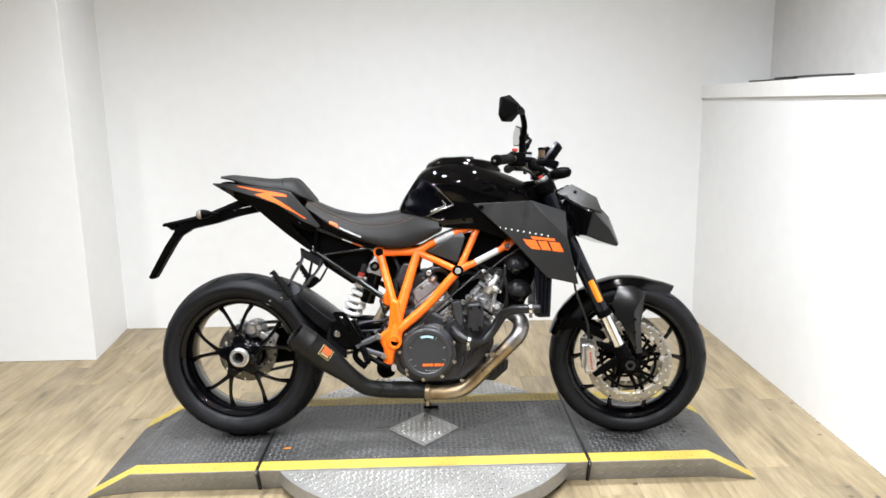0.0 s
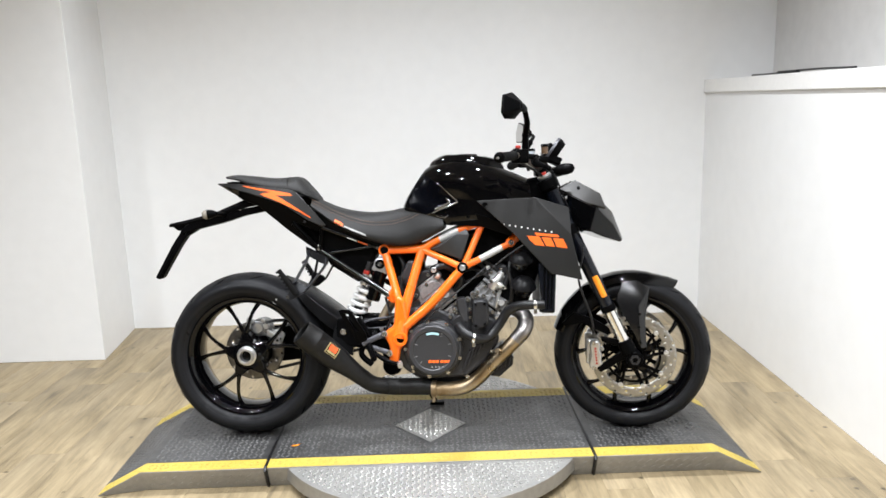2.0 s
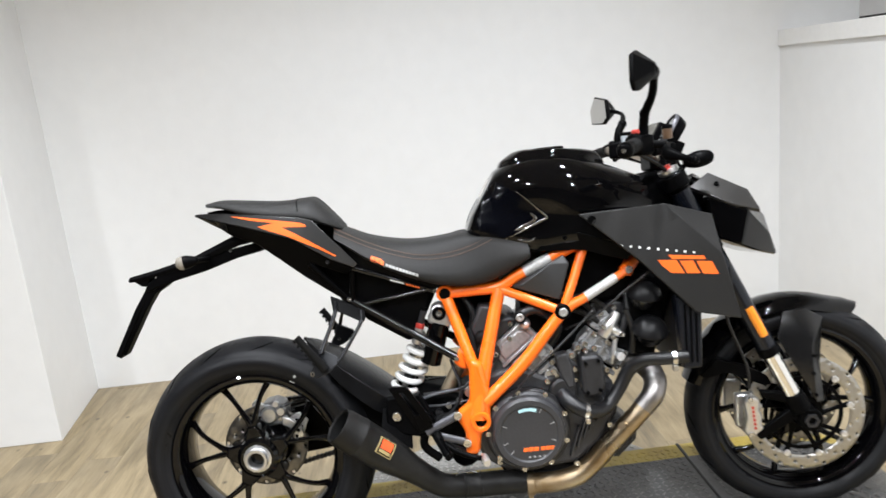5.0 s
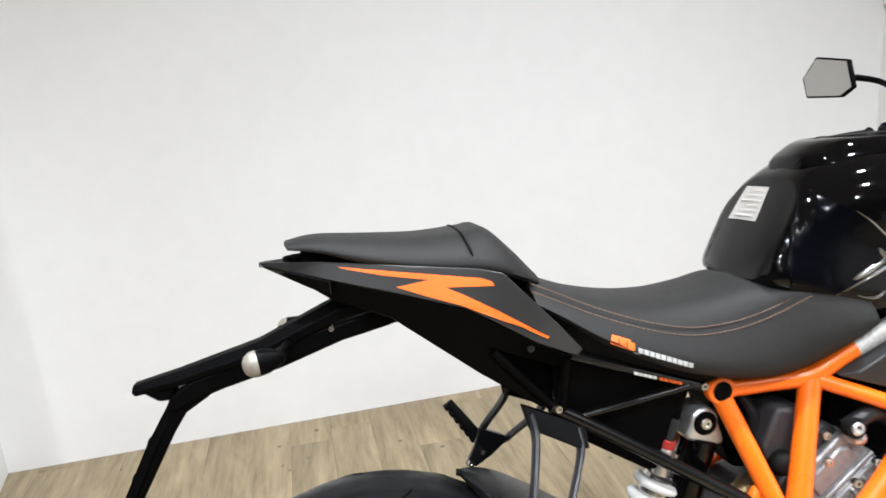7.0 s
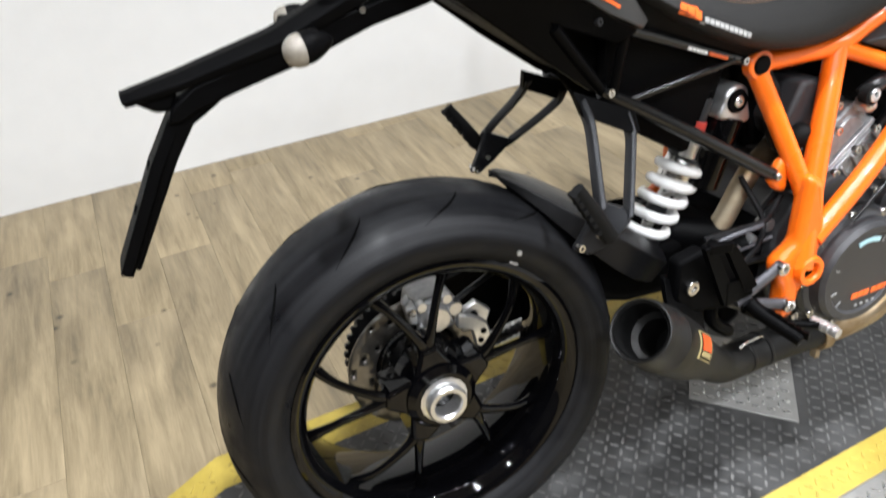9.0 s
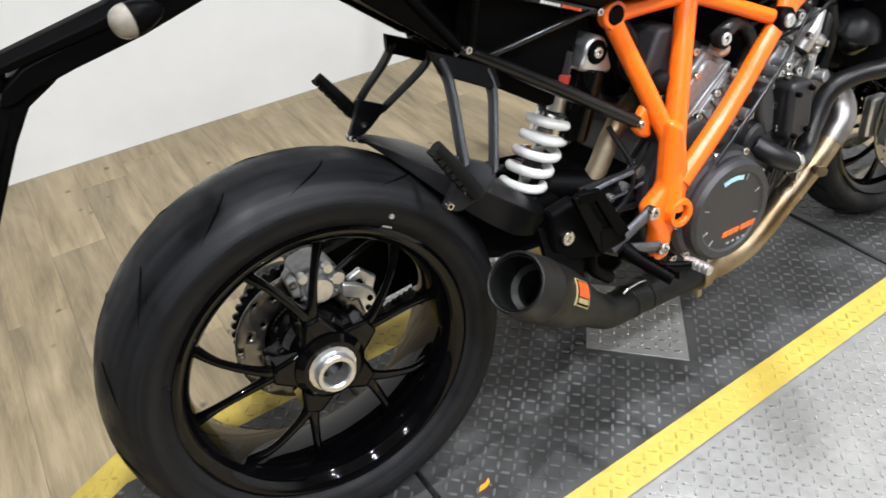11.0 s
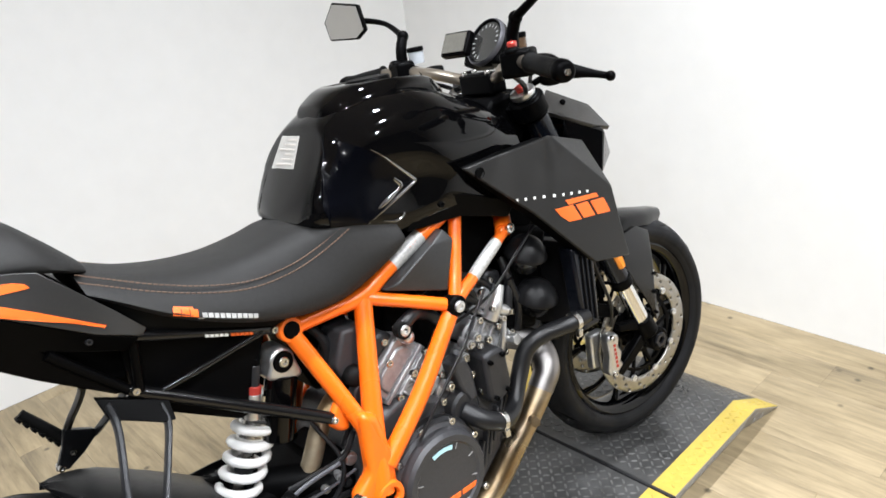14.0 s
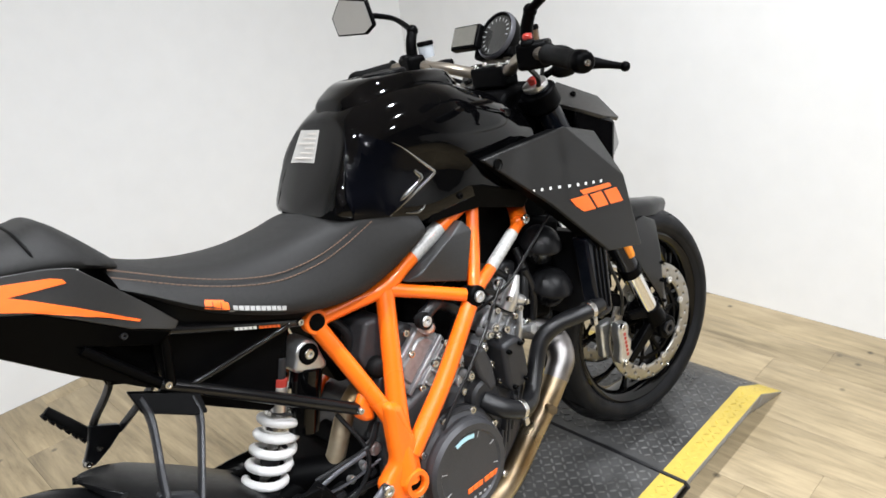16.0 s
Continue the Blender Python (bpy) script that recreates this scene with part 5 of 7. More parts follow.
for k in range(10):
    bm = bmesh.new()
    x = 0.412 + 0.0074 * k + (0.003 if k > 4 else 0)
    z = 0.7735 - 0.395 * (x - 0.41)
    prism(bm, [(x, z), (x + 0.0054, z - 0.0021), (x + 0.0061, z + 0.0022), (x + 0.0007, z + 0.0043)], -0.1033 + 0.075 * (x - 0.41), -0.094)
    part("rail_print", bm, ORANGEDECAL if k > 4 else WHITEDECAL, sub)
bm = bmesh.new()
box(bm, (0.43, 0, 0.72), (0.17, 0.11, 0.10), (0, 28, 0))
part("battery_box", bm, MATTE, sub, "", 0.01)

# number plate carrier
carrier = new("plate_carrier")
carrier.parent = bike
carrier["label"] = "black plastic number plate carrier without a plate"
bm = bmesh.new()
sections = []
for x, z, w, h in ((0.04, 0.936, 0.030, 0.030), (-0.008, 0.927, 0.032, 0.028), (-0.13, 0.878, 0.034, 0.020), (-0.25, 0.850, 0.029, 0.016), (-0.314, 0.838, 0.023, 0.012)):
    sections.append([(x, -w * 0.45, z + 0.002), (x, w * 0.45, z + 0.002), (x, w, z - h * 0.45), (x + 0.004, w * 0.9, z - h), (x + 0.004, -w * 0.9, z - h), (x, -w, z - h * 0.45)])
loft(bm, sections)
arm = part("carrier_arm", bm, MATTE, carrier, "black wedge-shaped carrier cover", 0.0015)
bm = bmesh.new()
prism(bm, [(0.110, 0.918), (0.055, 0.905), (-0.05, 0.886), (-0.15, 0.858), (-0.235, 0.836), (-0.262, 0.818), (-0.272, 0.798), (-0.255, 0.797), (-0.235, 0.806), (-0.183, 0.820), (-0.10, 0.838), (-0.007, 0.866), (0.058, 0.878), (0.110, 0.890)], -0.026, 0.026)
bracket = part("carrier_bracket", bm, PLASTIC, carrier, "black bent sheet bracket", 0.004)
for sign in (-1, 1):
    bolt(bracket, (-0.02, sign * 0.026, 0.888), 0.005, (0, sign, 0))
bm = bmesh.new()
slab(bm, [(-0.245, -0.018, 0.812), (-0.245, 0.018, 0.812), (-0.290, 0.024, 0.745), (-0.362, 0.026, 0.618), (-0.362, -0.026, 0.618), (-0.290, -0.024, 0.745)], [(0, 1, 2, 5), (2, 3, 4, 5)], (-0.014, 0, 0.008))
prism(bm, [(-0.222, 0.826), (-0.268, 0.806), (-0.288, 0.772), (-0.366, 0.634), (-0.352, 0.622), (-0.272, 0.752), (-0.244, 0.790), (-0.205, 0.812)], -0.020, 0.020)
prism(bm, [(-0.300, 0.842), (-0.314, 0.838), (-0.280, 0.812), (-0.262, 0.812), (-0.250, 0.836)], -0.018, 0.018)
holder = part("plate_holder", bm, MATTE, carrier, "narrow black plate holder", 0.004)
for x, z in ((-0.292, 0.742), (-0.322, 0.690)):
    bm = bmesh.new()
    cyl(bm, (x - 0.002, 0, z + 0.002), (x - 0.016, 0, z + 0.008), 0.008, 0.006, 14)
    part("holder_stud", bm, PLASTIC, holder)
for sign in (-1, 1):
    sig = new("rear_indicator")
    sig.parent = carrier
    sig["label"] = "small black indicator with smoked lens"
    c = Vector((-0.116, -0.120, 0.876)) if sign < 0 else Vector((-0.084, 0.084, 0.873))
    ax = Vector((1.0, -sign * 0.22, 0.10)).normalized()
    bm = bmesh.new()
    tube(bm, [(-0.085, sign * 0.024, 0.872), (-0.09, sign * 0.06, 0.874), (-0.10, c.y * 0.9, c.z)], [0.009, 0.007, 0.009], 10)
    part("stalk", bm, PLASTIC, sig)
    bm = bmesh.new()
    tube(bm, [c + ax * 0.034, c + ax * 0.027, c + ax * 0.009, c - ax * 0.006], [0.004, 0.010, 0.0170, 0.0180], 16, 4, 0.9)
    part("housing", bm, PLASTIC, sig, sharp=60)
    bm = bmesh.new()
    tube(bm, [c - ax * 0.004, c - ax * 0.013, c - ax * 0.021, c - ax * 0.024], [0.0186, 0.0172, 0.0115, 0.004], 16, 3, 0.9)
    part("lens", bm, LENS, sig, "smoked grey-brown lens", sharp=60)

# pillion footrest hangers
for sign in (-1, 1):
    h = new("footrest_hanger")
    h.parent = bike
    h["label"] = "satin black pillion footrest hanger"
    for pts in ([(0.256, 0.074, 0.728), (0.256, 0.096, 0.704), (0.246, 0.122, 0.674), (0.232, 0.152, 0.642), (0.221, 0.178, 0.612)], [(0.322, 0.084, 0.698), (0.322, 0.100, 0.672), (0.305, 0.124, 0.644), (0.284, 0.152, 0.615), (0.264, 0.178, 0.588)]):
        bm = bmesh.new()
        rings = []
        for x, y, z in spline(pts, 3):
            rings.append([bm.verts.new((x + dx, sign * (y + dy), z + dz)) for dx, dy, dz in ((-0.0062, 0.003, -0.0025), (-0.0035, 0.007, 0.001), (0.0042, 0.007, 0.0035), (0.0062, 0.004, 0.0025), (0.0053, -0.008, -0.0035), (-0.0053, -0.008, -0.007))])
        ring_faces(bm, rings)
        part("hanger_leg", bm, HANGER, h, "", 0.0015, sharp=30)
    bm = bmesh.new()
    slab(bm, [(0.216, sign * 0.168, 0.624), (0.262, sign * 0.174, 0.600), (0.266, sign * 0.184, 0.585), (0.238, sign * 0.186, 0.562), (0.205, sign * 0.178, 0.548), (0.184, sign * 0.170, 0.556), (0.205, sign * 0.174, 0.590)], [(0, 1, 2, 6), (2, 3, 6), (3, 4, 5, 6)], (0, -sign * 0.012, 0))
    part("hanger_foot", bm, HANGER, h, "", 0.003)
    bm = bmesh.new()
    slab(bm, [(0.244, sign * 0.074, 0.742), (0.336, sign * 0.090, 0.700), (0.333, sign * 0.108, 0.672), (0.314, sign * 0.106, 0.676), (0.268, sign * 0.094, 0.700), (0.250, sign * 0.092, 0.708)], [(0, 1, 2, 3), (0, 3, 4, 5)], (0, -sign * 0.012, 0))
    part("hanger_plate", bm, PLASTIC, h, "black plate under the rail", 0.002)
    bm = bmesh.new()
    tube(bm, [(0.229, sign * 0.188, 0.572), (0.200, sign * 0.196, 0.618), (0.169, sign * 0.203, 0.665)], [0.012, 0.011, 0.009], 10, 4, 0.8)
    peg = part("pillion_peg", bm, GRIP, h, "folded ribbed pillion footpeg")
    for j in range(6):
        f = j / 5
        bm = bmesh.new()
        box(bm, (0.212 - 0.040 * f - 0.008, sign * (0.192 + 0.011 * f), 0.592 + 0.064 * f), (0.008, 0.018, 0.006), (0, 62, 0))
        part("peg_rib", bm, GRIP, peg)
    bolt(h, (0.193, sign * 0.170, 0.560), 0.006, (0, sign, 0))
    bolt(h, (0.218, sign * 0.178, 0.576), 0.006, (0, sign, 0))
    if sign > 0:
        bolt(h, (0.193, 0.158, 0.560), 0.006, (0, -1, 0))
        bolt(h, (0.218, 0.164, 0.576), 0.006, (0, -1, 0))

# hugger over the rear tyre
HUG = [(0.146, 0.626, 0.150, 0.616, 0.008), (0.182, 0.610, 0.174, 0.592, 0.050), (0.240, 0.577, 0.218, 0.542, 0.094), (0.305, 0.532, 0.264, 0.490, 0.106), (0.385, 0.470, 0.332, 0.428, 0.104), (0.430, 0.430, 0.385, 0.395, 0.080)]
halves = []
for xt, zt, xb, zb, w in HUG:
    halves.append([(xt, 0, zt), (xt, -w * 0.6, zt - 0.004), (xt * 0.7 + xb * 0.3, -w * 0.97, zt * 0.7 + zb * 0.3), (xb, -w, zb), (xb + 0.004, -w * 0.94, zb + 0.004), (xt * 0.65 + xb * 0.35, -w * 0.85, zt * 0.65 + zb * 0.35), (xt - 0.004, 0, zt - 0.010)])
part("hugger", smooth_loft(halves, 2, 1), HUGGER, bike, "matte black hugger over the rear tyre", 0.002, sharp=24)

# rear shock
shock = new("rear_shock")
shock.parent = bike
shock["label"] = "rear shock with white coil spring"
S0, S1 = Vector((0.528, -0.045, 0.668)), Vector((0.405, -0.015, 0.440))


def on_shock(f):
    return S0 + (S1 - S0) * f


bm = bmesh.new()
dome = [(0.531 + 0.0235 * math.cos(a), 0.670 + 0.0235 * math.sin(a)) for a in (radians(q) for q in range(-10, 192, 15))]
prism(bm, dome + [(0.500, 0.656), (0.498, 0.646), (0.512, 0.640), (0.546, 0.628), (0.560, 0.630), (0.561, 0.638)], -0.078, -0.020)
eye = part("shock_head", bm, ALU, shock, "cast silver shock head", 0.006, segments=3)
bm = bmesh.new()
lathe(bm, [(0.009, -0.075), (0.009, -0.082), (0.017, -0.082), (0.019, -0.079), (0.019, -0.072), (0.009, -0.072)], (0.531, 0, 0.668), 24)
part("eye_ring", bm, PLASTIC, eye)
bolt(eye, (0.531, -0.078, 0.668), 0.0095)
RS0, RS1 = Vector((0.531, -0.056, 0.640)), Vector((0.494, -0.052, 0.528))
bm = bmesh.new()
cyl(bm, RS0, RS1, 0.0285, n=28)
part("reservoir", bm, GLOSS, shock, "gloss black shock reservoir", 0.003)
for f0, f1, r, m, name in ((0.30, 0.37, 0.0258, WHITEDECAL, "reservoir_print"), (0.38, 0.43, 0.0258, RED, "reservoir_print"), (0.90, 0.97, 0.0262, CASTDARK, "reservoir_band")):
    bm = bmesh.new()
    a0, a1, out = RS0.lerp(RS1, f0), RS0.lerp(RS1, f1), Vector((0, -1, 0))
    if m in (WHITEDECAL, RED):
        u = (RS1 - RS0).normalized().cross(out).normalized()
        rows = []
        for k in range(5):
            q = radians(-55 + 18 * k)
            n = math.cos(q) * out + math.sin(q) * u
            rows.append([bm.verts.new(p + n * w) for p, w in ((a0, r - 0.002), (a1, r - 0.002), (a1, r + 0.0006), (a0, r + 0.0006))])
        ring_faces(bm, rows)
    else:
        cyl(bm, a0, a1, r, n=24)
    part(name, bm, m, shock)
AD0, AD1 = Vector((0.489, -0.061, 0.678)), Vector((0.460, -0.056, 0.588))
for f0, f1, r, m, name in ((0.0, 0.40, 0.0095, CASTDARK, "adjuster"), (0.38, 0.53, 0.0130, RED, "adjuster_band"), (0.53, 1.0, 0.0128, ALU, "adjuster_end"), (-0.12, 0.02, 0.008, PLASTIC, "adjuster_knob")):
    bm = bmesh.new()
    cyl(bm, AD0.lerp(AD1, f0), AD0.lerp(AD1, f1), r, n=18)
    part(name, bm, m, shock, {"adjuster_end": "silver damping adjuster", "adjuster_band": "red anodised band"}.get(name, ""), 0.001)
bm = bmesh.new()
tube(bm, [on_shock(0.24), on_shock(0.30), on_shock(0.36), on_shock(0.42), on_shock(0.60), on_shock(0.62)], [0.020, 0.020, 0.022, 0.029, 0.028, 0.020], 24, 2)
tube(bm, [on_shock(0.5), on_shock(1.0)], 0.011, 16, 1)
part("damper", bm, STEEL, shock, "bright tapered damper tube", sharp=40)
bm = bmesh.new()
cyl(bm, on_shock(0.70), on_shock(0.80), 0.017, n=18)
part("bump_stop", bm, CASTDARK, shock, "", 0.003)
for f0, f1, r in ((0.395, 0.42, 0.030), (0.95, 0.985, 0.034)):
    bm = bmesh.new()
    cyl(bm, on_shock(f0), on_shock(f1), r, n=24)
    part("spring_collar", bm, CASTDARK, shock, bevel=0.002)
bm = bmesh.new()
u = (S1 - S0).normalized()
w = u.cross(Vector((0, 1, 0))).normalized()
v = u.cross(w)
tube(bm, [on_shock(0.43 + 0.51 * k / 76) + 0.0335 * (math.cos(2 * math.pi * 4.6 * k / 76) * w + math.sin(2 * math.pi * 4.6 * k / 76) * v) for k in range(77)], 0.0082, 12, 1)
part("coil_spring", bm, SPRING, shock, "white painted coil spring", sharp=80)

# ---- engine ----
engine = new("engine")
engine.parent = bike
engine["label"] = "grey and charcoal v-twin engine"
bm = bmesh.new()
prism(bm, [(0.600, 0.440), (0.640, 0.500), (0.72, 0.520), (0.80, 0.480), (0.88, 0.500), (0.975, 0.455), (0.985, 0.370), (0.93, 0.290), (0.86, 0.235), (0.68, 0.225), (0.615, 0.270), (0.590, 0.340)], -0.125, 0.125)
part("crankcase", bm, CLUTCH, engine, "charcoal crankcase", 0.014, segments=3)
bm = bmesh.new()
prism(bm, [(0.70, 0.232), (0.90, 0.258), (0.94, 0.30), (0.93, 0.235), (0.88, 0.20), (0.70, 0.195)], -0.09, 0.09)
part("sump", bm, CASTDARK, engine, "", 0.012)
bm = bmesh.new()
lathe(bm, [(0.0001, -0.176), (0.072, -0.176), (0.076, -0.180), (0.088, -0.180), (0.094, -0.172), (0.097, -0.155), (0.104, -0.150), (0.104, -0.110), (0.0001, -0.110)], (0.735, -0.012, 0.352), 56, False)
clutch = part("clutch_cover", bm, CLUTCH, engine, "round charcoal clutch cover", sharp=25)
for k in range(9):
    a = 2 * math.pi * k / 9 + 0.35
    bolt(clutch, (0.735 + 0.105 * math.cos(a), -0.160, 0.352 + 0.105 * math.sin(a)), 0.0075)
for k in range(3):
    a = radians(104 - 14 * k)
    bm = bmesh.new()
    pts = [(r, a + t) for r, t in ((0.060, -0.125), (0.060, 0.125), (0.068, 0.125), (0.068, -0.125))]
    prism(bm, [(0.735 + r * math.cos(t), 0.352 + r * math.sin(t)) for r, t in pts], -0.1895, -0.187)
    part("cover_print", bm, CYAN, clutch, "pale blue printed arc")
for k in range(6):
    a = radians((60, 20, -20, 160, 200, 225)[k])
    bm = bmesh.new()
    prism(bm, [(0.735 + r * math.cos(a + t), 0.352 + r * math.sin(a + t)) for r, t in ((0.060, -0.012), (0.060, 0.012), (0.072, 0.012), (0.072, -0.012))], -0.1892, -0.187)
    part("cover_tick", bm, GREYDECAL, clutch)
for k in range(6):
    bm = bmesh.new()
    x = 0.716 + 0.0135 * k + (0.004 if k > 2 else 0)
    prism(bm, [(x, 0.305), (x + 0.0118, 0.305), (x + 0.0138, 0.3145), (x + 0.002, 0.3145)], -0.1895, -0.187)
    part("cover_print", bm, ORANGEDECAL, clutch, "orange printed marks")
for k in range(5):
    bm = bmesh.new()
    prism(bm, [(0.728 + 0.013 * k, 0.287), (0.734 + 0.013 * k, 0.287), (0.734 + 0.013 * k, 0.291), (0.728 + 0.013 * k, 0.291)], -0.1892, -0.187)
    part("cover_tick", bm, GREYDECAL, clutch)
bm = bmesh.new()
lathe(bm, [(0.104, -0.115), (0.112, -0.128), (0.112, -0.142), (0.106, -0.150), (0.09, -0.150), (0.09, -0.115)], (0.735, -0.012, 0.352), 56)
part("cover_flange", bm, CASTDARK, clutch)


def cylinder_bank(name, base, tilt, label):
    """Barrel, gasket lines, head, cam box and cover of one cylinder, tilted in the bike's plane, with ribs, plugs and bolts."""
    bank = new(name)
    bank.parent = engine
    bank["label"] = label
    m = pose(base[0], 0, base[1], 0, tilt, 0)

    def put(bm):
        bmesh.ops.transform(bm, verts=bm.verts, matrix=m)
        return bm

    def block(piece, outline, half, material, text="", bevel=0.006):
        bm = bmesh.new()
        prism(bm, outline, -half, half)
        return part(piece, put(bm), material, bank, text, bevel)

    block("barrel", [(-0.058, 0.0), (0.058, 0.0), (0.060, 0.060), (0.060, 0.124), (-0.060, 0.124), (-0.060, 0.060)], 0.098, CAST, "cast grey barrel")
    block("gasket", [(-0.056, 0.122), (0.056, 0.122), (0.056, 0.131), (-0.056, 0.131)], 0.101, HOLE, "", 0.0)
    block("cylinder_head", [(-0.061, 0.129), (0.063, 0.129), (0.068, 0.146), (0.066, 0.186), (-0.060, 0.186), (-0.066, 0.150)], 0.112, CAST, "cast grey cylinder head", 0.005)
    block("gasket", [(-0.054, 0.184), (0.056, 0.184), (0.056, 0.192), (-0.054, 0.192)], 0.103, HOLE, "", 0.0)
    block("cam_box", [(-0.060, 0.190), (0.063, 0.190), (0.061, 0.238), (0.048, 0.254), (-0.046, 0.254), (-0.058, 0.238)], 0.109, CAST, "cast grey cam box", 0.005)
    block("cam_cover", [(-0.051, 0.252), (0.053, 0.252), (0.046, 0.280), (0.024, 0.292), (-0.022, 0.292), (-0.044, 0.280)], 0.099, CASTDARK, "dark cam cover", 0.008)
    for z in (0.030, 0.056, 0.082):
        bm = bmesh.new()
        box(bm, (0, -0.100, z), (0.118, 0.012, 0.007))
        part("barrel_fin", put(bm), CAST, bank, "", 0.002)
    for x in (-0.050, -0.026, 0.0, 0.026, 0.052):
        bm = bmesh.new()
        box(bm, (x, -0.114, 0.158), (0.0065, 0.014, 0.044))
        part("rib", put(bm), CAST, bank, "", 0.002)
    bm = bmesh.new()
    prism(bm, [(-0.046, 0.204), (0.048, 0.204), (0.046, 0.228), (0.030, 0.242), (-0.026, 0.242), (-0.044, 0.228)], -0.114, -0.100)
    part("cam_pad", put(bm), CAST, bank, "raised cast pad", 0.004)
    bm = bmesh.new()
    lathe(bm, [(0.0001, -0.014), (0.0095, -0.014), (0.0110, -0.017), (0.0140, -0.017), (0.015, -0.010), (0.015, 0.004)], (0.014, -0.105, 0.096), 20, False)
    part("core_plug", put(bm), ALU, bank, "round silver plug", 0.001)
    for a, b in (((-0.052, 0.134), (0.040, 0.182)), ((0.052, 0.136), (-0.030, 0.182))):
        bm = bmesh.new()
        tube(bm, [(a[0], -0.110, a[1]), (b[0], -0.110, b[1])], 0.0048, 8, 1)
        part("web", put(bm), CAST, bank)
    for z0, z1 in ((0.110, 0.122), (0.131, 0.140), (0.176, 0.184), (0.192, 0.200)):
        bm = bmesh.new()
        box(bm, (0.001, -0.104, (z0 + z1) / 2), (0.128, 0.024, z1 - z0))
        part("flange", put(bm), CAST, bank, "", 0.0025)
    bm = bmesh.new()
    cyl(bm, (0.036, -0.112, 0.160), (0.040, -0.146, 0.166), 0.0095, n=14)
    cyl(bm, (0.040, -0.144, 0.166), (0.041, -0.156, 0.168), 0.0125, n=6)
    part("sensor", put(bm), ALU, bank, "small silver sensor plug", 0.001)
    for p in ((-0.054, -0.116, 0.116), (-0.020, -0.116, 0.116), (0.040, -0.116, 0.116), (0.058, -0.116, 0.136), (-0.056, -0.116, 0.136), (-0.040, -0.116, 0.180), (0.012, -0.116, 0.180), (0.058, -0.116, 0.180),
              (-0.054, -0.112, 0.234), (0.002, -0.112, 0.240), (0.056, -0.112, 0.232), (-0.030, -0.100, 0.266), (0.030, -0.100, 0.266), (-0.040, -0.104, 0.070), (0.048, -0.104, 0.068)):
        bolt(bank, m @ Vector(p), 0.0075)
    return bank


cylinder_bank("rear_cylinder", (0.858, 0.398), -38, "grey cast rear cylinder")
cylinder_bank("front_cylinder", (0.860, 0.412), 37, "grey cast front cylinder")
# coolant pipe over the rear head, thermostat and hoses at the front head
bm = bmesh.new()
tube(bm, [(0.738, -0.126, 0.644), (0.752, -0.130, 0.656), (0.782, -0.126, 0.662), (0.818, -0.114, 0.642), (0.843, -0.108, 0.612), (0.836, -0.104, 0.585), (0.820, -0.100, 0.560)], [0.015, 0.0135, 0.0125, 0.0125, 0.0125, 0.0125, 0.012], 14)
arch = part("breather_hose", bm, HOSE, engine, "thick black hose arched over the rear head", sharp=80)
bm = bmesh.new()
lathe(bm, [(0.0095, 0.0), (0.0165, 0.0), (0.0165, -0.016), (0.0095, -0.016)], (0.742, -0.126, 0.648), 20)
part("hose_sleeve", bm, GRIP, arch)
bolt(arch, (0.742, -0.140, 0.648), 0.0108, material=ALU)
bm = bmesh.new()
tube(bm, [(0.756, -0.108, 0.628), (0.756, -0.122, 0.625), (0.756, -0.132, 0.623), (0.756, -0.136, 0.622)], [0.0145, 0.0140, 0.0100, 0.003], 16, 3)
part("head_plug", bm, ALU, engine, "rounded silver plug", sharp=60)
bm = bmesh.new()
tube(bm, [(0.960, -0.120, 0.575), (0.974, -0.126, 0.598), (0.988, -0.124, 0.618), (0.998, -0.122, 0.634)], [0.018, 0.0165, 0.0135, 0.0115], 16)
tube(bm, [(0.974, -0.124, 0.596), (0.990, -0.130, 0.585), (1.004, -0.130, 0.576)], [0.013, 0.0115, 0.0105], 14)
thermo = part("thermostat", bm, ALU, engine, "cast silver thermostat housing", sharp=60)
for x, z in ((0.958, 0.600), (0.982, 0.570), (0.964, 0.560)):
    bolt(thermo, (x, -0.136, z), 0.0065)
bm = bmesh.new()
cyl(bm, (1.003, -0.130, 0.570), (1.006, -0.130, 0.581), 0.0135, n=18)
part("hose_clamp", bm, STEEL, thermo, "bright steel hose clamp", 0.001)
bm = bmesh.new()
tube(bm, [(1.005, -0.130, 0.578), (1.016, -0.127, 0.610), (1.028, -0.120, 0.642), (1.030, -0.105, 0.680)], 0.0095, 12)
part("thin_hose", bm, HOSE, engine, "thin black hose")
bm = bmesh.new()
tube(bm, [(0.974, -0.126, 0.500), (0.980, -0.130, 0.530), (0.990, -0.128, 0.566)], 0.0068, 10)
part("bleed_pipe", bm, ALU, engine, "thin silver pipe")
bm = bmesh.new()
tube(bm, [(0.935, -0.152, 0.655), (0.890, -0.160, 0.616), (0.845, -0.172, 0.580), (0.800, -0.176, 0.543), (0.752, -0.178, 0.502), (0.700, -0.176, 0.452)], 0.0032, 8)
part("wiring_cable", bm, HOSE, engine, "thin black cable under the frame tube")
for x, z in ((0.887, 0.552), (0.845, 0.531), (0.868, 0.533), (0.818, 0.495), (0.905, 0.560)):
    bm = bmesh.new()
    cyl(bm, (x, -0.108, z), (x, -0.138, z), 0.0098, n=14)
    boss = part("bolt_boss", bm, CAST, engine)
    bolt(boss, (x, -0.138, z), 0.0078)
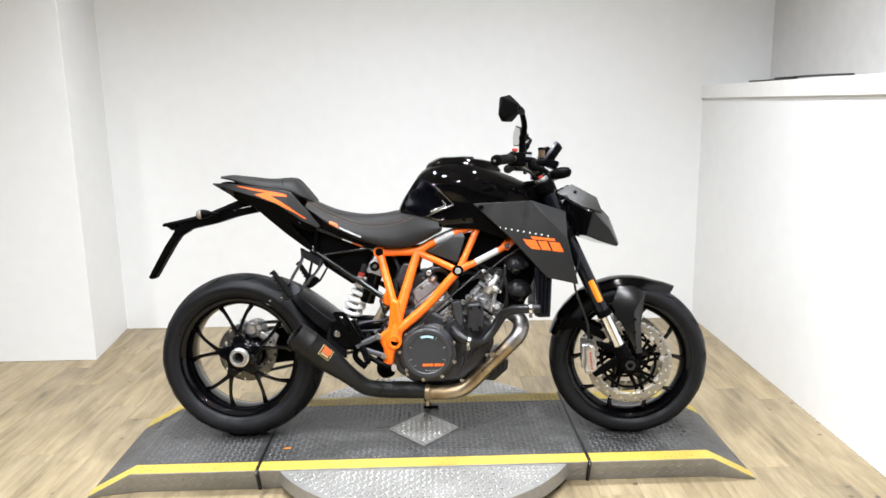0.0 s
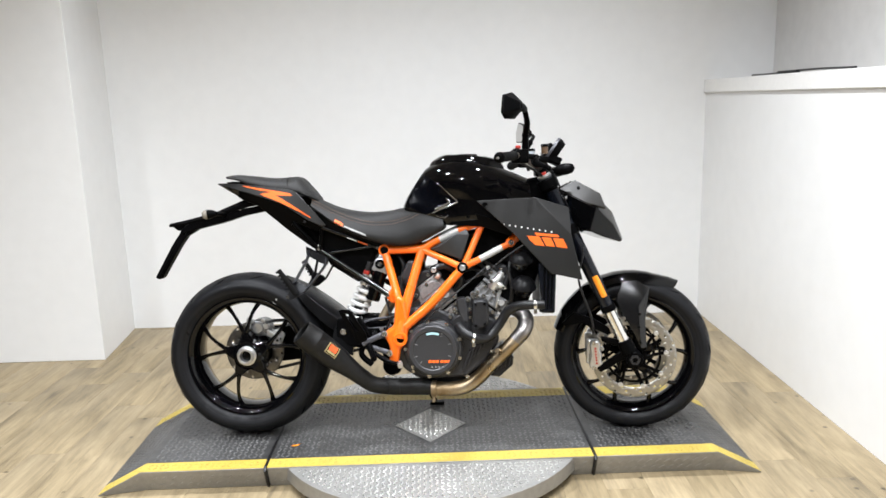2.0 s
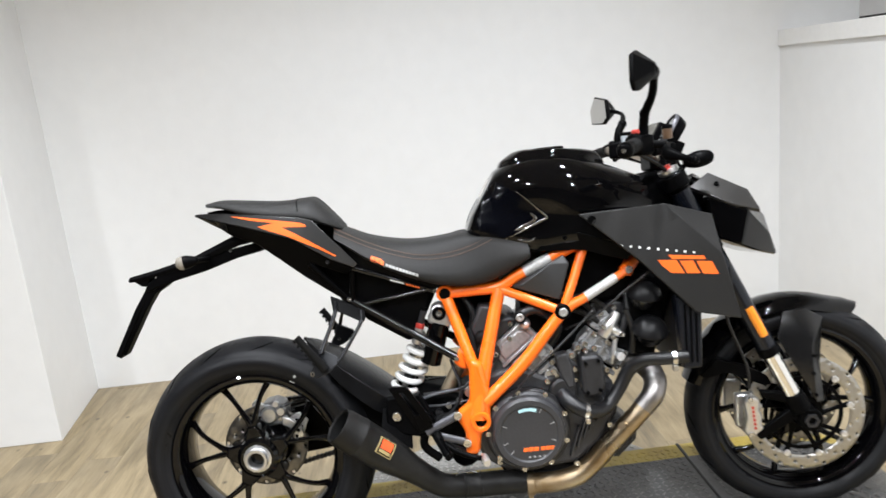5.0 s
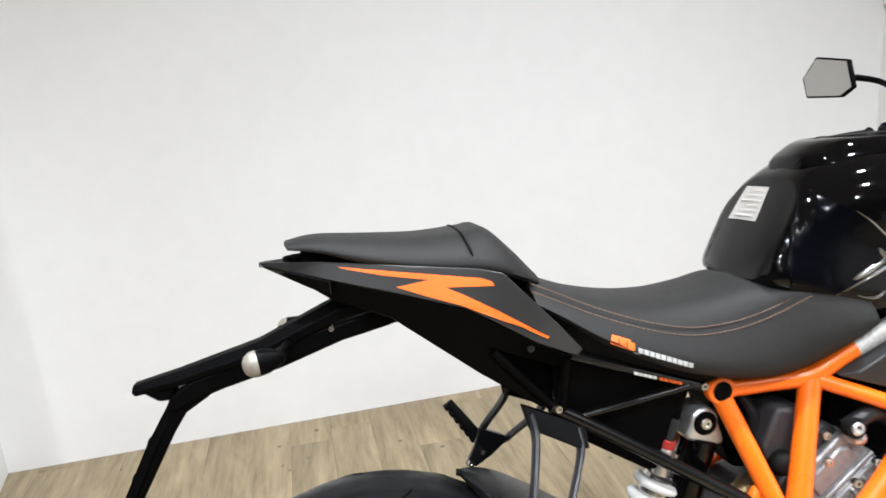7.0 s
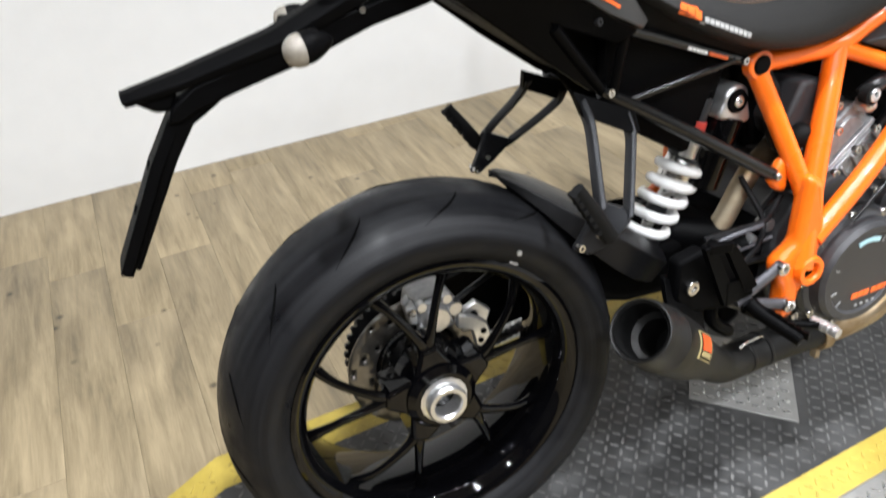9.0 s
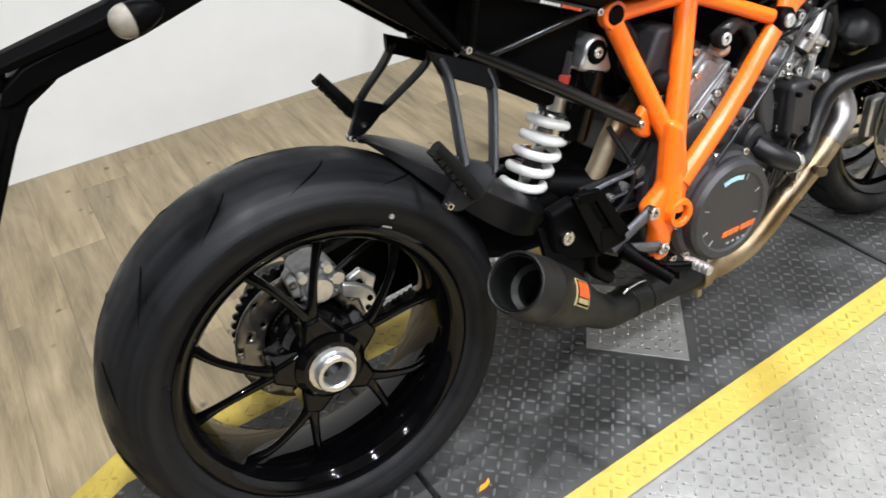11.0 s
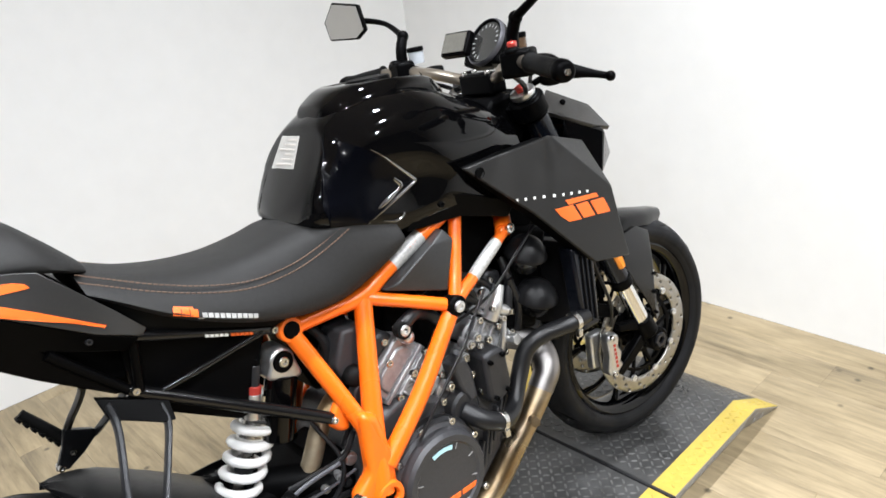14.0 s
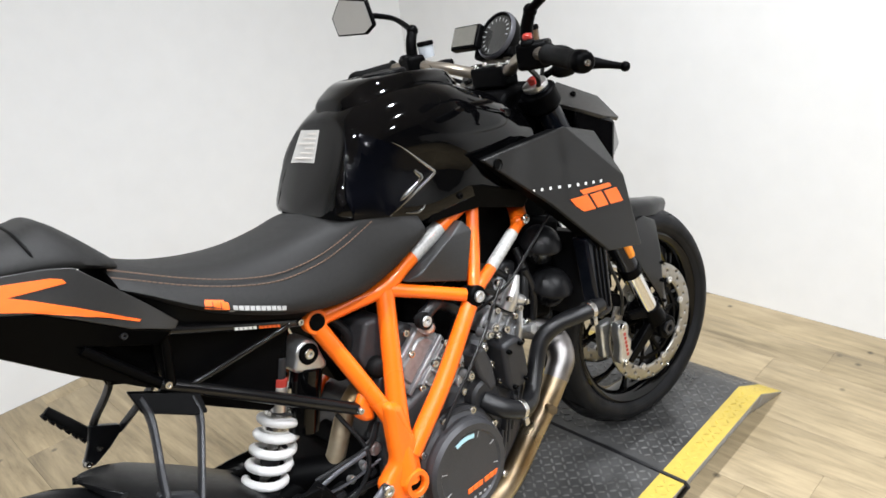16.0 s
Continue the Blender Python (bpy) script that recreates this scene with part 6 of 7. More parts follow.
# ribbed sump behind the header
bm = bmesh.new()
prism(bm, [(0.90, 0.232), (0.985, 0.222), (1.036, 0.268), (1.040, 0.300), (1.000, 0.335), (0.94, 0.300)], -0.080, 0.080)
ribbed = part("oil_cooler", bm, CASTDARK, engine, "black ribbed cooler behind the header", 0.005)
for k in range(7):
    bm = bmesh.new()
    p, q = Vector((0.925 + 0.016 * k, -0.084, 0.236 + 0.005 * k)), Vector((0.945 + 0.014 * k, -0.084, 0.292 + 0.004 * k))
    tube(bm, [p, q], 0.0028, 6, 1)
    part("cooler_rib", bm, CLUTCH, ribbed)
# throttle bodies and airbox between the cylinders
bm = bmesh.new()
prism(bm, [(0.775, 0.49), (0.90, 0.49), (0.945, 0.60), (0.94, 0.665), (0.755, 0.69), (0.745, 0.60)], -0.070, 0.075)
part("throttle_body", bm, MATTE, engine, "black intake between the cylinders", 0.012)
bm = bmesh.new()
prism(bm, [(0.70, 0.735), (0.95, 0.805), (1.045, 0.795), (1.085, 0.755), (1.07, 0.665), (0.975, 0.655), (0.86, 0.645), (0.76, 0.680)], -0.085, 0.085)
part("airbox", bm, MATTE, engine, "black airbox", 0.015)
# added black block that closes the view through to the bright wall
bm = bmesh.new()
prism(bm, [(1.005, 0.785), (1.060, 0.840), (1.095, 0.885), (1.150, 0.915), (1.172, 0.860), (1.175, 0.720), (1.10, 0.665)], -0.085, 0.085)
part("airbox_filler", bm, MATTE, engine, "black filler block added ahead of the airbox", 0.012)
for sign in (-1, 1):
    bm = bmesh.new()
    slab(bm, [(0.730, sign * 0.120, 0.727), (0.852, sign * 0.118, 0.792), (0.867, sign * 0.146, 0.800), (0.878, sign * 0.157, 0.780), (0.848, sign * 0.150, 0.686), (0.830, sign * 0.153, 0.783), (0.754, sign * 0.134, 0.733)],
         [(0, 1, 5, 6), (1, 2, 5), (2, 3, 5), (3, 4, 5), (4, 6, 5), (4, 0, 6)], (0, -sign * 0.03, 0))
    part("airbox_panel", bm, PANEL, engine, "charcoal triangular infill panel", 0.003)
for x, z in ((0.905, 0.585), (0.93, 0.62), (0.88, 0.63)):
    bm = bmesh.new()
    tube(bm, [(x - 0.06, -0.09, z + 0.05), (x - 0.01, -0.10, z + 0.06), (x + 0.05, -0.105, z + 0.02), (x + 0.07, -0.10, z - 0.03)], 0.008, 10)
    part("engine_hose", bm, HOSE, engine)
bm = bmesh.new()
prism(bm, [(0.622, 0.590), (0.612, 0.620), (0.642, 0.682), (0.688, 0.676), (0.690, 0.650), (0.662, 0.586), (0.645, 0.572)], -0.098, -0.02)
coil = part("coil_pack", bm, CLUTCH, engine, "dark grey angular coil pack", 0.008, segments=3)
bm = bmesh.new()
tube(bm, [(0.640, -0.092, 0.596), (0.642, -0.112, 0.594), (0.642, -0.120, 0.593)], [0.020, 0.019, 0.012], 18, 3)
part("coil_boot", bm, GRIP, coil, "round black rubber boot", sharp=60)
bm = bmesh.new()
prism(bm, [(0.560, 0.715), (0.690, 0.715), (0.700, 0.640), (0.640, 0.555), (0.600, 0.560), (0.578, 0.630)], -0.030, 0.060)
part("electrics_tray", bm, MATTE, engine, "black electrics tray behind the frame", 0.01)
bm = bmesh.new()
tube(bm, [(0.600, -0.050, 0.705), (0.622, -0.062, 0.660), (0.618, -0.060, 0.610), (0.640, -0.058, 0.560)], 0.009, 10)
part("wiring_loom", bm, HOSE, engine, "black wiring loom")
bm = bmesh.new()
cyl(bm, (0.655, -0.09, 0.555), (0.655, -0.115, 0.555), 0.03, n=24)
part("round_cover", bm, CASTDARK, engine, "", 0.004)
# water pump, oil filter housing and coolant hose
bm = bmesh.new()
prism(bm, [(0.824, 0.540), (0.856, 0.545), (0.868, 0.510), (0.872, 0.452), (0.850, 0.446), (0.832, 0.49)], -0.152, -0.11)
part("bracket_cover", bm, CLUTCH, engine, "grey bracket beside the pump cover", 0.006)
bm = bmesh.new()
prism(bm, [(0.886, 0.534), (0.930, 0.538), (0.945, 0.524), (0.947, 0.450), (0.930, 0.428), (0.895, 0.424), (0.885, 0.440)], -0.172, -0.10)
filt = part("pump_cover", bm, CASTDARK, engine, "black boxy pump cover", 0.010, segments=3)
for x, z in ((0.930, 0.522), (0.897, 0.440), (0.930, 0.444), (0.897, 0.518)):
    bolt(filt, (x, -0.174, z), 0.005, material=PLASTIC)
bm = bmesh.new()
lathe(bm, [(0.0001, -0.150), (0.030, -0.150), (0.036, -0.145), (0.038, -0.11), (0.0001, -0.11)], (0.838, 0, 0.440), 28, False)
pump = part("water_pump", bm, CASTDARK, engine, "", sharp=30)
for k in range(5):
    a = 2 * math.pi * k / 5 + 0.6
    bolt(pump, (0.838 + 0.044 * math.cos(a), -0.128, 0.440 + 0.044 * math.sin(a)), 0.0065)
bm = bmesh.new()
tube(bm, [(0.832, -0.145, 0.436), (0.852, -0.174, 0.416), (0.885, -0.187, 0.398), (0.920, -0.180, 0.391), (0.950, -0.164, 0.400), (0.985, -0.152, 0.441), (1.014, -0.153, 0.486), (1.050, -0.174, 0.511), (1.105, -0.203, 0.519), (1.150, -0.208, 0.521)], [0.019, 0.020, 0.0185, 0.0175, 0.0175, 0.0180, 0.0185, 0.0175, 0.017, 0.017], 16)
hose = part("coolant_hose", bm, HOSE, engine, "black rubber coolant hose", sharp=80)
for a, b in (((0.882, -0.1867, 0.3985), (0.893, -0.1863, 0.3958)), ((1.110, -0.2035, 0.5195), (1.122, -0.2045, 0.520))):
    bm = bmesh.new()
    cyl(bm, a, b, 0.0205, n=24)
    box(bm, (a[0] + 0.005, a[1] - 0.010, a[2] - 0.024), (0.012, 0.012, 0.016))
    part("hose_clamp", bm, STEEL, hose, "bright steel hose clamp", 0.001)
for x, y, z in ((0.890, 0.142, 0.452), (0.905, 0.142, 0.543), (0.928, 0.142, 0.547), (0.872, 0.142, 0.497), (0.80, 0.13, 0.468), (0.955, 0.13, 0.335), (0.945, 0.13, 0.265), (0.905, 0.13, 0.245), (0.86, 0.13, 0.238), (0.96, 0.13, 0.40), (0.655, 0.13, 0.262)):
    bolt(engine, (x, -y, z), 0.0078)
# cooling fins on the front of the crankcase
for k in range(6):
    bm = bmesh.new()
    box(bm, (0.860 + 0.018 * k, -0.131, 0.300 + 0.020 * k), (0.006, 0.016, 0.085 - 0.004 * k), (0, 20, 0))
    part("crankcase_fin", bm, CLUTCH, engine, "", 0.002)
# a pair of domed horns behind the shroud
UPRIGHT = Vector((0, -1, 0)).rotation_difference(Vector((0.10, -0.34, 0.93))).to_matrix().to_4x4()
for c, r in (((1.078, -0.142, 0.586), 0.047), ((1.070, -0.140, 0.684), 0.045)):
    bm = bmesh.new()
    lathe(bm, [(0.0001, -0.034), (r * 0.30, -0.032), (r * 0.62, -0.025), (r * 0.88, -0.012), (r, 0.0), (r * 1.03, 0.003), (r * 1.03, 0.007), (r * 0.90, 0.009)], n=36, closed=False)
    horn = part("horn", bm, HUGGER, engine, "domed black horn with a pressed rim", sharp=40)
    horn.matrix_basis = Matrix.Translation(c) @ UPRIGHT
    bm = bmesh.new()
    lathe(bm, [(r * 0.90, 0.008), (r * 0.84, 0.020), (r * 0.60, 0.040), (0.0001, 0.044)], n=28, closed=False)
    part("horn_body", bm, TUBEBLACK, horn, sharp=40)
bm = bmesh.new()
box(bm, (1.075, 0, 0.62), (0.11, 0.24, 0.22), (0, 20, 0))
part("electrics_box", bm, MATTE, engine, "", 0.012)

# radiator
bm = bmesh.new()
box(bm, (1.158, 0, 0.580), (0.030, 0.36, 0.19), (0, 6, 0))
rad = part("radiator", bm, RADFIN, bike, "black radiator", 0.003)
for sign in (-1, 1):
    bm = bmesh.new()
    prism(bm, [(1.128, 0.675), (1.195, 0.675), (1.186, 0.488), (1.138, 0.488)], sign * 0.172, sign * 0.212)
    part("side_tank", bm, FORKBLUE, rad, "blue-black radiator side tank", 0.006)
    for k in range(3):
        bm = bmesh.new()
        tube(bm, [(1.150 + 0.014 * k, sign * 0.213, 0.655), (1.147 + 0.013 * k, sign * 0.213, 0.505)], 0.0028, 6, 1)
        part("tank_rib", bm, PLASTIC, rad)

# exhaust
exhaust = new("exhaust")
exhaust.parent = bike
exhaust["label"] = "short black side exhaust with heat-tinted header"
bm = bmesh.new()
tube(bm, [(0.730, -0.120, 0.190), (0.80, -0.120, 0.188), (0.858, -0.122, 0.200), (0.905, -0.127, 0.234), (0.955, -0.136, 0.288), (1.012, -0.144, 0.345), (1.046, -0.1455, 0.380)], [0.028, 0.027, 0.0275, 0.027, 0.0265, 0.0265, 0.0265], 20)
header = part("header_pipe", bm, HEADER, exhaust, "bent stainless header with straw-brown heat tint", sharp=80)
bm = bmesh.new()
tube(bm, [(1.044, -0.1455, 0.378), (1.074, -0.142, 0.412), (1.086, -0.116, 0.450), (1.060, -0.082, 0.480), (1.00, -0.05, 0.497)], [0.0275, 0.0295, 0.030, 0.028, 0.026], 20)
part("header_bend", bm, BEND, exhaust, "bright stainless bend with blue-brown tint", sharp=80)
bm = bmesh.new()
for k in range(3):
    p = Vector((1.043, -0.1455, 0.377)) + Vector((0.0022, 0, 0.0024)) * k
    cyl(bm, p, p + Vector((0.0016, 0, 0.0017)), 0.0284, n=24)
part("weld_bead", bm, BEND, header, "raised weld bead")
bm = bmesh.new()
cyl(bm, (0.990, -0.160, 0.338), (0.978, -0.183, 0.346), 0.009, n=12)
cyl(bm, (0.978, -0.183, 0.346), (0.974, -0.190, 0.348), 0.011, n=6)
part("lambda_boss", bm, HEADER, header, "small stainless boss and plug")
bm = bmesh.new()
cyl(bm, (0.742, -0.126, 0.192), (0.722, -0.125, 0.192), 0.032, n=28)
box(bm, (0.73, -0.128, 0.155), (0.012, 0.014, 0.03))
part("pipe_clamp", bm, HEADER, exhaust, "brown heat-stained pipe clamp", 0.002)
bm = bmesh.new()
tube(bm, [(0.725, -0.121, 0.197), (0.65, -0.118, 0.199), (0.57, -0.119, 0.200), (0.50, -0.132, 0.213), (0.455, -0.148, 0.248)], [0.031, 0.0325, 0.0315, 0.031, 0.032], 22)
link = part("link_pipe", bm, EXHAUST, exhaust, "matte black link pipe", sharp=80)
for a, b, r in (((0.604, -0.118, 0.2000), (0.598, -0.118, 0.2000), 0.0335), ((0.560, -0.120, 0.2012), (0.552, -0.121, 0.2022), 0.0330)):
    bm = bmesh.new()
    cyl(bm, a, b, r, n=28)
    part("pipe_joint", bm, EXHAUST, link, "raised joint band", 0.001)
bm = bmesh.new()
tube(bm, [(0.590, -0.128, 0.238), (0.575, -0.131, 0.243), (0.548, -0.134, 0.243), (0.535, -0.134, 0.236)], 0.003, 8)
part("spring_clip", bm, STEEL, link, "thin steel retaining spring")
M0, M1 = Vector((0.462, -0.146, 0.241)), Vector((0.252, -0.226, 0.436))


def on_muffler(f):
    return M0 + (M1 - M0) * f


LONG = (M1 - M0).length
SILENCER = Matrix.Translation(M0) @ Vector((0, 1, 0)).rotation_difference(M1 - M0).to_matrix().to_4x4()
bm = bmesh.new()
lathe(bm, [(0.032, 0.0), (0.0325, 0.02), (0.0345, 0.05), (0.0395, 0.085), (0.0450, 0.120), (0.0490, 0.155), (0.0502, 0.185), (0.0505, LONG * 0.78), (0.0515, LONG * 0.785), (0.0515, LONG * 0.80), (0.0505, LONG * 0.805), (0.0490, LONG * 0.94),
           (0.0465, LONG * 0.995), (0.0445, LONG), (0.0425, LONG * 0.995), (0.0410, LONG * 0.97), (0.040, LONG * 0.80), (0.030, LONG * 0.78), (0.029, LONG * 0.55), (0.027, 0.0)], n=48)
bmesh.ops.transform(bm, verts=bm.verts, matrix=SILENCER)
muffler = part("muffler", bm, EXHAUST, exhaust, "conical matte black silencer", sharp=40)
bm = bmesh.new()
lathe(bm, [(0.0001, LONG * 0.56), (0.0288, LONG * 0.56), (0.0288, LONG * 0.55)], n=24, closed=False)
bmesh.ops.transform(bm, verts=bm.verts, matrix=SILENCER)
part("outlet_baffle", bm, BOREBLACK, muffler, "black outlet baffle")
# maker's plate on the silencer
axis = (M1 - M0).normalized()
outv = (Vector((-0.05, -1, 0.10)) - axis * Vector((-0.05, -1, 0.10)).dot(axis)).normalized()
across = axis.cross(outv)


def on_shell(f, q, lift):
    """A point on the silencer's flank: f along it, q metres round it, lifted off it."""
    a = q / 0.0505 + 0.55
    return on_muffler(f) + (0.0502 + lift) * (math.cos(a) * outv + math.sin(a) * across)


def shell_patch(f0, f1, q0, q1, lift, material, name, label=""):
    bm = bmesh.new()
    rows = []
    for k in range(5):
        q = q0 + (q1 - q0) * k / 4
        rows.append([bm.verts.new(on_shell(f, q, h)) for f, h in ((f0, -0.002), (f1, -0.002), (f1, lift), (f0, lift))])
    ring_faces(bm, rows)
    return part(name, bm, material, muffler, label)


PALE = mat("dull_gold_print", (0.34, 0.27, 0.12), 0.45)
PLATEORANGE = mat("orange_red_print", (0.72, 0.085, 0.015), 0.4)
shell_patch(0.50, 0.66, -0.021, 0.021, 0.0016, PALE, "plate_border", "pale bordered black and orange plate")
shell_patch(0.512, 0.648, -0.0188, 0.0188, 0.0022, PLASTIC, "plate_field")
shell_patch(0.525, 0.635, -0.0060, 0.0165, 0.0028, PLATEORANGE, "plate_mark")
shell_patch(0.525, 0.635, -0.0155, -0.008, 0.0028, PALE, "plate_print")
bm = bmesh.new()
lathe(bm, [(0.0405, LONG * 0.985), (0.0392, LONG * 0.985), (0.0388, LONG * 0.80), (0.0400, LONG * 0.80)], n=40)
bmesh.ops.transform(bm, verts=bm.verts, matrix=SILENCER)
part("outlet_liner", bm, BOREBLACK, muffler, "black inside of the outlet")
bm = bmesh.new()
slab(bm, [(0.36, -0.14, 0.44), (0.43, -0.14, 0.42), (0.43, -0.16, 0.33), (0.35, -0.175, 0.37)], [(0, 1, 2, 3)], (0, 0.012, 0))
part("muffler_bracket", bm, MATTE, exhaust, "black silencer bracket", 0.003)

# rider's right footrest and brake pedal
rest = new("footrest_assembly")
rest.parent = bike
rest["label"] = "black rider footrest bracket with brake pedal"
bm = bmesh.new()
slab(bm, [(0.385, -0.196, 0.508), (0.402, -0.199, 0.510), (0.472, -0.182, 0.382), (0.452, -0.176, 0.374)], [(0, 1, 2, 3)], (0, 0.012, 0))
slab(bm, [(0.416, -0.202, 0.508), (0.434, -0.204, 0.507), (0.490, -0.200, 0.415), (0.474, -0.194, 0.404)], [(0, 1, 2, 3)], (0, 0.012, 0))
slab(bm, [(0.392, -0.197, 0.512), (0.432, -0.204, 0.511), (0.430, -0.203, 0.494), (0.394, -0.197, 0.496)], [(0, 1, 2, 3)], (0, 0.011, 0))
slab(bm, [(0.440, -0.188, 0.430), (0.482, -0.196, 0.432), (0.490, -0.192, 0.395), (0.452, -0.178, 0.376)], [(0, 1, 2, 3)], (0, 0.011, 0))
heel = part("heel_guard", bm, PLASTIC, rest, "black slotted heel guard", 0.003)
bm = bmesh.new()
prism(bm, [(0.372, 0.470), (0.420, 0.480), (0.470, 0.420), (0.50, 0.385), (0.47, 0.355), (0.40, 0.372), (0.368, 0.405)], -0.158, -0.130)
carrier_plate = part("footrest_carrier", bm, MATTE, rest, "black footrest carrier plate", 0.006)
bolt(carrier_plate, (0.396, -0.160, 0.422), 0.0125)
for name, a, b, r in (("upper_arm", (0.470, 0.178, 0.378), (0.555, 0.176, 0.416), 0.011), ("lower_arm", (0.495, 0.176, 0.368), (0.573, 0.182, 0.343), 0.010)):
    bm = bmesh.new()
    tube(bm, [(a[0], -a[1], a[2]), (b[0], -b[1], b[2])], r, 10, 1, 0.6)
    part(name, bm, ARM, rest, "grey cast footrest arm", sharp=60)
for p in ((0.555, 0.183, 0.416), (0.573, 0.188, 0.343)):
    bolt(rest, (p[0], -p[1], p[2]), 0.0115)
bm = bmesh.new()
tube(bm, [(0.495, -0.18, 0.372), (0.505, -0.205, 0.358), (0.525, -0.262, 0.338)], [0.013, 0.012, 0.011], 12)
footpeg = part("footpeg", bm, PLASTIC, rest, "ribbed black footpeg", 0.001)
for j in range(6):
    f = j / 5
    bm = bmesh.new()
    box(bm, (0.506 + 0.020 * f, -0.207 - 0.052 * f, 0.366 - 0.018 * f), (0.024, 0.005, 0.012), (0, 0, -70))
    part("peg_rib", bm, PLASTIC, footpeg)
bm = bmesh.new()
tube(bm, [(0.500, -0.168, 0.352), (0.545, -0.185, 0.322), (0.590, -0.205, 0.310), (0.612, -0.222, 0.311)], [0.009, 0.008, 0.007, 0.007], 10)
pedal = part("brake_pedal", bm, PLASTIC, rest, "black brake pedal")
bm = bmesh.new()
cyl(bm, (0.612, -0.205, 0.311), (0.618, -0.252, 0.309), 0.0085, n=14)
for k in range(4):
    cyl(bm, (0.6132 + 0.0012 * k, -0.214 - 0.009 * k, 0.3107), (0.6138 + 0.0012 * k, -0.219 - 0.009 * k, 0.3105), 0.0098, n=14)
part("pedal_tip", bm, ALU, pedal, "silver knurled pedal tip")
bm = bmesh.new()
tube(bm, [(0.47, -0.13, 0.375), (0.46, -0.14, 0.33), (0.50, -0.14, 0.29)], 0.012, 10)
box(bm, (0.465, -0.14, 0.43), (0.03, 0.03, 0.09), (0, -25, 0))
part("master_cylinder", bm, PLASTIC, rest, "", 0.004)
for pts, r, m in (([(0.44, -0.11, 0.44), (0.50, -0.12, 0.46), (0.56, -0.13, 0.47)], 0.004, ARM), ([(0.42, -0.12, 0.40), (0.50, -0.13, 0.34), (0.57, -0.13, 0.30)], 0.005, HOSE), ([(0.45, -0.10, 0.37), (0.53, -0.12, 0.40), (0.57, -0.12, 0.46), (0.55, -0.08, 0.54)], 0.0045, HOSE)):
    bm = bmesh.new()
    tube(bm, pts, r, 8)
    part("linkage", bm, m, rest)
bm = bmesh.new()
prism(bm, [(0.530, 0.345), (0.585, 0.320), (0.605, 0.240), (0.560, 0.222), (0.528, 0.245)], -0.070, 0.075)
part("exhaust_chamber", bm, MATTE, exhaust, "matte black exhaust chamber under the swingarm", 0.025, segments=3)
bm = bmesh.new()
tube(bm, [(0.503, -0.052, 0.392), (0.513, -0.059, 0.418), (0.540, -0.064, 0.463), (0.567, -0.064, 0.508), (0.600, -0.056, 0.536), (0.650, -0.042, 0.556)], 0.0180, 16)
part("rear_header", bm, HEADER, exhaust, "rear cylinder header in brown-tinted stainless", sharp=80)

# dark swingarm pivot block and small fittings behind the frame
bm = bmesh.new()
prism(bm, [(0.455, 0.412), (0.500, 0.416), (0.552, 0.438), (0.606, 0.452), (0.606, 0.345), (0.552, 0.318), (0.482, 0.345), (0.440, 0.398)], -0.098, 0.085)
pivot_block = part("pivot_block", bm, MATTE, bike, "black swingarm pivot block", 0.012, segments=3)
for x, y, z, r, d, m in ((0.592, -0.098, 0.452, 0.013, 0.016, ALU), (0.564, -0.098, 0.430, 0.009, 0.014, CAST), (0.534, -0.098, 0.420, 0.008, 0.012, ALU), (0.506, -0.098, 0.402, 0.011, 0.010, CASTDARK), (0.576, -0.098, 0.410, 0.010, 0.012, CASTDARK), (0.548, -0.098, 0.392, 0.014, 0.010, CASTDARK)):
    bm = bmesh.new()
    lathe(bm, [(0.0001, -d), (r * 0.55, -d), (r * 0.62, -d + 0.003), (r * 0.95, -d + 0.003), (r, 0.0), (r, 0.006)], (x, y, z), 14, False)
    part("fitting", bm, m, pivot_block, "bright metal fitting" if m is ALU else "")
for pts, r, m in (([(0.470, -0.100, 0.455), (0.520, -0.112, 0.462), (0.575, -0.118, 0.470), (0.610, -0.110, 0.500)], 0.0055, HOSE),
                  ([(0.455, -0.102, 0.425), (0.520, -0.118, 0.428), (0.590, -0.122, 0.436)], 0.0028, ARM),
                  ([(0.480, -0.100, 0.380), (0.530, -0.115, 0.400), (0.590, -0.118, 0.395)], 0.0060, HOSE),
                  ([(0.598, -0.085, 0.470), (0.612, -0.105, 0.520), (0.618, -0.100, 0.570), (0.606, -0.080, 0.620)], 0.0065, HOSE)):
    bm = bmesh.new()
    tube(bm, pts, r, 8)
    part("control_line", bm, m, pivot_block)

# side stand on the left
bm = bmesh.new()
tube(bm, [(0.62, 0.13, 0.26), (0.66, 0.17, 0.17), (0.715, 0.225, 0.043)], [0.014, 0.011, 0.010], 10)
box(bm, (0.722, 0.232, 0.036), (0.06, 0.035, 0.012))
part("side_stand", bm, PLASTIC, bike, "black side stand, folded out", 0.002)

# ---- front ----


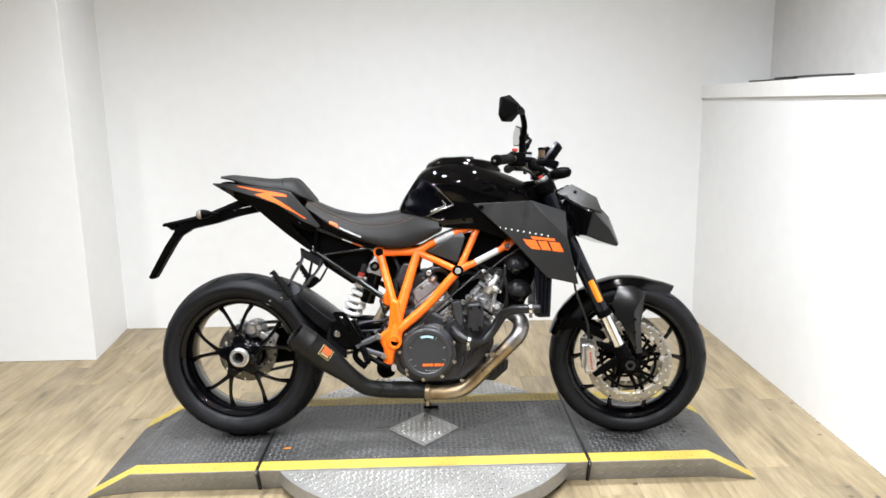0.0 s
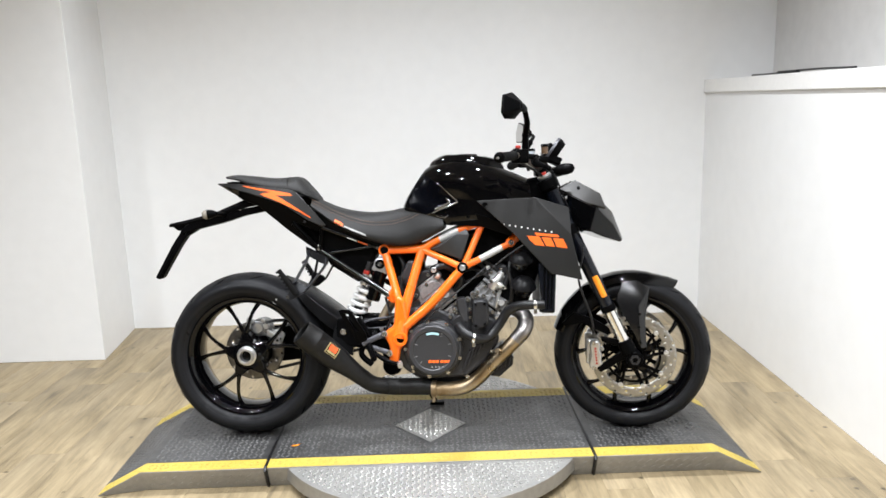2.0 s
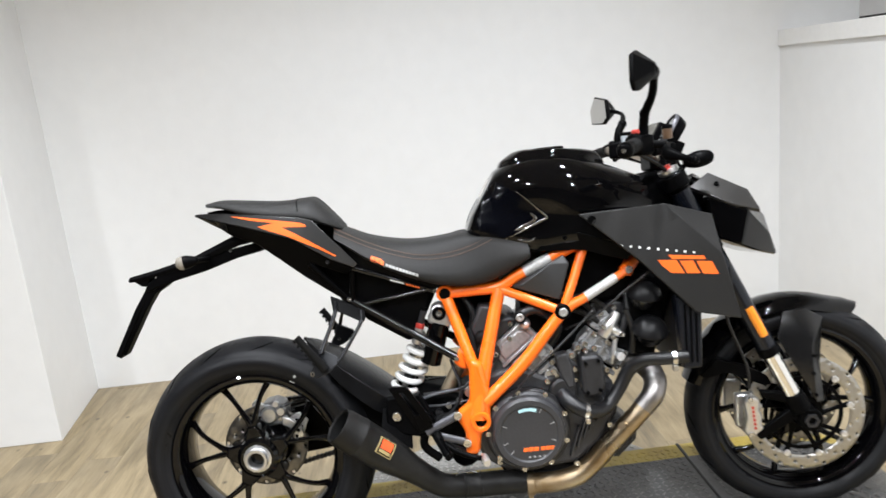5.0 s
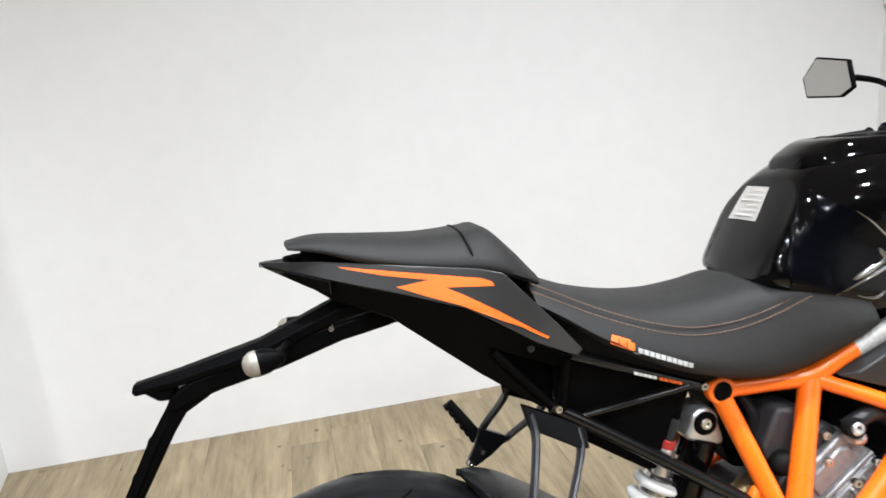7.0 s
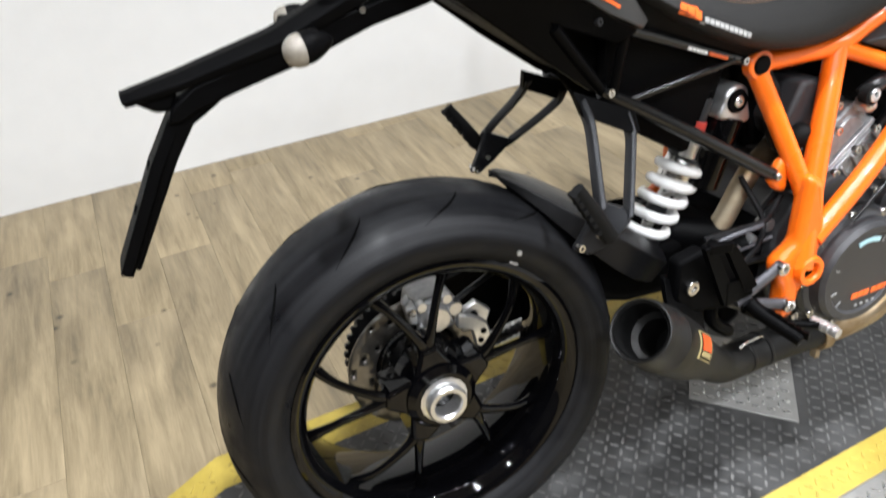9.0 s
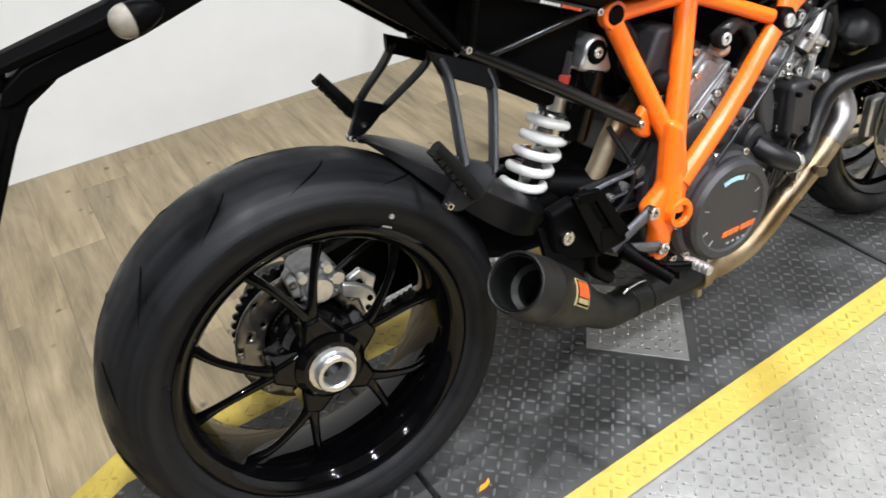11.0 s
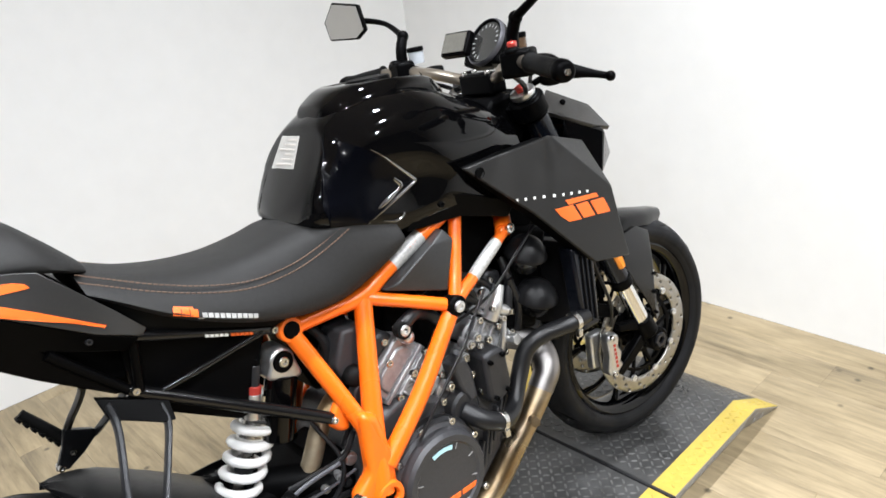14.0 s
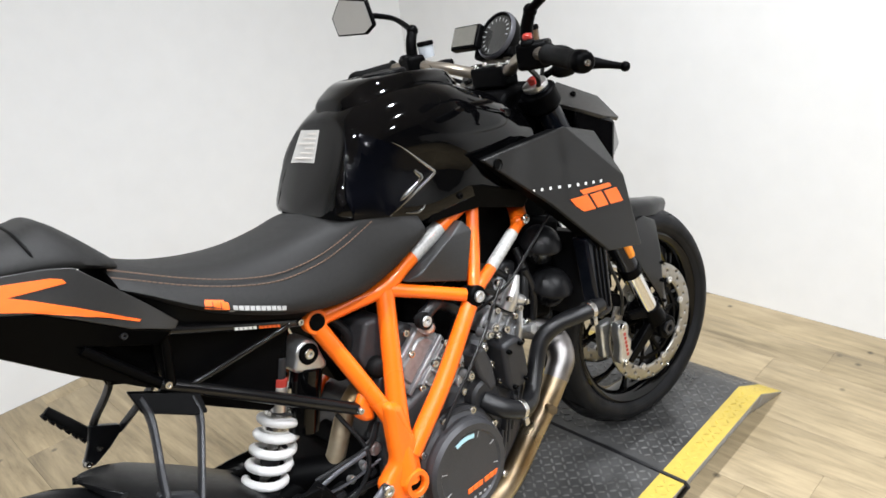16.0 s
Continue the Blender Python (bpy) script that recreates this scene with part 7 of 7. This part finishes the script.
for sign in (-1, 1):
    sh = new("tank_shroud")
    sh.parent = bike
    sh["label"] = "charcoal angular tank shroud with orange emblem"
    pts = [(0.908, sign * 0.188, 0.904), (1.120, sign * 0.207, 0.912), (1.246, sign * 0.176, 0.872), (1.245, sign * 0.238, 0.778), (1.285, sign * 0.232, 0.610), (1.172, sign * 0.234, 0.636), (1.044, sign * 0.212, 0.778), (1.10, sign * 0.224, 0.80)]
    faces = [(0, 1, 7, 6), (1, 3, 7), (1, 2, 3), (7, 3, 4, 5), (6, 7, 5)]
    bm = bmesh.new()
    slab(bm, pts, faces, (0, -sign * 0.011, 0))
    face = part("shroud_face", bm, SHROUD, sh, "charcoal satin shroud panel", 0.0025)
    skin = surface_of(face)
    bm = bmesh.new()
    slab(bm, [(0.925 if k == 0 else x * 0.97 + 0.033, sign * (abs(y) - 0.013), z * 0.97 + 0.0235) for k, (x, y, z) in enumerate(pts)], faces, (0, -sign * 0.035, 0))
    part("shroud_inner", bm, MATTE, sh, "", 0.004)
    bm = bmesh.new()
    lathe(bm, [(0.0001, sign * 0.001), (0.009, sign * 0.001), (0.0105, sign * 0.003), (0.0105, -sign * 0.004)], (0.938, sign * 0.192, 0.888), 18, False)
    part("shroud_fastener", bm, PLASTIC, face, "round black fastener")
    for k in range(9):
        x, z = 1.006 + 0.0212 * k, 0.8165 - 0.0038 * k
        laid("print_dot", [(x - 0.0028, z - 0.0024), (x + 0.0022, z - 0.0028), (x + 0.0028, z + 0.0024), (x - 0.0022, z + 0.0028)], skin, WHITEDECAL, face, 0.0014, (0, -sign, 0), "", 0)
    for outline in ([(1.088, 0.774), (1.132, 0.771), (1.150, 0.736), (1.118, 0.740), (1.100, 0.756)],
                    [(1.114, 0.785), (1.198, 0.776), (1.203, 0.767), (1.122, 0.774)],
                    [(1.140, 0.768), (1.172, 0.766), (1.187, 0.733), (1.156, 0.736)],
                    [(1.180, 0.764), (1.216, 0.761), (1.232, 0.727), (1.194, 0.732)]):
        laid("emblem_shape", outline, skin, ORANGEDECAL, face, 0.0014, (0, -sign, 0), "orange block-shaped emblem", 1)

# headlamp
HEAD = [
    [(1.262, 0, 0.968), (1.268, -0.070, 0.956), (1.262, -0.120, 0.915), (1.262, -0.120, 0.810), (1.262, 0, 0.800)],
    [(1.340, 0, 0.944), (1.345, -0.092, 0.926), (1.350, -0.152, 0.868), (1.325, -0.156, 0.782), (1.315, 0, 0.770)],
    [(1.420, 0, 0.860), (1.422, -0.070, 0.848), (1.418, -0.108, 0.802), (1.385, -0.100, 0.757), (1.375, 0, 0.748)],
    [(1.470, 0, 0.748), (1.468, -0.030, 0.745), (1.463, -0.045, 0.738), (1.458, -0.040, 0.733), (1.458, 0, 0.731)],
]
bm = bmesh.new()
loft(bm, [mirrored(h) for h in HEAD])
lamp_body = part("headlamp", bm, GLOSS, bike, "gloss black pointed headlamp mask", 0.004)
for sign in (-1, 1):
    bm = bmesh.new()
    slab(bm, [(1.222, sign * 0.090, 0.942), (1.285, sign * 0.060, 0.974), (1.372, sign * 0.098, 0.922), (1.385, sign * 0.140, 0.868), (1.318, sign * 0.148, 0.888), (1.262, sign * 0.124, 0.918)], [(0, 1, 5), (1, 2, 4, 5), (2, 3, 4)], (0, -sign * 0.006, -0.008))
    brow = part("headlamp_brow", bm, BROW, lamp_body, "satin grey brow panel", 0.002)
    bolt(brow, (1.292, sign * 0.094, 0.942), 0.0065, (0, sign * 0.8, 0.6), PLASTIC)
    bm = bmesh.new()
    tube(bm, [(1.21, sign * 0.07, 0.99), (1.215, sign * 0.10, 1.002), (1.225, sign * 0.115, 1.010)], 0.007, 10)
    stalk = part("indicator_stalk", bm, PLASTIC, bike, "black front indicator on a stalk")
    bm = bmesh.new()
    tube(bm, [(1.196, sign * 0.132, 1.006), (1.208, sign * 0.134, 1.008), (1.232, sign * 0.138, 1.012), (1.262, sign * 0.140, 1.016), (1.272, sign * 0.140, 1.017)], [0.008, 0.016, 0.0215, 0.017, 0.006], 16)
    part("indicator_body", bm, PLASTIC, stalk, "", sharp=80)

# yokes, bars, controls
bar = new("handlebar")
bar.parent = bike
bar["label"] = "titanium-coloured handlebar with black grips and controls"
for z, x, name in ((0.965, 1.187, "top_yoke"), (0.79, 1.262, "lower_yoke")):
    bm = bmesh.new()
    box(bm, (0, 0, 0), (0.075, 0.20, 0.032))
    for sign in (-1, 1):
        cyl(bm, (0, sign * 0.108, -0.02), (0, sign * 0.108, 0.02), 0.038, n=24)
    bmesh.ops.transform(bm, verts=bm.verts, matrix=STEER @ pose(x, 0, z, 0, -23.5, 0))
    part(name, bm, PLASTIC, bar, "black fork yoke", 0.004)
for sign in (-1, 1):
    bm = bmesh.new()
    c = STEER @ Vector((1.177, sign * 0.108, 0.988))
    up = Vector((-0.40, 0, 0.917))
    cyl(bm, c, c + up * 0.012, 0.0265, n=28)
    capo = part("fork_top", bm, ALU, bar, "silver fork top cap", 0.002)
    bm = bmesh.new()
    cyl(bm, c + up * 0.010, c + up * 0.022, 0.012, n=6)
    part("adjuster_nut", bm, RED if sign < 0 else CASTDARK, capo, "red adjuster" if sign < 0 else "")
BAR = [(0.993, -0.365, 1.050), (1.030, -0.285, 1.058), (1.068, -0.205, 1.062), (1.105, -0.125, 1.048), (1.150, -0.050, 1.025), (1.158, 0.050, 1.025), (1.130, 0.125, 1.048), (1.110, 0.205, 1.062), (1.090, 0.285, 1.060), (1.068, 0.365, 1.052)]
bm = bmesh.new()
tube(bm, BAR, 0.0125, 14)
part("bar", bm, BARMETAL, bar, "bare titanium-coloured bar", sharp=80)
bm = bmesh.new()
box(bm, (1.158, 0, 1.015), (0.045, 0.10, 0.045))
part("bar_clamp", bm, PLASTIC, bar, "", 0.006)
for y in (-0.035, 0.035):
    for x in (1.143, 1.172):
        bolt(bar, (x, y, 1.038), 0.006, (0, 0, 1))
for sign, end, inner, sw in ((-1, BAR[0], BAR[1], BAR[2]), (1, BAR[9], BAR[8], BAR[7])):
    e, n, q = Vector(end), Vector(inner), Vector(sw)
    bm = bmesh.new()
    tube(bm, [e + (n - e) * f for f in (0.0, 0.08, 0.12, 0.7, 1.25, 1.32)], [0.0185, 0.0185, 0.0165, 0.0172, 0.0165, 0.020], 18, 2)
    part("grip", bm, GRIP, bar, "ribbed black rubber grip", sharp=60)
    d = (e - n).normalized()
    bm = bmesh.new()
    tube(bm, [e, e + d * 0.010, e + d * 0.022, e + d * 0.025], [0.019, 0.0195, 0.0165, 0.010], 18, 2)
    weight = part("bar_end", bm, PLASTIC, bar, "black bar-end weight", sharp=50)
    bolt(weight, e + d * 0.024, 0.006, d)
    bm = bmesh.new()
    box(bm, (0, 0, 0), (0.045, 0.062, 0.050))
    box(bm, (-0.012, 0.006, 0.022), (0.022, 0.030, 0.016))
    bmesh.ops.transform(bm, verts=bm.verts, matrix=Matrix.Translation(q + Vector((0.0, 0, -0.002))) @ Matrix.Rotation(radians(25 if sign < 0 else -15), 4, "Z"))
    block = part("switch_block", bm, PLASTIC, bar, "black switch housing", 0.008, segments=3)
    if sign < 0:
        bm = bmesh.new()
        box(bm, q + Vector((-0.006, 0.006, 0.032)), (0.018, 0.016, 0.013), (0, 0, 25))
        part("stop_switch", bm, RED, block, "red engine stop switch", 0.004)
    bm = bmesh.new()
    side = Vector((0.050 if sign < 0 else 0.055, 0, -0.006))
    p0 = q + Vector((0.030, sign * 0.005, -0.002))
    if sign < 0:
        tube(bm, [p0, p0 + Vector((0.030, -0.012, -0.006)), Vector((1.118, -0.255, 1.036)), Vector((1.140, -0.300, 1.022)), Vector((1.157, -0.330, 1.012))], [0.010, 0.011, 0.0165, 0.0085, 0.0058], 12, 5, 0.6)
        bmesh.ops.create_uvsphere(bm, u_segments=14, v_segments=8, radius=0.0095, matrix=Matrix.Translation((1.159, -0.333, 1.011)))
    else:
        tube(bm, [p0, p0 + Vector((0.028, 0.015, -0.006)), Vector((1.155, 0.29, 1.045)), Vector((1.140, 0.35, 1.035))], [0.010, 0.010, 0.0075, 0.0065], 12, 5, 0.8)
        bmesh.ops.create_uvsphere(bm, u_segments=14, v_segments=8, radius=0.0095, matrix=Matrix.Translation((1.139, 0.353, 1.035)))
    part("lever", bm, PLASTIC, bar, "black brake lever" if sign < 0 else "black clutch lever", sharp=60)
    bm = bmesh.new()
    y0 = sign * 0.155
    tube(bm, [(1.115, y0, 1.045), (1.150, y0 * 0.95, 1.05), (1.172, y0 * 0.9, 1.05)], [0.016, 0.014, 0.012], 12)
    master = part("brake_master" if sign < 0 else "clutch_master", bm, PLASTIC, bar)
    bm = bmesh.new()
    c = Vector((1.136, 0.178, 1.075)) if sign > 0 else Vector((1.165, -0.120, 1.072))
    tube(bm, [c, c + Vector((0, 0, 0.022)), c + Vector((0, 0, 0.026))], [0.0165, 0.0175, 0.017] if sign > 0 else [0.0125, 0.013, 0.0125], 18, 1)
    res = part("fluid_reservoir", bm, RESERVOIR if sign > 0 else AMBERFLUID, bar, "clouded fluid reservoir with black lid" if sign > 0 else "small brown fluid reservoir with black lid")
    bm = bmesh.new()
    cyl(bm, c + Vector((0, 0, 0.026)), c + Vector((0, 0, 0.036)), 0.0195 if sign > 0 else 0.0145, 0.0185 if sign > 0 else 0.0135, 20)
    part("reservoir_lid", bm, PLASTIC, res, "black lid", 0.002)

# mirrors
MIRRORS = [(-1, Vector((1.022, -0.376, 1.220)), Vector((-0.93, 0.36, 0.02)), [(1.090, -0.172, 1.070), (1.090, -0.174, 1.105), (1.090, -0.190, 1.138), (1.092, -0.258, 1.176), (1.078, -0.330, 1.214)]),
           (1, Vector((1.110, 0.396, 1.194)), Vector((-0.97, -0.20, 0.05)), [(1.115, 0.208, 1.070), (1.120, 0.208, 1.110), (1.135, 0.212, 1.138), (1.158, 0.300, 1.172), (1.130, 0.360, 1.192)])]
for sign, c, n, stem in MIRRORS:
    mir = new("mirror")
    mir.parent = bar
    mir["label"] = "angular black mirror on a bent stem"
    n = n.normalized()
    right = Vector((0, 0, 1)).cross(n).normalized()
    up = n.cross(right)
    shape = [(-0.062, -0.022), (-0.034, -0.036), (0.052, -0.030), (0.062, 0.006), (0.028, 0.040), (-0.050, 0.026)]
    shape = [(-1.10 * p, 1.24 * q) for p, q in shape]

    def ring_at(scale, depth):
        return [c + right * p * scale + up * q * scale + n * depth for p, q in shape]
    bm = bmesh.new()
    loft(bm, [ring_at(1.0, 0.004), ring_at(1.03, -0.003), ring_at(0.78, -0.018), ring_at(0.30, -0.046)])
    part("mirror_shell", bm, PLASTIC, mir, "black mirror shell", 0.003)
    bm = bmesh.new()
    loft(bm, [ring_at(0.92, 0.0030), ring_at(0.92, 0.0055)])
    part("mirror_glass", bm, MIRROR, mir, "mirror glass", sharp=20)
    bm = bmesh.new()
    tube(bm, stem[:3], [0.0135, 0.0125, 0.0115], 12, 5)
    tube(bm, stem[2:], [0.0125, 0.0105, 0.0095] if sign < 0 else [0.0095, 0.0075, 0.0085], 12, 5, 0.62 if sign < 0 else 0.8)
    bmesh.ops.create_uvsphere(bm, u_segments=12, v_segments=8, radius=0.0135, matrix=Matrix.Translation(stem[2]))
    part("mirror_stem", bm, PLASTIC, mir, "black bent stem", sharp=60)
    bm = bmesh.new()
    tip = Vector(stem[-1])
    tube(bm, [tip, tip.lerp(c - n * 0.040, 0.5), c - n * 0.034], [0.012, 0.014, 0.016], 14, 3)
    joint = part("ball_joint", bm, PLASTIC, mir, "black ball joint behind the mirror", sharp=60)
    bolt(joint, tip + Vector((0, -0.012, 0)), 0.006)

# instruments
dash = new("instruments")
dash.parent = bike
dash["label"] = "round dial beside a small rectangular display"
DASH = Matrix.Translation((1.210, 0.022, 1.094)) @ Vector((0, -1, 0)).rotation_difference(Vector((-0.80, 0.06, 0.56))).to_matrix().to_4x4()
bm = bmesh.new()
lathe(bm, [(0.0001, 0.03), (0.046, 0.03), (0.054, 0.012), (0.055, -0.004), (0.051, -0.008), (0.047, -0.004), (0.0001, -0.003)], n=40, closed=False)
dial = part("dial_case", bm, PLASTIC, dash, "round black dial case")
dial.matrix_basis = DASH @ Matrix.Scale(0.98, 4)
bm = bmesh.new()
lathe(bm, [(0.046, -0.002), (0.0525, -0.009), (0.0555, -0.004), (0.0555, 0.002)], n=40, closed=False)
part("dial_ring", bm, ARM, dial, "grey dial bezel")
bm = bmesh.new()
lathe(bm, [(0.0001, -0.0045), (0.046, -0.0040), (0.046, -0.003)], n=40, closed=False)
part("dial_glass", bm, SCREEN, dial, "dark dial face")
for k in range(15):
    a = radians(-40 + 260 * k / 14)
    bm = bmesh.new()
    prism(bm, [(r * math.cos(a + t), r * math.sin(a + t)) for r, t in ((0.034, -0.03), (0.034, 0.03), (0.041, 0.03), (0.041, -0.03))], -0.0052, -0.0044)
    part("dial_mark", bm, GREYDECAL, dial)
bm = bmesh.new()
box(bm, (1.196, 0.100, 1.098), (0.020, 0.078, 0.056), (0, 32, 5))
display = part("display_case", bm, PLASTIC, dash, "black rectangular display case", 0.004)
bm = bmesh.new()
box(bm, (1.1855, 0.0995, 1.1045), (0.002, 0.066, 0.044), (0, 32, 5))
part("display_glass", bm, DISPLAY, display, "grey display glass")
bm = bmesh.new()
box(bm, (1.215, 0.03, 1.055), (0.05, 0.11, 0.03), (0, 25, 0))
part("dash_mount", bm, PLASTIC, dash, "", 0.006)

# added block; its black stands in for shadow around the steering head
bm = bmesh.new()
prism(bm, [(1.06, 0.955), (1.11, 0.985), (1.165, 0.992), (1.205, 0.950), (1.180, 0.885), (1.09, 0.885), (1.06, 0.93)], -0.075, 0.075)
part("head_shade_block", bm, MATTE, bike, "black block added behind the top yoke for shade on the steering head", 0.008)
# cables and brake lines
for pts, r in (([(1.16, -0.15, 1.045), (1.205, -0.09, 0.99), (1.245, -0.06, 0.90), (1.30, -0.13, 0.72), (1.285, -0.125, 0.60), (1.33, -0.125, 0.46), (1.34, -0.11, 0.39)], 0.0042),
               ([(1.07, -0.18, 1.04), (1.14, -0.14, 1.00), (1.18, -0.07, 0.95), (1.12, -0.04, 0.88)], 0.005),
               ([(1.12, 0.18, 1.04), (1.19, 0.13, 1.00), (1.19, 0.06, 0.94), (1.10, 0.05, 0.88)], 0.005),
               ([(0.86, -0.12, 0.60), (0.94, -0.155, 0.64), (1.02, -0.165, 0.70), (1.08, -0.165, 0.74)], 0.003),
               ([(1.03, -0.12, 0.52), (1.035, -0.13, 0.58), (1.02, -0.13, 0.64)], 0.0085)):
    bm = bmesh.new()
    tube(bm, pts, r, 8)
    part("cable", bm, HOSE, bike, "thin black cable")

# ---- floor planks, laid towards the back wall ----
PW, PL = 0.152, 0.914
plank_mesh = {}


def plank_mesh_for(length, width):
    key = (round(length, 3), round(width, 3))
    if key not in plank_mesh:
        bm = bmesh.new()
        w, h, c = width / 2 - 0.0003, length / 2 - 0.0003, 0.0008
        low = [bm.verts.new((x, y, -0.008)) for x, y in ((-w, -h), (w, -h), (w, h), (-w, h))]
        rim = [bm.verts.new((x, y, -c * 0.5)) for x, y in ((-w, -h), (w, -h), (w, h), (-w, h))]
        top = [bm.verts.new((x, y, 0)) for x, y in ((-w + c, -h + c), (w - c, -h + c), (w - c, h - c), (-w + c, h - c))]
        ring_faces(bm, [low, rim, top])
        plank_mesh[key] = finish(bm, PLANK)
    return plank_mesh[key]


rng = random.Random(7)
col, u = 0, RIGHT - PW / 2
while u > LEFT:
    v1 = BACK - rng.random() * PL * 0.9 if col else BACK - 0.4
    spans = [(v1, BACK)]
    while v1 > FRONT:
        spans.append((max(v1 - PL, FRONT), v1))
        v1 -= PL
    for v0, v1 in spans:
        if v1 - v0 > 0.03:
            plank = new("plank", plank_mesh_for(v1 - v0, PW))
            plank.parent = floor
            plank.matrix_basis = pose(u, (v0 + v1) / 2, 0)
    col, u = col + 1, u - PW
